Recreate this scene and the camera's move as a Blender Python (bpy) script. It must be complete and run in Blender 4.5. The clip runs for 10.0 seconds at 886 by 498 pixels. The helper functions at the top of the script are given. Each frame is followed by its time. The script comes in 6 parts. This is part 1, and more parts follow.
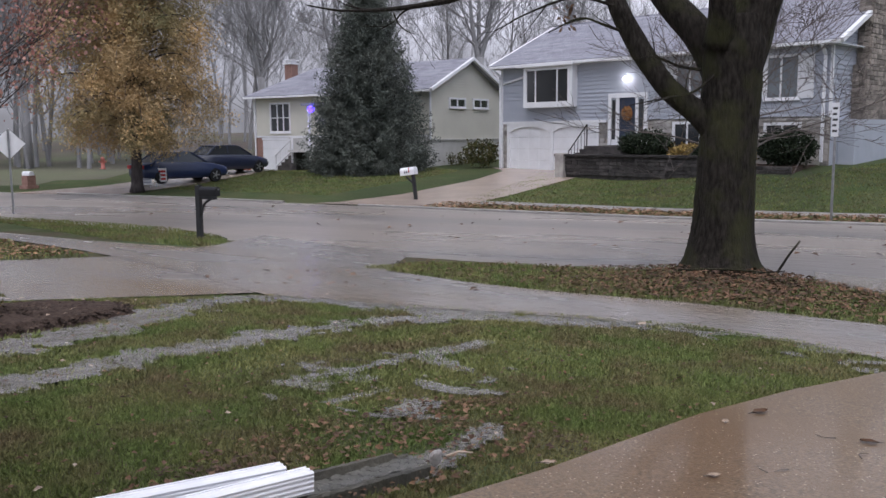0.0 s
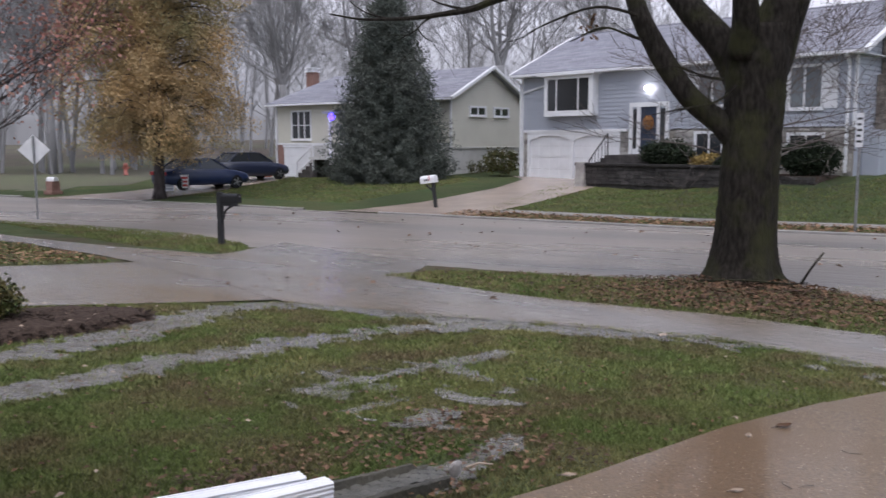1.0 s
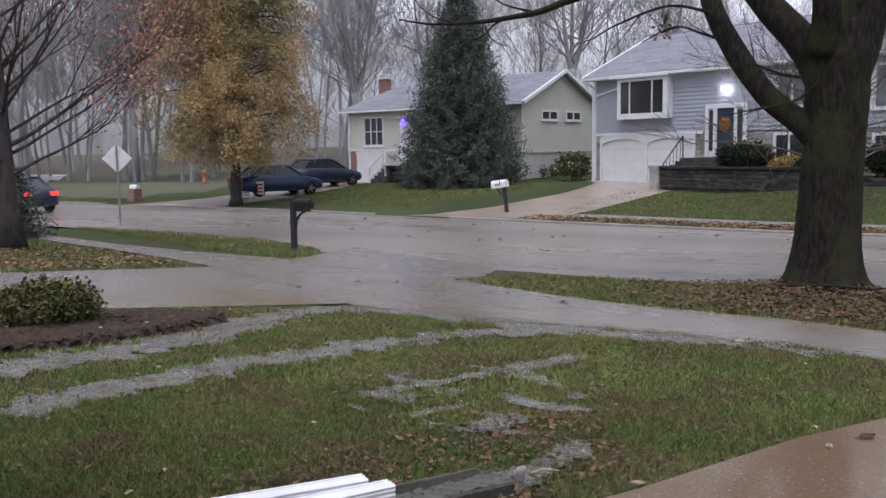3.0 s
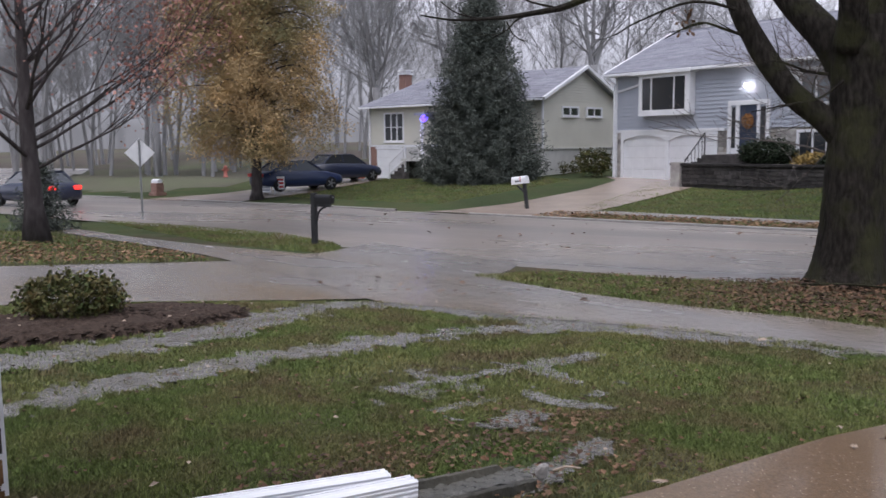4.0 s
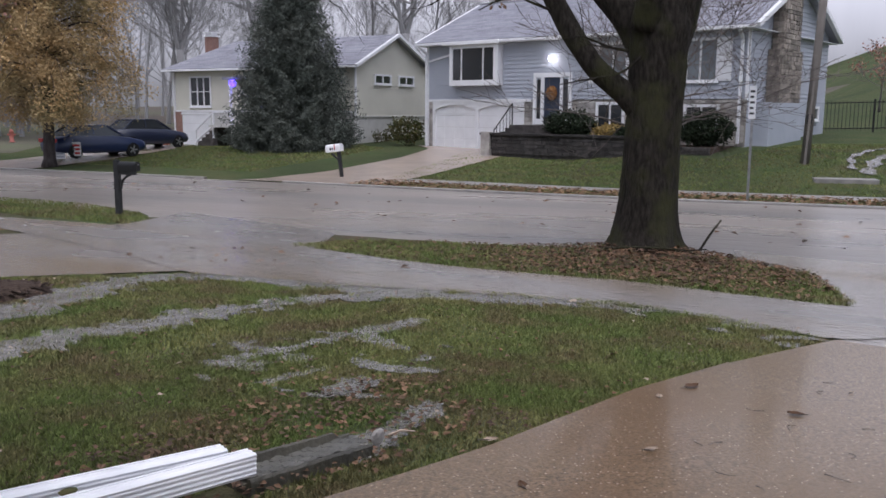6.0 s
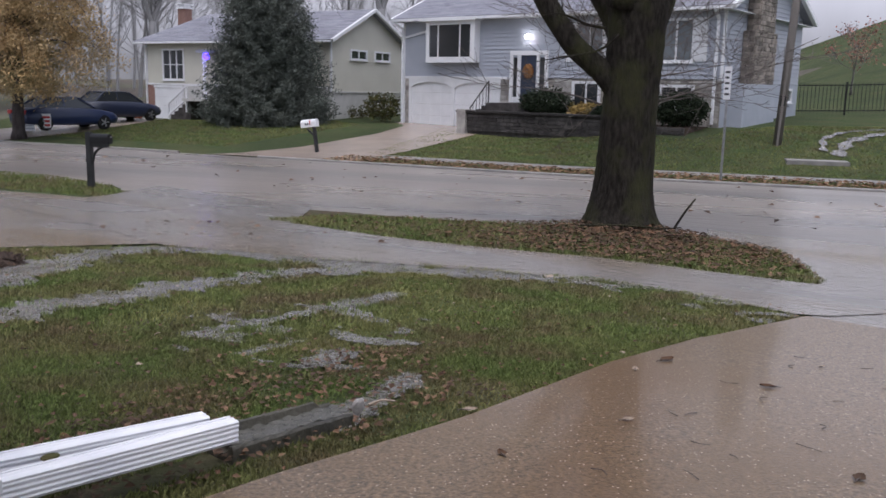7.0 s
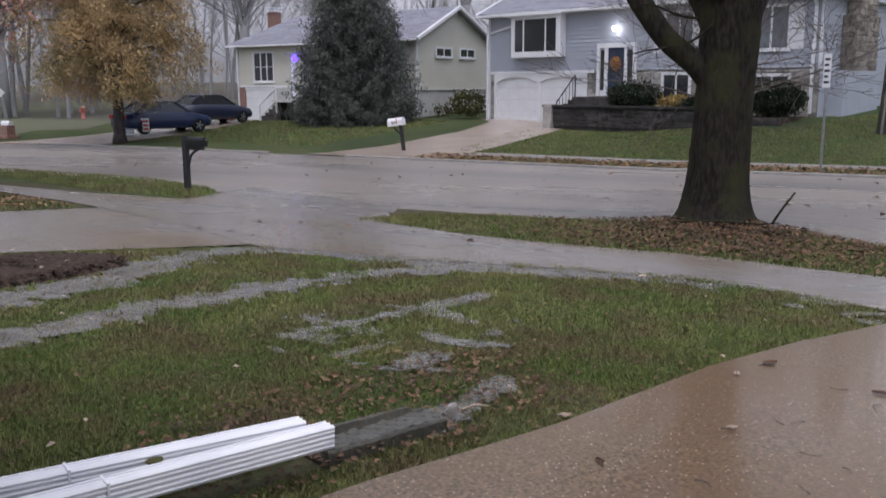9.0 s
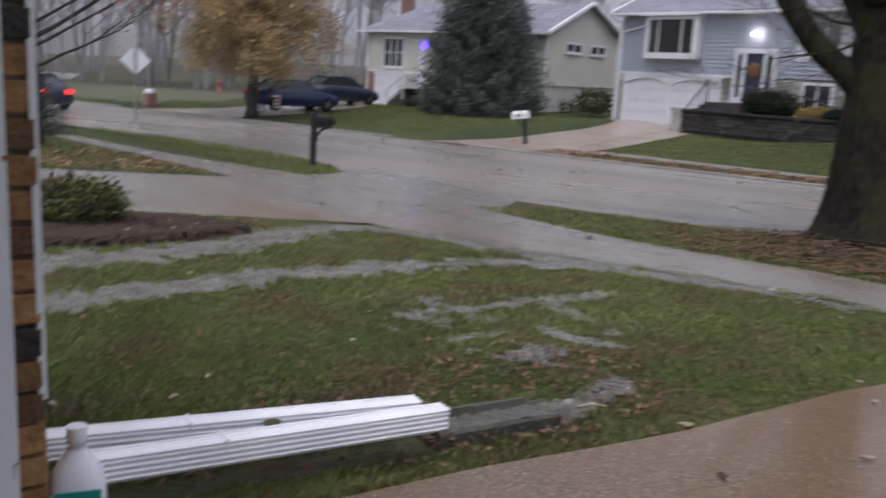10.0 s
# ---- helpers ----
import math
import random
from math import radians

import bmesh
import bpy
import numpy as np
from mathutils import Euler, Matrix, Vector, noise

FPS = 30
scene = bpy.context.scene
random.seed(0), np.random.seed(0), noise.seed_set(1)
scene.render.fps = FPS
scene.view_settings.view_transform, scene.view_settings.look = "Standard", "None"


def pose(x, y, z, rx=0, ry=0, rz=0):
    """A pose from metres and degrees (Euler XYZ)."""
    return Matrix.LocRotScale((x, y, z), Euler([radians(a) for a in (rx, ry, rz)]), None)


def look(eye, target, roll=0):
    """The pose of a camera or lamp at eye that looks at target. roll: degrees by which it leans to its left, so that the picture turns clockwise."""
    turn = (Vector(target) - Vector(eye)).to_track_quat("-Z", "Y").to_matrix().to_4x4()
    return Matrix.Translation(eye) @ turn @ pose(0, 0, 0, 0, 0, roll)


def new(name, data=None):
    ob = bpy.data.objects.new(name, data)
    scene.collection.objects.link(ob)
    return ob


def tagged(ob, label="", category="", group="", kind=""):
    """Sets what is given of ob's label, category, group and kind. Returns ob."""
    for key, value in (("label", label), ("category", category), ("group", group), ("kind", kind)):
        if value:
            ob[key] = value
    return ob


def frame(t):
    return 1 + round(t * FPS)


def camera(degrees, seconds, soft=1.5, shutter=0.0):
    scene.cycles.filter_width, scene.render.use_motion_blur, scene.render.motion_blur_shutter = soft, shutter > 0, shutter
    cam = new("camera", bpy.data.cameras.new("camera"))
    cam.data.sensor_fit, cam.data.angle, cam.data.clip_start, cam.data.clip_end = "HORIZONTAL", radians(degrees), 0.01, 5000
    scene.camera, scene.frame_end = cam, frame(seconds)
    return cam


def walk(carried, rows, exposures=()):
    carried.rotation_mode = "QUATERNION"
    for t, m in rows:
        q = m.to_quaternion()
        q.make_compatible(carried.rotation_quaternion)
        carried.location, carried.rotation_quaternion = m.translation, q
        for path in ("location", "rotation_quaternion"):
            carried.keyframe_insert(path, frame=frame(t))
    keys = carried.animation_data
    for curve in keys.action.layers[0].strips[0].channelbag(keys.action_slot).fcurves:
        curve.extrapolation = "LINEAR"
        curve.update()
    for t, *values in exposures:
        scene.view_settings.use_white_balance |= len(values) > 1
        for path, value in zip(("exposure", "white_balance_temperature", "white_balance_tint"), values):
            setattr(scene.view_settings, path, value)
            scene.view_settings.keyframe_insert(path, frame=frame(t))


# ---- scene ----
cam = camera(54.0, 10.0, shutter=0.5)
PATH = [
    (0, (0.135, 0.014, 1.579), (0.13, 1.996, 1.317), -0.5),
    (0.5, (0.133, 0.02, 1.578), (0.126, 2.003, 1.319), -0.3),
    (1, (0.122, 0.027, 1.59), (0.073, 2.012, 1.346), -0.2),
    (1.5, (0.131, 0.039, 1.581), (-0.043, 2.017, 1.344), -0.6),
    (2, (0.156, 0.061, 1.572), (-0.033, 2.039, 1.349), -0.7),
    (2.5, (0.166, 0.059, 1.575), (-0.039, 2.037, 1.357), -0.8),
    (2.7, (0.167, 0.084, 1.561), (-0.038, 2.061, 1.334), -1.0),
    (3.8, (0.147, 0.084, 1.568), (-0.107, 2.054, 1.333), -0.0),
    (4, (0.141, 0.08, 1.566), (-0.117, 2.049, 1.327), -0.6),
    (4.5, (0.08, 0.005, 1.567), (0.099, 1.99, 1.325), -0.6),
    (5, (-0.013, -0.01, 1.569), (0.157, 1.966, 1.309), 0.3),
    (5.5, (0.011, 0.052, 1.566), (0.136, 2.027, 1.278), 0.5),
    (5.7, (0.038, 0.071, 1.57), (0.186, 2.043, 1.272), 0.8),
    (6.8, (-0.004, 0.043, 1.559), (0.209, 2.0, 1.206), -0.6),
    (7, (-0.011, 0.043, 1.536), (0.219, 1.997, 1.175), 1.2),
    (7.5, (-0.032, 0.083, 1.535), (0.184, 2.033, 1.145), 1.9),
    (8, (-0.048, 0.11, 1.53), (0.054, 2.048, 1.049), 0.8),
    (8.5, (-0.038, 0.11, 1.55), (0.027, 2.054, 1.088), 0.4),
    (9, (-0.043, 0.111, 1.565), (-0.01, 2.076, 1.193), -0.3),
    (9.5, (-0.05, 0.109, 1.552), (-0.05, 2.082, 1.227), 0.7),
    (10, (-0.137, 0.194, 1.503), (-0.356, 2.143, 1.11), 3.3),
]
walk(cam, [(t, look(eye, target, roll)) for t, eye, target, roll in PATH], exposures=[(0, 0.6, 6050, 15), (6, 0.55, 6050, 15), (10, 0.5, 6050, 15)])

# ---------------------------------------------------------------- light
world = bpy.data.worlds.new("overcast_sky")
scene.world = world
world.use_nodes = True
wn = world.node_tree.nodes
wl = world.node_tree.links
sky = wn.new("ShaderNodeTexSky")
sky.sky_type = "NISHITA"
sky.sun_disc = False
sky.sun_elevation = radians(72)
sky.sun_rotation = radians(200)
sky.air_density = 1.0
sky.dust_density = 4.0
grey = wn.new("ShaderNodeHueSaturation")
grey.inputs["Saturation"].default_value = 0.38
wl.new(sky.outputs[0], grey.inputs["Color"])
wl.new(grey.outputs[0], wn["Background"].inputs[0])
wn["Background"].inputs[1].default_value = 0.12

sun_data = bpy.data.lights.new("veiled_sun", "SUN")
sun_data.energy, sun_data.angle, sun_data.color = 0.9, radians(75), (1.0, 0.985, 0.98)
sun = new("veiled_sun", sun_data)
sun.matrix_world = look((6, -16, 50), (0, 0, 0))

# ---------------------------------------------------------------- frame of the street
RX, RY = 0.9072, -0.4206      # along the street
NX, NY = 0.4206, 0.9072       # across it, away from the garage


def lerp_table(v, xs, ys):
    return np.interp(v, xs, ys)


def smooth(v, a, b):
    t = np.clip((v - a) / (b - a), 0, 1)
    return t * t * (3 - 2 * t)


def sq_of(x, y):
    return x * RX + y * RY, x * NX + y * NY


def xy_of(s, q):
    return s * RX + q * NX, s * RY + q * NY


def near_kerb(s):
    return lerp_table(s, [-90, -40, -25, -20, -14, -8, 0, 6, 60], [21, 20, 18.7, 18.3, 17.0, 15.2, 14.7, 14.5, 14.5])


def far_kerb(s):
    return lerp_table(s, [-90, -37, -23, -13, -5, 60], [28.5, 27.4, 26.8, 25.7, 24.95, 24.9])


def height(x, y):
    """The lie of the land, with the street as a shallow trough."""
    s, q = sq_of(x, y)
    z = lerp_table(q, [-200, 0, 15, 18.5, 27.5, 28, 41, 60, 400], [0, 0, -0.75, -0.83, -0.83, -0.8, -0.15, 0.4, 9])
    z = z + 0.72 * smooth(s, -9, -1) * smooth(q, 28.5, 36)
    z = z + 0.1 * np.maximum(0, q - 39) * smooth(s, 0, 24)
    z = z - 0.4 * smooth(-s, 21, 31) * smooth(q, 38, 43) * (1 - smooth(q, 50, 70))
    d = np.hypot(x - 4.7, y - 14.2)
    return z + 0.13 * np.exp(-(d / 1.5) ** 2)


def ground_z(x, y):
    return float(height(np.float64(x), np.float64(y)))


# ---------------------------------------------------------------- materials
def material(name, base, rough=0.6, other=None, scale=5.0, detail=6.0, spread=(0.35, 0.65), bump=0.0, bump_scale=40.0,
             metal=0.0, island=0.0, fine=None, coat=0.0, stretch=(1, 1, 1), third=None, third_scale=0.6, rough2=None, ior=1.45, speck=None, speck_scale=70.0, spec=0.5, turn=None, streak=None):
    """base and other are mixed by noise at a given scale, a third tone by broad stains; bump is fine relief."""
    m = bpy.data.materials.new(name)
    m.use_nodes = True
    n, l = m.node_tree.nodes, m.node_tree.links
    b = n["Principled BSDF"]
    b.inputs["Roughness"].default_value = rough
    b.inputs["Metallic"].default_value = metal
    b.inputs["IOR"].default_value = ior
    b.inputs["Specular IOR Level"].default_value = spec
    b.inputs["Coat Weight"].default_value = coat
    b.inputs["Coat Roughness"].default_value = 0.12
    b.inputs["Base Color"].default_value = (*base, 1)
    at = n.new("ShaderNodeNewGeometry")
    grow = n.new("ShaderNodeMapping")
    grow.inputs["Scale"].default_value = stretch
    l.new(at.outputs["Position"], grow.inputs["Vector"])
    if turn is not None:
        grow.vector_type = "TEXTURE"
        grow.inputs["Rotation"].default_value = (0, 0, radians(turn))
    colour = None
    if other is not None:
        t = n.new("ShaderNodeTexNoise")
        t.inputs["Scale"].default_value, t.inputs["Detail"].default_value = scale, detail
        l.new(grow.outputs[0], t.inputs["Vector"])
        r = n.new("ShaderNodeMapRange")
        r.inputs["From Min"].default_value, r.inputs["From Max"].default_value = spread
        l.new(t.outputs["Fac"], r.inputs["Value"])
        mix = n.new("ShaderNodeMix")
        mix.data_type = "RGBA"
        mix.inputs["A"].default_value, mix.inputs["B"].default_value = (*base, 1), (*other, 1)
        l.new(r.outputs[0], mix.inputs["Factor"])
        colour = mix.outputs["Result"]
        if rough2 is not None:
            rr = n.new("ShaderNodeMapRange")
            rr.inputs["To Min"].default_value, rr.inputs["To Max"].default_value = rough, rough2
            l.new(r.outputs[0], rr.inputs["Value"])
            l.new(rr.outputs[0], b.inputs["Roughness"])
    if third is not None:
        t3 = n.new("ShaderNodeTexNoise")
        t3.inputs["Scale"].default_value, t3.inputs["Detail"].default_value = third_scale, 4
        l.new(at.outputs["Position"] if turn is None else grow.outputs[0], t3.inputs["Vector"])
        r3 = n.new("ShaderNodeMapRange")
        r3.inputs["From Min"].default_value, r3.inputs["From Max"].default_value = 0.45, 0.68
        l.new(t3.outputs["Fac"], r3.inputs["Value"])
        mix3 = n.new("ShaderNodeMix")
        mix3.data_type = "RGBA"
        l.new(r3.outputs[0], mix3.inputs["Factor"])
        if colour:
            l.new(colour, mix3.inputs["A"])
        else:
            mix3.inputs["A"].default_value = (*base, 1)
        mix3.inputs["B"].default_value = (*third, 1)
        colour = mix3.outputs["Result"]
    if streak is not None:
        # a rust-brown streak, its edge broken by noise, along a line on the ground
        (px, py), (nx, ny), half, tint = streak
        flat = n.new("ShaderNodeVectorMath")
        flat.operation, flat.inputs[1].default_value = "DOT_PRODUCT", (nx, ny, 0)
        l.new(at.outputs["Position"], flat.inputs[0])
        wob = n.new("ShaderNodeTexNoise")
        wob.inputs["Scale"].default_value, wob.inputs["Detail"].default_value = 2.2, 7
        l.new(at.outputs["Position"], wob.inputs["Vector"])
        swing = n.new("ShaderNodeMath")
        swing.operation, swing.inputs[1].default_value = "MULTIPLY_ADD", 1.1
        swing.inputs[2].default_value = -(px * nx + py * ny) - 0.55
        l.new(wob.outputs["Fac"], swing.inputs[0])
        off = n.new("ShaderNodeMath")
        off.operation = "ADD"
        l.new(flat.outputs["Value"], off.inputs[0])
        l.new(swing.outputs[0], off.inputs[1])
        far = n.new("ShaderNodeMath")
        far.operation = "ABSOLUTE"
        l.new(off.outputs[0], far.inputs[0])
        fade = n.new("ShaderNodeMapRange")
        fade.inputs["From Min"].default_value, fade.inputs["From Max"].default_value = half, half * 0.15
        fade.inputs["To Max"].default_value = 0.5
        l.new(far.outputs[0], fade.inputs["Value"])
        mixr = n.new("ShaderNodeMix")
        mixr.data_type = "RGBA"
        l.new(fade.outputs[0], mixr.inputs["Factor"])
        l.new(colour, mixr.inputs["A"])
        mixr.inputs["B"].default_value = (*tint, 1)
        colour = mixr.outputs["Result"]
    if speck is not None:
        cell = n.new("ShaderNodeTexVoronoi")
        cell.inputs["Scale"].default_value = speck_scale
        l.new(at.outputs["Position"], cell.inputs["Vector"])
        pick = n.new("ShaderNodeSeparateColor")
        l.new(cell.outputs["Color"], pick.inputs[0])
        few = n.new("ShaderNodeMath")
        few.operation, few.inputs[1].default_value = "GREATER_THAN", 0.86
        l.new(pick.outputs[0], few.inputs[0])
        small = n.new("ShaderNodeMath")
        small.operation, small.inputs[1].default_value = "LESS_THAN", 0.27
        l.new(cell.outputs["Distance"], small.inputs[0])
        both = n.new("ShaderNodeMath")
        both.operation = "MULTIPLY"
        l.new(few.outputs[0], both.inputs[0])
        l.new(small.outputs[0], both.inputs[1])
        mixs = n.new("ShaderNodeMix")
        mixs.data_type = "RGBA"
        l.new(both.outputs[0], mixs.inputs["Factor"])
        l.new(colour, mixs.inputs["A"])
        mixs.inputs["B"].default_value = (*speck, 1)
        colour = mixs.outputs["Result"]
    if island or fine:
        hue = n.new("ShaderNodeHueSaturation")
        if colour:
            l.new(colour, hue.inputs["Color"])
        else:
            hue.inputs["Color"].default_value = (*base, 1)
        v = n.new("ShaderNodeMapRange")
        k = island or fine
        v.inputs["To Min"].default_value, v.inputs["To Max"].default_value = 1 - k, 1 + k
        if island:
            l.new(at.outputs["Random Per Island"], v.inputs["Value"])
        else:
            o = n.new("ShaderNodeObjectInfo")
            l.new(o.outputs["Random"], v.inputs["Value"])
        l.new(v.outputs[0], hue.inputs["Value"])
        colour = hue.outputs[0]
    if colour:
        l.new(colour, b.inputs["Base Color"])
    if bump:
        t2 = n.new("ShaderNodeTexNoise")
        t2.inputs["Scale"].default_value, t2.inputs["Detail"].default_value = bump_scale, 5
        l.new(grow.outputs[0], t2.inputs["Vector"])
        bp = n.new("ShaderNodeBump")
        bp.inputs["Strength"].default_value = bump
        bp.inputs["Distance"].default_value = 1.0 / bump_scale
        l.new(t2.outputs["Fac"], bp.inputs["Height"])
        l.new(bp.outputs[0], b.inputs["Normal"])
    return m


def glowing(name, colour, strength):
    m = bpy.data.materials.new(name)
    m.use_nodes = True
    b = m.node_tree.nodes["Principled BSDF"]
    b.inputs["Base Color"].default_value = (*colour, 1)
    b.inputs["Emission Color"].default_value = (*colour, 1)
    b.inputs["Emission Strength"].default_value = strength
    return m


M = {}
M["soil"] = material("wet_lawn_soil", (0.06, 0.062, 0.028), 0.8, (0.075, 0.055, 0.036), 3, bump=0.6, bump_scale=25, third=(0.045, 0.075, 0.022), third_scale=0.35, spec=0.2)
M["far_lawn"] = material("far_lawn", (0.05, 0.073, 0.03), 0.9, (0.075, 0.08, 0.038), 0.9, bump=0.8, bump_scale=14, third=(0.045, 0.058, 0.028), third_scale=0.2, spec=0.08)
M["grass"] = material("wet_grass", (0.125, 0.165, 0.05), 0.6, (0.2, 0.2, 0.075), 1.1, spread=(0.42, 0.68), island=0.42, third=(0.16, 0.13, 0.068), third_scale=1.7, spec=0.15)
M["road"] = material("flooded_road", (0.27, 0.235, 0.205), 0.24, (0.235, 0.208, 0.187), 0.6, bump=0.16, bump_scale=7, stretch=(5, 1, 1), turn=-24.9, third=(0.16, 0.148, 0.14), third_scale=0.42, rough2=0.36)
M["walk"] = material("wet_pavement", (0.25, 0.225, 0.205), 0.16, (0.2, 0.185, 0.175), 0.7, bump=0.16, bump_scale=12, third=(0.21, 0.165, 0.125), third_scale=0.5, rough2=0.3, stretch=(2.5, 1, 1), turn=-40)
M["drive"] = material("wet_exposed_concrete", (0.245, 0.172, 0.102), 0.4, (0.068, 0.045, 0.027), 48, detail=6, spread=(0.34, 0.66), bump=0.3, bump_scale=110, third=(0.15, 0.098, 0.052), third_scale=0.6, coat=0.34, speck=(0.46, 0.38, 0.29), speck_scale=50, streak=((1.45, 4.7), (0.94, -0.34), 0.55, (0.115, 0.058, 0.02)))
M["far_drive"] = material("wet_concrete", (0.36, 0.29, 0.24), 0.25, (0.3, 0.25, 0.21), 1.0, bump=0.1, bump_scale=15)
M["water"] = material("muddy_runoff", (0.2, 0.19, 0.18), 0.05, (0.14, 0.13, 0.115), 3.0, bump=0.9, bump_scale=22, ior=1.33)
M["mulch"] = material("dark_mulch", (0.035, 0.024, 0.018), 0.85, (0.065, 0.046, 0.036), 20, bump=0.9, bump_scale=30, island=0.5, spec=0.15)
M["kerb"] = material("kerb_concrete", (0.25, 0.235, 0.22), 0.5, (0.18, 0.17, 0.16), 3, bump=0.2)
M["leaf"] = material("fallen_leaves", (0.1, 0.053, 0.03), 0.7, (0.155, 0.098, 0.06), 6, island=0.6, third=(0.065, 0.042, 0.032), third_scale=3, spec=0.15)
M["leaf_tan"] = material("tan_leaves", (0.2, 0.11, 0.06), 0.7, (0.28, 0.18, 0.11), 6, island=0.6, third=(0.13, 0.075, 0.05), third_scale=3, spec=0.15)
M["pale_leaf"] = material("pale_leaf", (0.36, 0.29, 0.22), 0.45, (0.24, 0.17, 0.12), 30)
M["bark"] = material("dark_wet_bark", (0.012, 0.01, 0.008), 0.85, (0.034, 0.029, 0.024), 18, bump=1.0, bump_scale=22, stretch=(1, 1, 0.3), third=(0.036, 0.036, 0.017), third_scale=2.2, spec=0.12)
M["bark_grey"] = material("grey_bark", (0.11, 0.1, 0.095), 0.8, (0.17, 0.155, 0.145), 4, bump=0.5, stretch=(1, 1, 0.3))
# haze is mixed into these two bark colours, more for the far trees
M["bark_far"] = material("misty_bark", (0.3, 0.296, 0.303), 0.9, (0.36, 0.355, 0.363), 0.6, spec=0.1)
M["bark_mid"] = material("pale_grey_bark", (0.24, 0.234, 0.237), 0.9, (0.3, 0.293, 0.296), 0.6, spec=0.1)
M["bark_red"] = material("maple_bark", (0.05, 0.042, 0.042), 0.85, (0.085, 0.073, 0.072), 9, bump=0.6, stretch=(1, 1, 0.3), spec=0.12)
M["chimney_stone"] = material("brown_fieldstone", (0.3, 0.26, 0.225), 0.8, (0.17, 0.145, 0.125), 4, fine=0.45, bump=0.6, bump_scale=12)
M["litter"] = material("woodland_leaf_litter", (0.12, 0.1, 0.086), 0.9, (0.09, 0.08, 0.07), 0.8, bump=0.5, bump_scale=6, spec=0.1, third=(0.12, 0.13, 0.08), third_scale=0.05)
M["bark_twig"] = material("twig_bark", (0.07, 0.055, 0.05), 0.7, (0.12, 0.1, 0.09), 6)
M["spruce"] = material("spruce_needles", (0.108, 0.12, 0.106), 0.95, (0.125, 0.135, 0.118), 1.2, island=0.12, third=(0.08, 0.092, 0.08), third_scale=0.5, spec=0.04)
M["orange"] = material("autumn_needles", (0.45, 0.305, 0.15), 0.85, (0.4, 0.29, 0.155), 0.55, spread=(0.4, 0.62), island=0.22, third=(0.23, 0.215, 0.11), third_scale=0.33, spec=0.08)
M["red"] = material("red_leaves", (0.31, 0.135, 0.12), 0.7, (0.36, 0.21, 0.16), 2, island=0.35, spec=0.1)
M["bush"] = material("bush_leaves", (0.05, 0.07, 0.022), 0.5, (0.1, 0.075, 0.03), 7, island=0.5, spec=0.15)
M["shrub"] = material("clipped_shrub", (0.016, 0.026, 0.014), 0.6, (0.028, 0.036, 0.02), 5, island=0.5, spec=0.15)
M["yellow"] = material("yellow_shrub", (0.33, 0.22, 0.06), 0.6, (0.22, 0.16, 0.05), 5, island=0.4)
M["blue_siding"] = material("blue_vinyl_siding", (0.4, 0.42, 0.475), 0.5, (0.36, 0.38, 0.435), 0.7, bump=0.05)
M["cream_siding"] = material("cream_vinyl_siding", (0.62, 0.6, 0.52), 0.5, (0.57, 0.55, 0.475), 0.7, bump=0.05)
M["white"] = material("white_paint", (0.78, 0.78, 0.8), 0.4, (0.72, 0.72, 0.74), 2)
M["gutter"] = material("white_gutter", (0.86, 0.86, 0.88), 0.28, (0.76, 0.76, 0.8), 4, bump=0.03)
M["shingle"] = material("grey_shingles", (0.3, 0.3, 0.34), 0.75, (0.25, 0.25, 0.29), 1.4, bump=0.4, bump_scale=9, stretch=(1, 1, 3), island=0.14)
M["stone"] = material("stone_veneer", (0.4, 0.38, 0.35), 0.75, (0.25, 0.23, 0.22), 3, fine=0.35, bump=0.5, bump_scale=12)
M["dark_stone"] = material("dark_stone", (0.04, 0.036, 0.035), 0.7, (0.075, 0.068, 0.064), 4, fine=0.45, bump=0.6, bump_scale=14, spec=0.25)
M["parge"] = material("painted_parging", (0.41, 0.435, 0.49), 0.6, (0.36, 0.385, 0.44), 1.5, bump=0.1)
M["foundation"] = material("pale_foundation", (0.55, 0.54, 0.52), 0.7, (0.48, 0.47, 0.45), 2, bump=0.1)
M["brick_red"] = material("red_brick", (0.2, 0.11, 0.09), 0.8, (0.26, 0.155, 0.125), 8, fine=0.3, bump=0.3)
M["brick_tan"] = material("tan_brick", (0.3, 0.165, 0.06), 0.7, (0.2, 0.1, 0.04), 14, fine=0.55, bump=0.7, bump_scale=45)
M["brick_dark"] = material("burnt_brick", (0.025, 0.02, 0.02), 0.6, (0.05, 0.035, 0.03), 14, bump=0.7, bump_scale=45)
M["mortar"] = material("mortar", (0.32, 0.29, 0.26), 0.9, (0.25, 0.23, 0.2), 20, bump=0.4)
M["glass"] = material("window_glass", (0.035, 0.038, 0.042), 0.05, coat=1.0)
M["curtain_glass"] = material("window_with_pale_blind", (0.17, 0.19, 0.21), 0.08, (0.13, 0.145, 0.16), 1.5, coat=1.0)
M["door_blue"] = material("dark_blue_door", (0.03, 0.04, 0.07), 0.35, (0.035, 0.048, 0.08), 2)
M["wreath"] = material("autumn_wreath", (0.16, 0.065, 0.02), 0.8, (0.24, 0.11, 0.03), 12, bump=0.9)
M["black"] = material("black_painted_wood", (0.018, 0.018, 0.02), 0.4, (0.03, 0.03, 0.032), 6, bump=0.2)
M["black_metal"] = material("black_metal", (0.02, 0.02, 0.022), 0.35, metal=0.3)
M["steel"] = material("galvanised_steel", (0.35, 0.35, 0.36), 0.4, (0.26, 0.26, 0.27), 6, metal=0.6)
M["sign_grey"] = material("bare_sign_back", (0.8, 0.79, 0.8), 0.4, (0.7, 0.69, 0.7), 3)
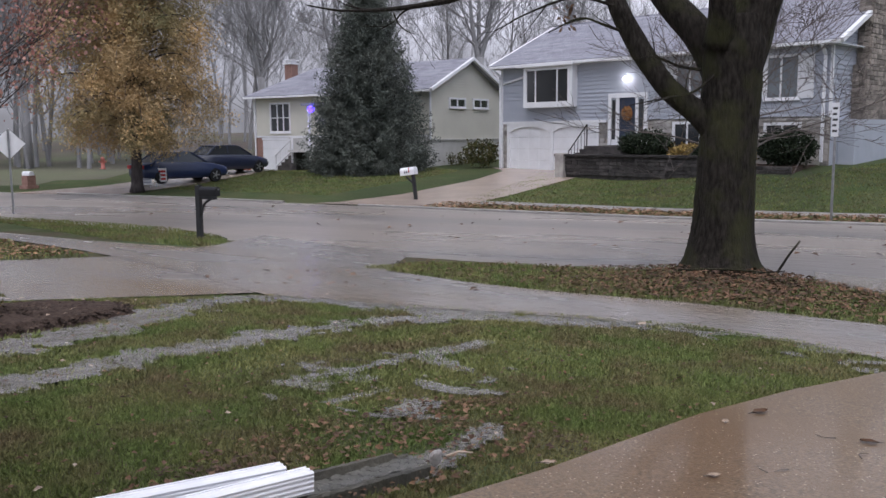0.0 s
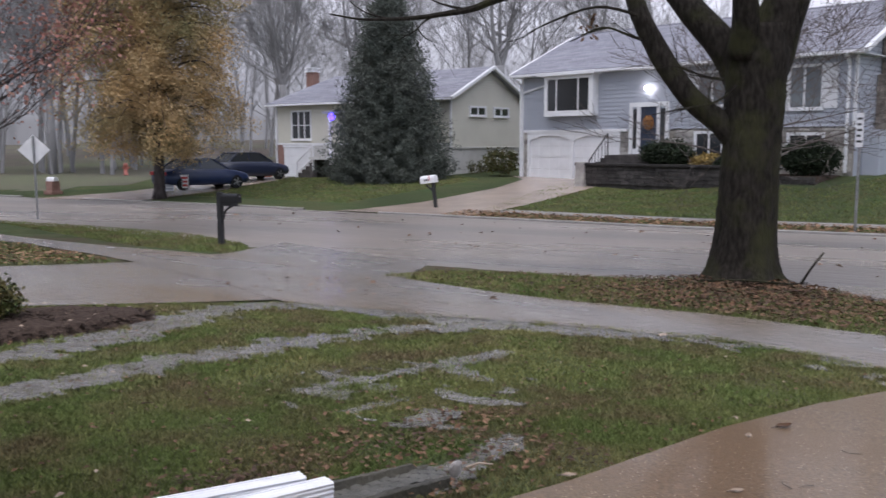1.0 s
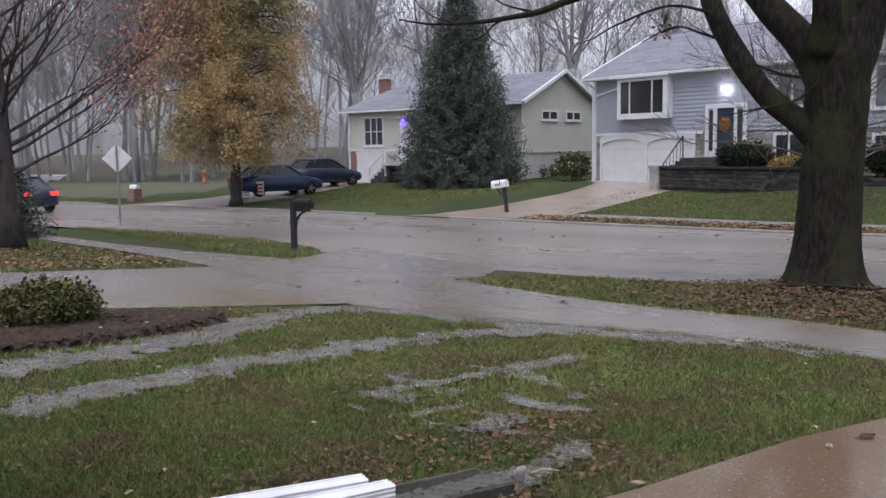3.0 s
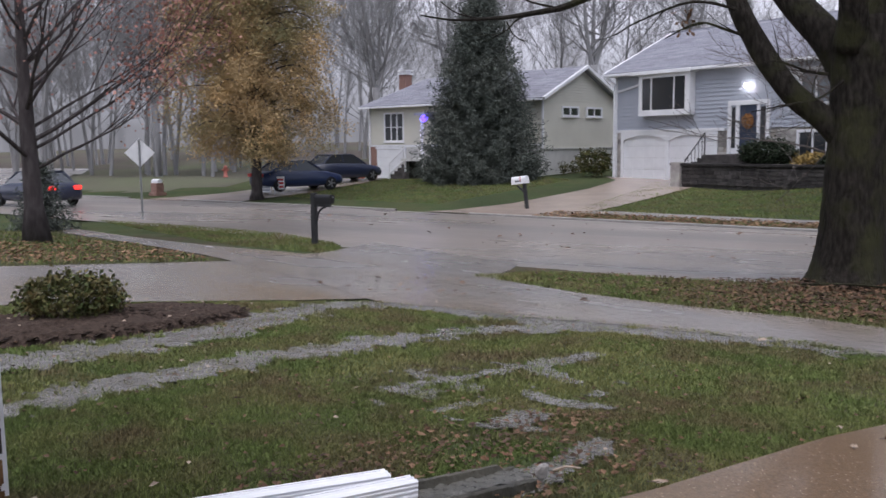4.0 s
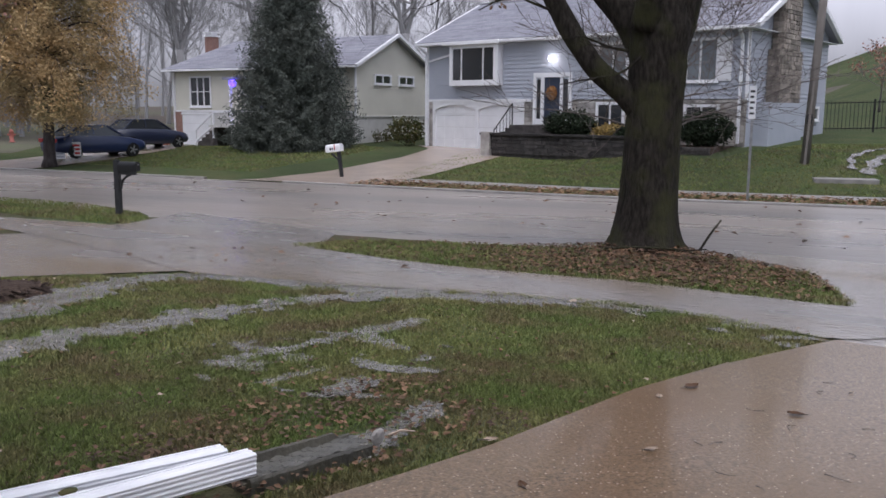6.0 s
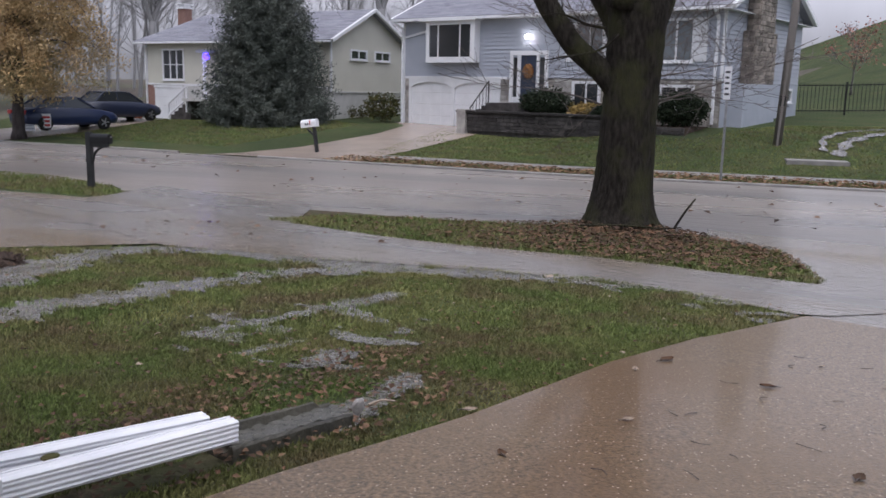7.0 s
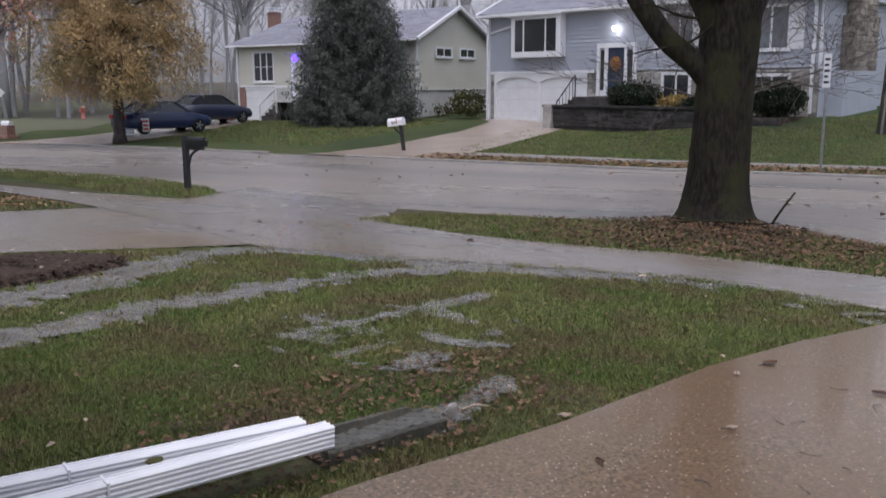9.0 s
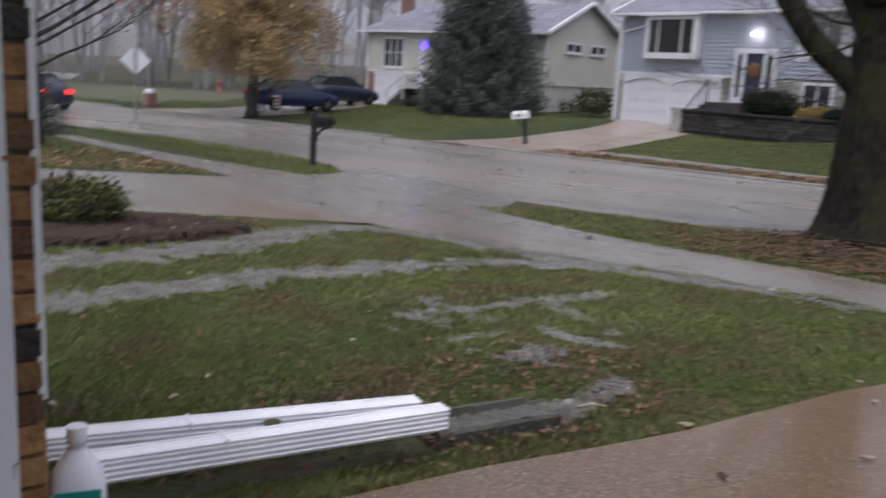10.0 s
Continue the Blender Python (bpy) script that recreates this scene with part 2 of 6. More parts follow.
M["pole"] = material("weathered_pole_wood", (0.14, 0.125, 0.115), 0.85, (0.2, 0.18, 0.165), 3, bump=0.4, stretch=(1, 1, 0.1))
M["trough"] = material("algae_dark_concrete", (0.06, 0.056, 0.046), 0.5, (0.035, 0.033, 0.026), 9, bump=0.4, third=(0.075, 0.068, 0.05), third_scale=3)
M["trough_water"] = material("clear_dark_water", (0.13, 0.125, 0.11), 0.1, (0.08, 0.076, 0.064), 6.0, bump=0.5, bump_scale=26, ior=1.33)
M["jug"] = material("translucent_white_plastic", (0.72, 0.72, 0.76), 0.35)
M["teal"] = material("teal_label", (0.01, 0.28, 0.27), 0.35)
M["car_blue"] = material("dark_blue_car_paint", (0.018, 0.03, 0.085), 0.3, coat=0.3)
M["car_grey"] = material("dark_car_paint", (0.02, 0.025, 0.05), 0.3, coat=0.3)
M["tyre"] = material("tyre_rubber", (0.015, 0.015, 0.016), 0.8)
M["rim"] = material("wheel_alloy", (0.45, 0.45, 0.47), 0.3, metal=0.8)
M["red_plastic"] = material("red_plastic", (0.45, 0.03, 0.03), 0.4)
M["hydrant"] = material("faded_red_paint", (0.4, 0.13, 0.1), 0.6, (0.32, 0.1, 0.08), 6)
M["terracotta"] = material("terracotta", (0.3, 0.1, 0.06), 0.8)
M["ceiling"] = material("ceiling_paint", (0.6, 0.6, 0.58), 0.9, (0.56, 0.56, 0.54), 1)
M["plaster"] = material("garage_plaster", (0.78, 0.77, 0.75), 0.9, (0.74, 0.73, 0.71), 1)
M["slab"] = material("garage_slab", (0.42, 0.41, 0.4), 0.5, (0.36, 0.35, 0.34), 2, bump=0.1)
M["lamp_white"] = glowing("lit_porch_lamp", (1.0, 0.96, 0.92), 22)
M["lamp_blue"] = glowing("blue_holiday_lamp", (0.08, 0.04, 1.0), 4.5)
M["lamp_fairy"] = glowing("fairy_lights", (0.75, 0.72, 1.0), 1.3)
M["lamp_red"] = glowing("lit_tail_light", (1.0, 0.03, 0.02), 1.6)


# ---------------------------------------------------------------- builders
def mesh_of(name, verts, faces, mat=None, shade=False):
    me = bpy.data.meshes.new(name)
    me.from_pydata([tuple(v) for v in verts], [], faces)
    if mat:
        me.materials.append(mat)
    if shade:
        me.polygons.foreach_set("use_smooth", [True] * len(me.polygons))
    me.update()
    return me


def part(name, bm, mat, parent=None, label="", smooth_faces=False):
    """Links a bmesh as one mesh object under a thing or a part."""
    bmesh.ops.recalc_face_normals(bm, faces=bm.faces)
    me = bpy.data.meshes.new(name)
    bm.to_mesh(me)
    bm.free()
    me.materials.append(mat)
    if smooth_faces:
        me.polygons.foreach_set("use_smooth", [True] * len(me.polygons))
    ob = new(name, me)
    ob.parent = parent
    return tagged(ob, label)


def soup(name, verts, faces, mat, parent=None, label="", shade=False):
    ob = new(name, mesh_of(name, verts, faces, mat, shade))
    ob.parent = parent
    return tagged(ob, label)


def thing(name, m, label, category, group="", kind=""):
    ob = new(name)
    ob.matrix_world = m
    ob.empty_display_size = 0.2
    return tagged(ob, label, category, group, kind)


def box(bm, x0, y0, z0, x1, y1, z1, bevel=0.0):
    made = bmesh.ops.create_cube(bm, size=1.0, matrix=Matrix.LocRotScale(
        ((x0 + x1) / 2, (y0 + y1) / 2, (z0 + z1) / 2), None, (abs(x1 - x0), abs(y1 - y0), abs(z1 - z0))))
    if bevel:
        edges = list({e for v in made["verts"] for e in v.link_edges})
        bmesh.ops.bevel(bm, geom=edges, offset=bevel, segments=2, affect="EDGES", profile=0.6)
    return bm


def boxes(rows, bevel=0.0):
    bm = bmesh.new()
    for r in rows:
        box(bm, *r, bevel=bevel)
    return bm


def tube(points, radii, sides=8, verts=None, faces=None, wobble=0.0):
    """A tapered tube along points; adds to verts and faces."""
    verts = [] if verts is None else verts
    faces = [] if faces is None else faces
    start = len(verts)
    pts = [Vector(p) for p in points]
    ref = Vector((0.31, 0.87, 0.12))
    for i, p in enumerate(pts):
        d = (pts[min(i + 1, len(pts) - 1)] - pts[max(i - 1, 0)])
        d = d.normalized() if d.length > 1e-9 else Vector((0, 0, 1))
        a = d.cross(ref)
        a = a.normalized() if a.length > 1e-3 else d.orthogonal().normalized()
        b = d.cross(a)
        for k in range(sides):
            t = 2 * math.pi * k / sides
            r = radii[i] * (1 + wobble * noise.noise(Vector((math.cos(t) * 2, math.sin(t) * 2, p.z * 1.5)) + Vector((p.x, 0, 0))))
            verts.append(p + a * (r * math.cos(t)) + b * (r * math.sin(t)))
    for i in range(len(pts) - 1):
        for k in range(sides):
            k2 = (k + 1) % sides
            faces.append((start + i * sides + k, start + i * sides + k2, start + (i + 1) * sides + k2, start + (i + 1) * sides + k))
    faces.append(tuple(start + k for k in range(sides))[::-1])
    faces.append(tuple(start + (len(pts) - 1) * sides + k for k in range(sides)))
    return verts, faces


def curve_points(points, steps=6):
    """Catmull-Rom through the points."""
    p = [Vector(v) for v in points]
    p = [p[0] * 2 - p[1]] + p + [p[-1] * 2 - p[-2]]
    out = []
    for i in range(1, len(p) - 2):
        for k in range(steps):
            t = k / steps
            a, b, c, d = p[i - 1], p[i], p[i + 1], p[i + 2]
            out.append(0.5 * ((2 * b) + (c - a) * t + (2 * a - 5 * b + 4 * c - d) * t * t + (3 * b - a - 3 * c + d) * t ** 3))
    out.append(p[-2])
    return out


def twigs(rng, start, way, length, radius, depth, verts, faces, tips, sides=5, spread=0.6, lift=0.12, fork=3, shrink=0.62, thin=0.004):
    """A branch that forks again and again; its ends go into tips."""
    n = 5
    p, d = Vector(start), Vector(way).normalized()
    pts, rad = [p.copy()], [radius]
    kids = []
    for i in range(n):
        d = (d + Vector((rng.uniform(-1, 1), rng.uniform(-1, 1), rng.uniform(-0.6, 0.9))) * 0.17 + Vector((0, 0, lift * 0.3))).normalized()
        p = p + d * (length / n)
        pts.append(p.copy())
        rad.append(max(thin * 0.7, radius * (1 - 0.62 * (i + 1) / n)))
        if depth > 0 and i >= 1:
            kids.append((p.copy(), d.copy(), rad[-1]))
    tube(pts, rad, max(3, sides), verts, faces)
    if depth == 0:
        tips.append((pts[-1], d))
        tips.append((pts[2], d))
        return
    chosen = kids if fork >= len(kids) else rng.sample(kids, fork)
    for q, dd, r in chosen:
        side = Vector((rng.uniform(-1, 1), rng.uniform(-1, 1), rng.uniform(-0.35, 0.75)))
        way2 = (dd * (1 - spread) + side.normalized() * spread + Vector((0, 0, lift))).normalized()
        twigs(rng, q, way2, length * shrink * rng.uniform(0.75, 1.15), max(r * 0.7, thin), depth - 1, verts, faces, tips, sides - 1, spread, lift, fork, shrink, thin)
    twigs(rng, pts[-1], d, length * shrink, max(rad[-1], thin), depth - 1, verts, faces, tips, sides - 1, spread, lift, fork, shrink, thin)


def leaf_cloud(rng, centres, per, reach, size, verts, faces, droop=0.0, slim=0.5):
    """Small bent leaves round the centres."""
    for c in centres:
        for _ in range(per):
            o = Vector((rng.gauss(0, 1), rng.gauss(0, 1), rng.gauss(0, 1))) * reach
            if droop:
                o.z -= abs(rng.gauss(0, 1)) * droop
            p = Vector(c) + o
            a = Vector((rng.uniform(-1, 1), rng.uniform(-1, 1), rng.uniform(-1, 1) - droop * 1.5)).normalized()
            b = a.orthogonal().normalized()
            b = (Matrix.Rotation(rng.uniform(0, 6.28), 3, a) @ b)
            s = size * rng.uniform(0.6, 1.4)
            k = len(verts)
            verts += [p, p + a * s * 0.5 + b * s * slim * 0.5, p + a * s, p + a * s * 0.5 - b * s * slim * 0.5]
            faces.append((k, k + 1, k + 2, k + 3))


def leaf_spray(name, centres, per, reach, size, mat, parent, seed, droop=0.0, slim=0.5, label=""):
    """Many small pointed leaves round the centres, as one mesh."""
    gen = np.random.RandomState(seed)
    c = np.repeat(np.array([tuple(v) for v in centres], float), per, axis=0)
    n = len(c)
    p = c + gen.normal(0, 1, (n, 3)) * np.array(reach)
    p[:, 2] -= np.abs(gen.normal(0, 1, n)) * droop
    a = gen.uniform(-1, 1, (n, 3))
    a[:, 2] -= droop * 1.5
    a /= np.linalg.norm(a, axis=1)[:, None]
    b = np.cross(a, gen.normal(0, 1, (n, 3)))
    b /= np.linalg.norm(b, axis=1)[:, None]
    L = (size * gen.uniform(0.6, 1.4, n))[:, None]
    v = np.stack([p, p + a * L * 0.5 + b * L * slim * 0.5, p + a * L, p + a * L * 0.5 - b * L * slim * 0.5], 1).reshape(-1, 3)
    me = bpy.data.meshes.new(name)
    me.vertices.add(len(v))
    me.vertices.foreach_set("co", v.astype(np.float32).ravel())
    me.loops.add(n * 4)
    me.loops.foreach_set("vertex_index", np.arange(n * 4, dtype=np.int32))
    me.polygons.add(n)
    me.polygons.foreach_set("loop_start", np.arange(0, n * 4, 4, dtype=np.int32))
    me.update(calc_edges=True)
    me.materials.append(M[mat])
    ob = new(name, me)
    ob.parent = parent
    return tagged(ob, label)


def strip(name, left, right, mat, lift, across=6, kind="structure", label="", category="", skirt=0.0):
    """A draped strip of ground between two lines of equal count."""
    verts, faces = [], []
    for (ax, ay), (bx, by) in zip(left, right):
        for k in range(across + 1):
            t = k / across
            x, y = ax + (bx - ax) * t, ay + (by - ay) * t
            verts.append((x, y, ground_z(x, y) + lift))
    w = across + 1
    for i in range(len(left) - 1):
        for k in range(across):
            faces.append((i * w + k, i * w + k + 1, (i + 1) * w + k + 1, (i + 1) * w + k))
    ob = new(name, mesh_of(name, verts, faces, mat))
    if skirt:
        bm = bmesh.new()
        bm.from_mesh(ob.data)
        edges = [e for e in bm.edges if e.is_boundary]
        low = bmesh.ops.extrude_edge_only(bm, edges=edges)
        for v in low["geom"]:
            if isinstance(v, bmesh.types.BMVert):
                v.co.z -= skirt
        bm.to_mesh(ob.data)
        bm.free()
    return tagged(ob, label, category, kind=kind)


def resample(points, n):
    p = np.array(points, float)
    d = np.r_[0, np.cumsum(np.hypot(*np.diff(p, axis=0).T))]
    t = np.linspace(0, d[-1], n)
    return list(zip(np.interp(t, d, p[:, 0]), np.interp(t, d, p[:, 1])))


def inside(x, y, poly):
    """Which of the points lie inside a polygon."""
    hit = np.zeros(np.shape(x), bool)
    n = len(poly)
    for i in range(n):
        (x0, y0), (x1, y1) = poly[i], poly[(i + 1) % n]
        if y0 == y1:
            continue
        hit ^= ((y0 > y) != (y1 > y)) & (x < (x1 - x0) * (y - y0) / (y1 - y0) + x0)
    return hit


def far_from(x, y, line):
    """Distance to a polyline."""
    best = np.full(np.shape(x), 1e9)
    for (x0, y0), (x1, y1) in zip(line[:-1], line[1:]):
        dx, dy = x1 - x0, y1 - y0
        t = np.clip(((x - x0) * dx + (y - y0) * dy) / (dx * dx + dy * dy), 0, 1)
        best = np.minimum(best, np.hypot(x - x0 - t * dx, y - y0 - t * dy))
    return best


def ripple(x, y, scale, seed=0.0):
    """A cheap smooth noise of about -1 to 1."""
    a, b = x * scale, y * scale
    return (np.sin(a * 1.7 + 1.3 * np.sin(b * 1.1 + seed) + seed) + np.sin(b * 2.3 + 1.7 * np.sin(a * 0.9 - seed)) + np.sin((a + b) * 3.1 + 2 * np.sin(b - a + seed))) / 3


# ---------------------------------------------------------------- ground, street, paths
DRIVE_EDGE = [(-1.75, 2.35), (-0.68, 3.37), (-0.31, 3.71), (0.21, 4.12), (0.66, 4.49), (1.17, 4.99), (1.83, 5.63), (2.82, 6.4), (3.53, 6.86), (4.2, 7.28), (4.75, 7.95), (5.42, 9.15), (5.98, 10.6), (6.28, 11.9), (5.9, 13.35), (6.3, 14.4)]
LAWN_FAR = [(-2.3, 11.2), (-0.9, 10.7), (-0.23, 10.35), (0.7, 10.12), (1.59, 9.74), (2.77, 9.21), (3.65, 8.3), (4.2, 7.3)]
ISLAND = [(-1.3, 14.75), (-0.6, 14.2), (0.39, 12.9), (1.92, 11.75), (3.3, 11.0), (4.36, 10.0), (5.35, 9.15), (5.6, 9.4), (6.0, 10.6), (6.35, 11.9), (5.8, 13.3), (5.46, 13.8), (4.2, 14.6), (2.45, 15.1), (0.8, 15.7), (-0.2, 15.9)]
MULCH = [(-6.6, 7.7), (-5.6, 9.2), (-5.0, 9.75), (-4.43, 10.2), (-3.6, 10.2), (-3.35, 9.7), (-3.6, 9.0), (-4.19, 8.05), (-4.84, 7.4), (-5.6, 6.9)]
NEIGHBOUR_NEAR = [(-16, 5.4), (-9, 8.7), (-5.2, 10.5), (-3.4, 11.1), (-1.9, 11.7), (-0.8, 14.6), (-0.6, 17.0)]
NEIGHBOUR_FAR = [(-18, 8.9), (-14, 11.5), (-9.5, 14.0), (-7.2, 15.4), (-6.0, 16.2), (-4.9, 18.8), (-4.3, 21.2)]
STRIP_LEFT = [(-5.0, 18.6), (-6.0, 18.95), (-7.8, 20.2), (-12.7, 25.0), (-15.2, 27.6), (-10.7, 25.4), (-7.3, 23.2), (-5.4, 21.1), (-4.8, 19.6)]
RUNNELS = [
    ([(-6.2, 5.3), (-4.49, 6.84), (-3.94, 7.53), (-3.33, 8.78), (-3.1, 9.75), (-2.6, 10.9)], 0.37),
    ([(-4.6, 4.1), (-3.59, 5.49), (-3.29, 6.06), (-2.94, 6.57), (-2.52, 7.37), (-1.91, 8.03), (-1.22, 8.83), (-0.49, 9.43), (0.24, 9.65), (1.15, 9.6), (2.0, 9.3)], 0.265),
    ([(-1.12, 6.5), (-0.69, 6.94), (-0.07, 7.62), (0.5, 8.2)], 0.11),
    ([(-0.66, 6.0), (-0.3, 6.36)], 0.075),
    ([(-0.28, 5.66), (0.01, 6.0)], 0.12),
    ([(-0.03, 4.5), (0.14, 4.88), (0.42, 5.35)], 0.1),
    ([(-1.9, 11.2), (-0.6, 10.4), (0.6, 10.0)], 0.3),
]


def wetness(x, y):
    """Below 0 where water stands or runs across the lawn."""
    best = np.full(np.shape(x), 9.0)
    for line, half in RUNNELS:
        d = far_from(x, y, line) - half * (1 + 0.55 * ripple(x, y, 2.6, half * 9) + 0.5 * ripple(x, y, 8.0, half * 31))
        best = np.minimum(best, d)
    return best


def axis(stops):
    out = []
    for a, b, step in stops:
        out += list(np.arange(a, b - 1e-6, step))
    return np.array(out + [stops[-1][1]])


def build_ground():
    xs = axis([(-1500, -300, 200), (-300, -60, 30), (-60, -15, 2.5), (-15, 9, 0.3), (9, 30, 1.0), (30, 60, 3), (60, 300, 30), (300, 1500, 200)])
    ys = axis([(-1500, -100, 200), (-100, -4, 12), (-4, 1, 1), (1, 18, 0.3), (18, 50, 1.0), (50, 100, 4), (100, 400, 30), (400, 1500, 200)])
    gx, gy = np.meshgrid(xs, ys)
    z = height(gx, gy)
    s, q = sq_of(gx, gy)
    z = z - 0.28 * smooth(q - near_kerb(s), -0.1, 0.9) * (1 - smooth(q - far_kerb(s), -0.8, 0.0))
    rough = 0.01 * ripple(gx, gy, 2.1) * ((gx > -15) & (gx < 9) & (gy > 1) & (gy < 18))
    z = z + rough - 0.035 * (wetness(gx, gy) < 0.05) - 0.05
    w = len(xs)
    verts = np.stack([gx.ravel(), gy.ravel(), z.ravel()], 1)
    faces = [(j * w + i, j * w + i + 1, (j + 1) * w + i + 1, (j + 1) * w + i) for j in range(len(ys) - 1) for i in range(w - 1)]
    me = mesh_of("ground", verts, faces, M["far_lawn"], True)
    me.materials.append(M["soil"])
    cx = (gx[:-1, :-1] + gx[1:, 1:]).ravel() / 2
    cy = (gy[:-1, :-1] + gy[1:, 1:]).ravel() / 2
    near = (sq_of(cx, cy)[1] < 16) & (cx > -16) & (cx < 12) & (cy > -4)
    s, q = sq_of(cx, cy)
    woodland = (q > 52) & (s < 2) | (q > 30) & (s < -36)
    me.materials.append(M["litter"])
    me.polygons.foreach_set("material_index", np.where(near, 1, np.where(woodland, 2, 0)).astype(np.int32))
    tagged(new("ground", me), "rain-soaked lawns sloping gently to the street", "ground", kind="structure")


build_ground()

# the street, with its muddy water from kerb to kerb
street_s = list(np.linspace(-90, 60, 120))
verts, faces = [], []
for s in street_s:
    a, b = float(near_kerb(s)) - 0.35, float(far_kerb(s)) + 0.1
    for k in range(13):
        q = a + (b - a) * k / 12
        x, y = xy_of(s, q)
        crown = 0.05 * (1 - ((k - 6) / 6) ** 2)
        verts.append((x, y, -0.86 + crown))
for i in range(len(street_s) - 1):
    for k in range(12):
        faces.append((i * 13 + k, i * 13 + k + 1, (i + 1) * 13 + k + 1, (i + 1) * 13 + k))
tagged(new("road", mesh_of("road", verts, faces, M["road"], True)), "flooded residential street under brown-grey rainwater", "road", kind="structure")


def kerb_line(name, s0, s1, edge, offset, rise):
    n = max(4, int((s1 - s0) / 0.8))
    rows = []
    for s in np.linspace(s0, s1, n):
        q = float(edge(s)) + offset
        rows.append([(*xy_of(s, q - 0.08), -0.95), (*xy_of(s, q - 0.075), -0.87 + rise), (*xy_of(s, q - 0.05), -0.85 + rise), (*xy_of(s, q + 0.08), -0.85 + rise), (*xy_of(s, q + 0.085), -0.95)])
    verts = [v for r in rows for v in r]
    faces = [(i * 5 + k, i * 5 + k + 1, i * 5 + k + 6, i * 5 + k + 5) for i in range(n - 1) for k in range(4)]
    tagged(new(name, mesh_of(name, verts, faces, M["kerb"])), "low wet concrete kerb along the street", "kerb", kind="structure")


kerb_line("kerb_1", -15.2, 40, far_kerb, 0.1, 0.06)
kerb_line("kerb_2", -31, -18.6, far_kerb, 0.1, 0.06)
kerb_line("kerb_3", -60, -35, far_kerb, 0.1, 0.06)

# far pavement and verge
for name, a, b in (("pavement_1", -12.6, 40),):
    line = np.linspace(a, b, 60)
    strip(name, [xy_of(s, float(far_kerb(s)) + 2.35) for s in line], [xy_of(s, float(far_kerb(s)) + 3.2) for s in line], M["kerb"], -0.03, 3, label="narrow wet concrete pavement on the far verge", category="pavement")

# near pavement, under running water
walk_near = [(-13.5, 22.6), (-9.65, 19.5), (-7.2, 17.3), (-5.6, 15.6), (-3.6, 13.2), (-2.3, 11.3), (-0.9, 10.75), (-0.23, 10.35), (0.7, 10.1), (1.59, 9.72), (2.77, 9.2), (3.65, 8.3), (4.25, 7.35), (5.3, 7.6)]
walk_far = [(-14.6, 24.6), (-11.2, 21.9), (-7.9, 19.6), (-5.6, 18.4), (-3.2, 16.2), (-1.2, 14.6), (0.0, 13.4), (0.55, 12.8), (1.4, 12.1), (2.2, 11.6), (3.4, 10.95), (4.5, 9.9), (5.4, 9.1), (6.0, 8.9)]
strip("pavement_2", resample(walk_near, 60), resample(walk_far, 60), M["walk"], -0.028, 8, label="near pavement under a sheet of running rainwater", category="pavement")
strip("neighbour_driveway", resample(NEIGHBOUR_NEAR, 40), resample(NEIGHBOUR_FAR, 40), M["walk"], -0.034, 12, label="neighbouring driveway covered with brown rainwater", category="driveway")

# our driveway: slabs with joints between them
right_edge = [(x + 6.2 * 0.70, y - 6.2 * 0.72) for x, y in DRIVE_EDGE[:8]] + [(7.6, 1.9), (8.6, 2.7), (9.4, 3.6), (10.4, 5.2), (12.0, 8.0), (13.2, 10.0)]
cuts, cuts_right = [0, 0.394, 0.499, 1.0], [0, 0.37, 0.46, 0.985]
for i in range(3):
    left = resample(DRIVE_EDGE, 1201)[int(cuts[i] * 1200):int(cuts[i + 1] * 1200) + 1]
    right = resample(right_edge, 1201)[int(cuts_right[i] * 1200):int(cuts_right[i + 1] * 1200) + 1]
    left, right = resample(left, 40), resample(right, 40)
    gap = 0.014
    if i:
        left[0] = (left[0][0] + gap, left[0][1] + gap)
        right[0] = (right[0][0] + gap, right[0][1] + gap)
    strip("driveway_%d" % (i + 1), left, right, M["drive" if i < 2 else "walk"], (0.008, 0.0, -0.036)[i], 16, label="wet tan exposed-aggregate concrete driveway slab", category="driveway", skirt=0.12 if i < 2 else 0.0)

# far driveways
strip("far_driveway_1", resample([(-4.6, 31.2), (-1.6, 33.6), (1.5, 38.6), (3.0, 42.5), (2.6, 44.9)], 30), resample([(0.2, 29.0), (2.3, 31.9), (5.4, 37.3), (6.6, 39.5), (8.0, 40.5)], 30), M["far_drive"], -0.015, 8, label="wet concrete driveway running up to the blue house", category="driveway")
strip("far_driveway_2", resample([(-19.5, 38.5), (-16.0, 40.8), (-14.0, 44.5), (-12.2, 54.0)], 24), resample([(-13.8, 36.6), (-11.4, 40.2), (-9.8, 45.0), (-8.5, 52.2)], 24), M["far_drive"], -0.01, 6, label="wet pale driveway beside the cream house", category="driveway")
strip("side_street", resample([(-24.5, 40.0), (-31, 52), (-42, 75)], 16), resample([(-40, 46), (-42, 56), (-56, 80)], 16), M["road"], 0.0, 8, label="flooded side street leading off towards the woods", category="road")

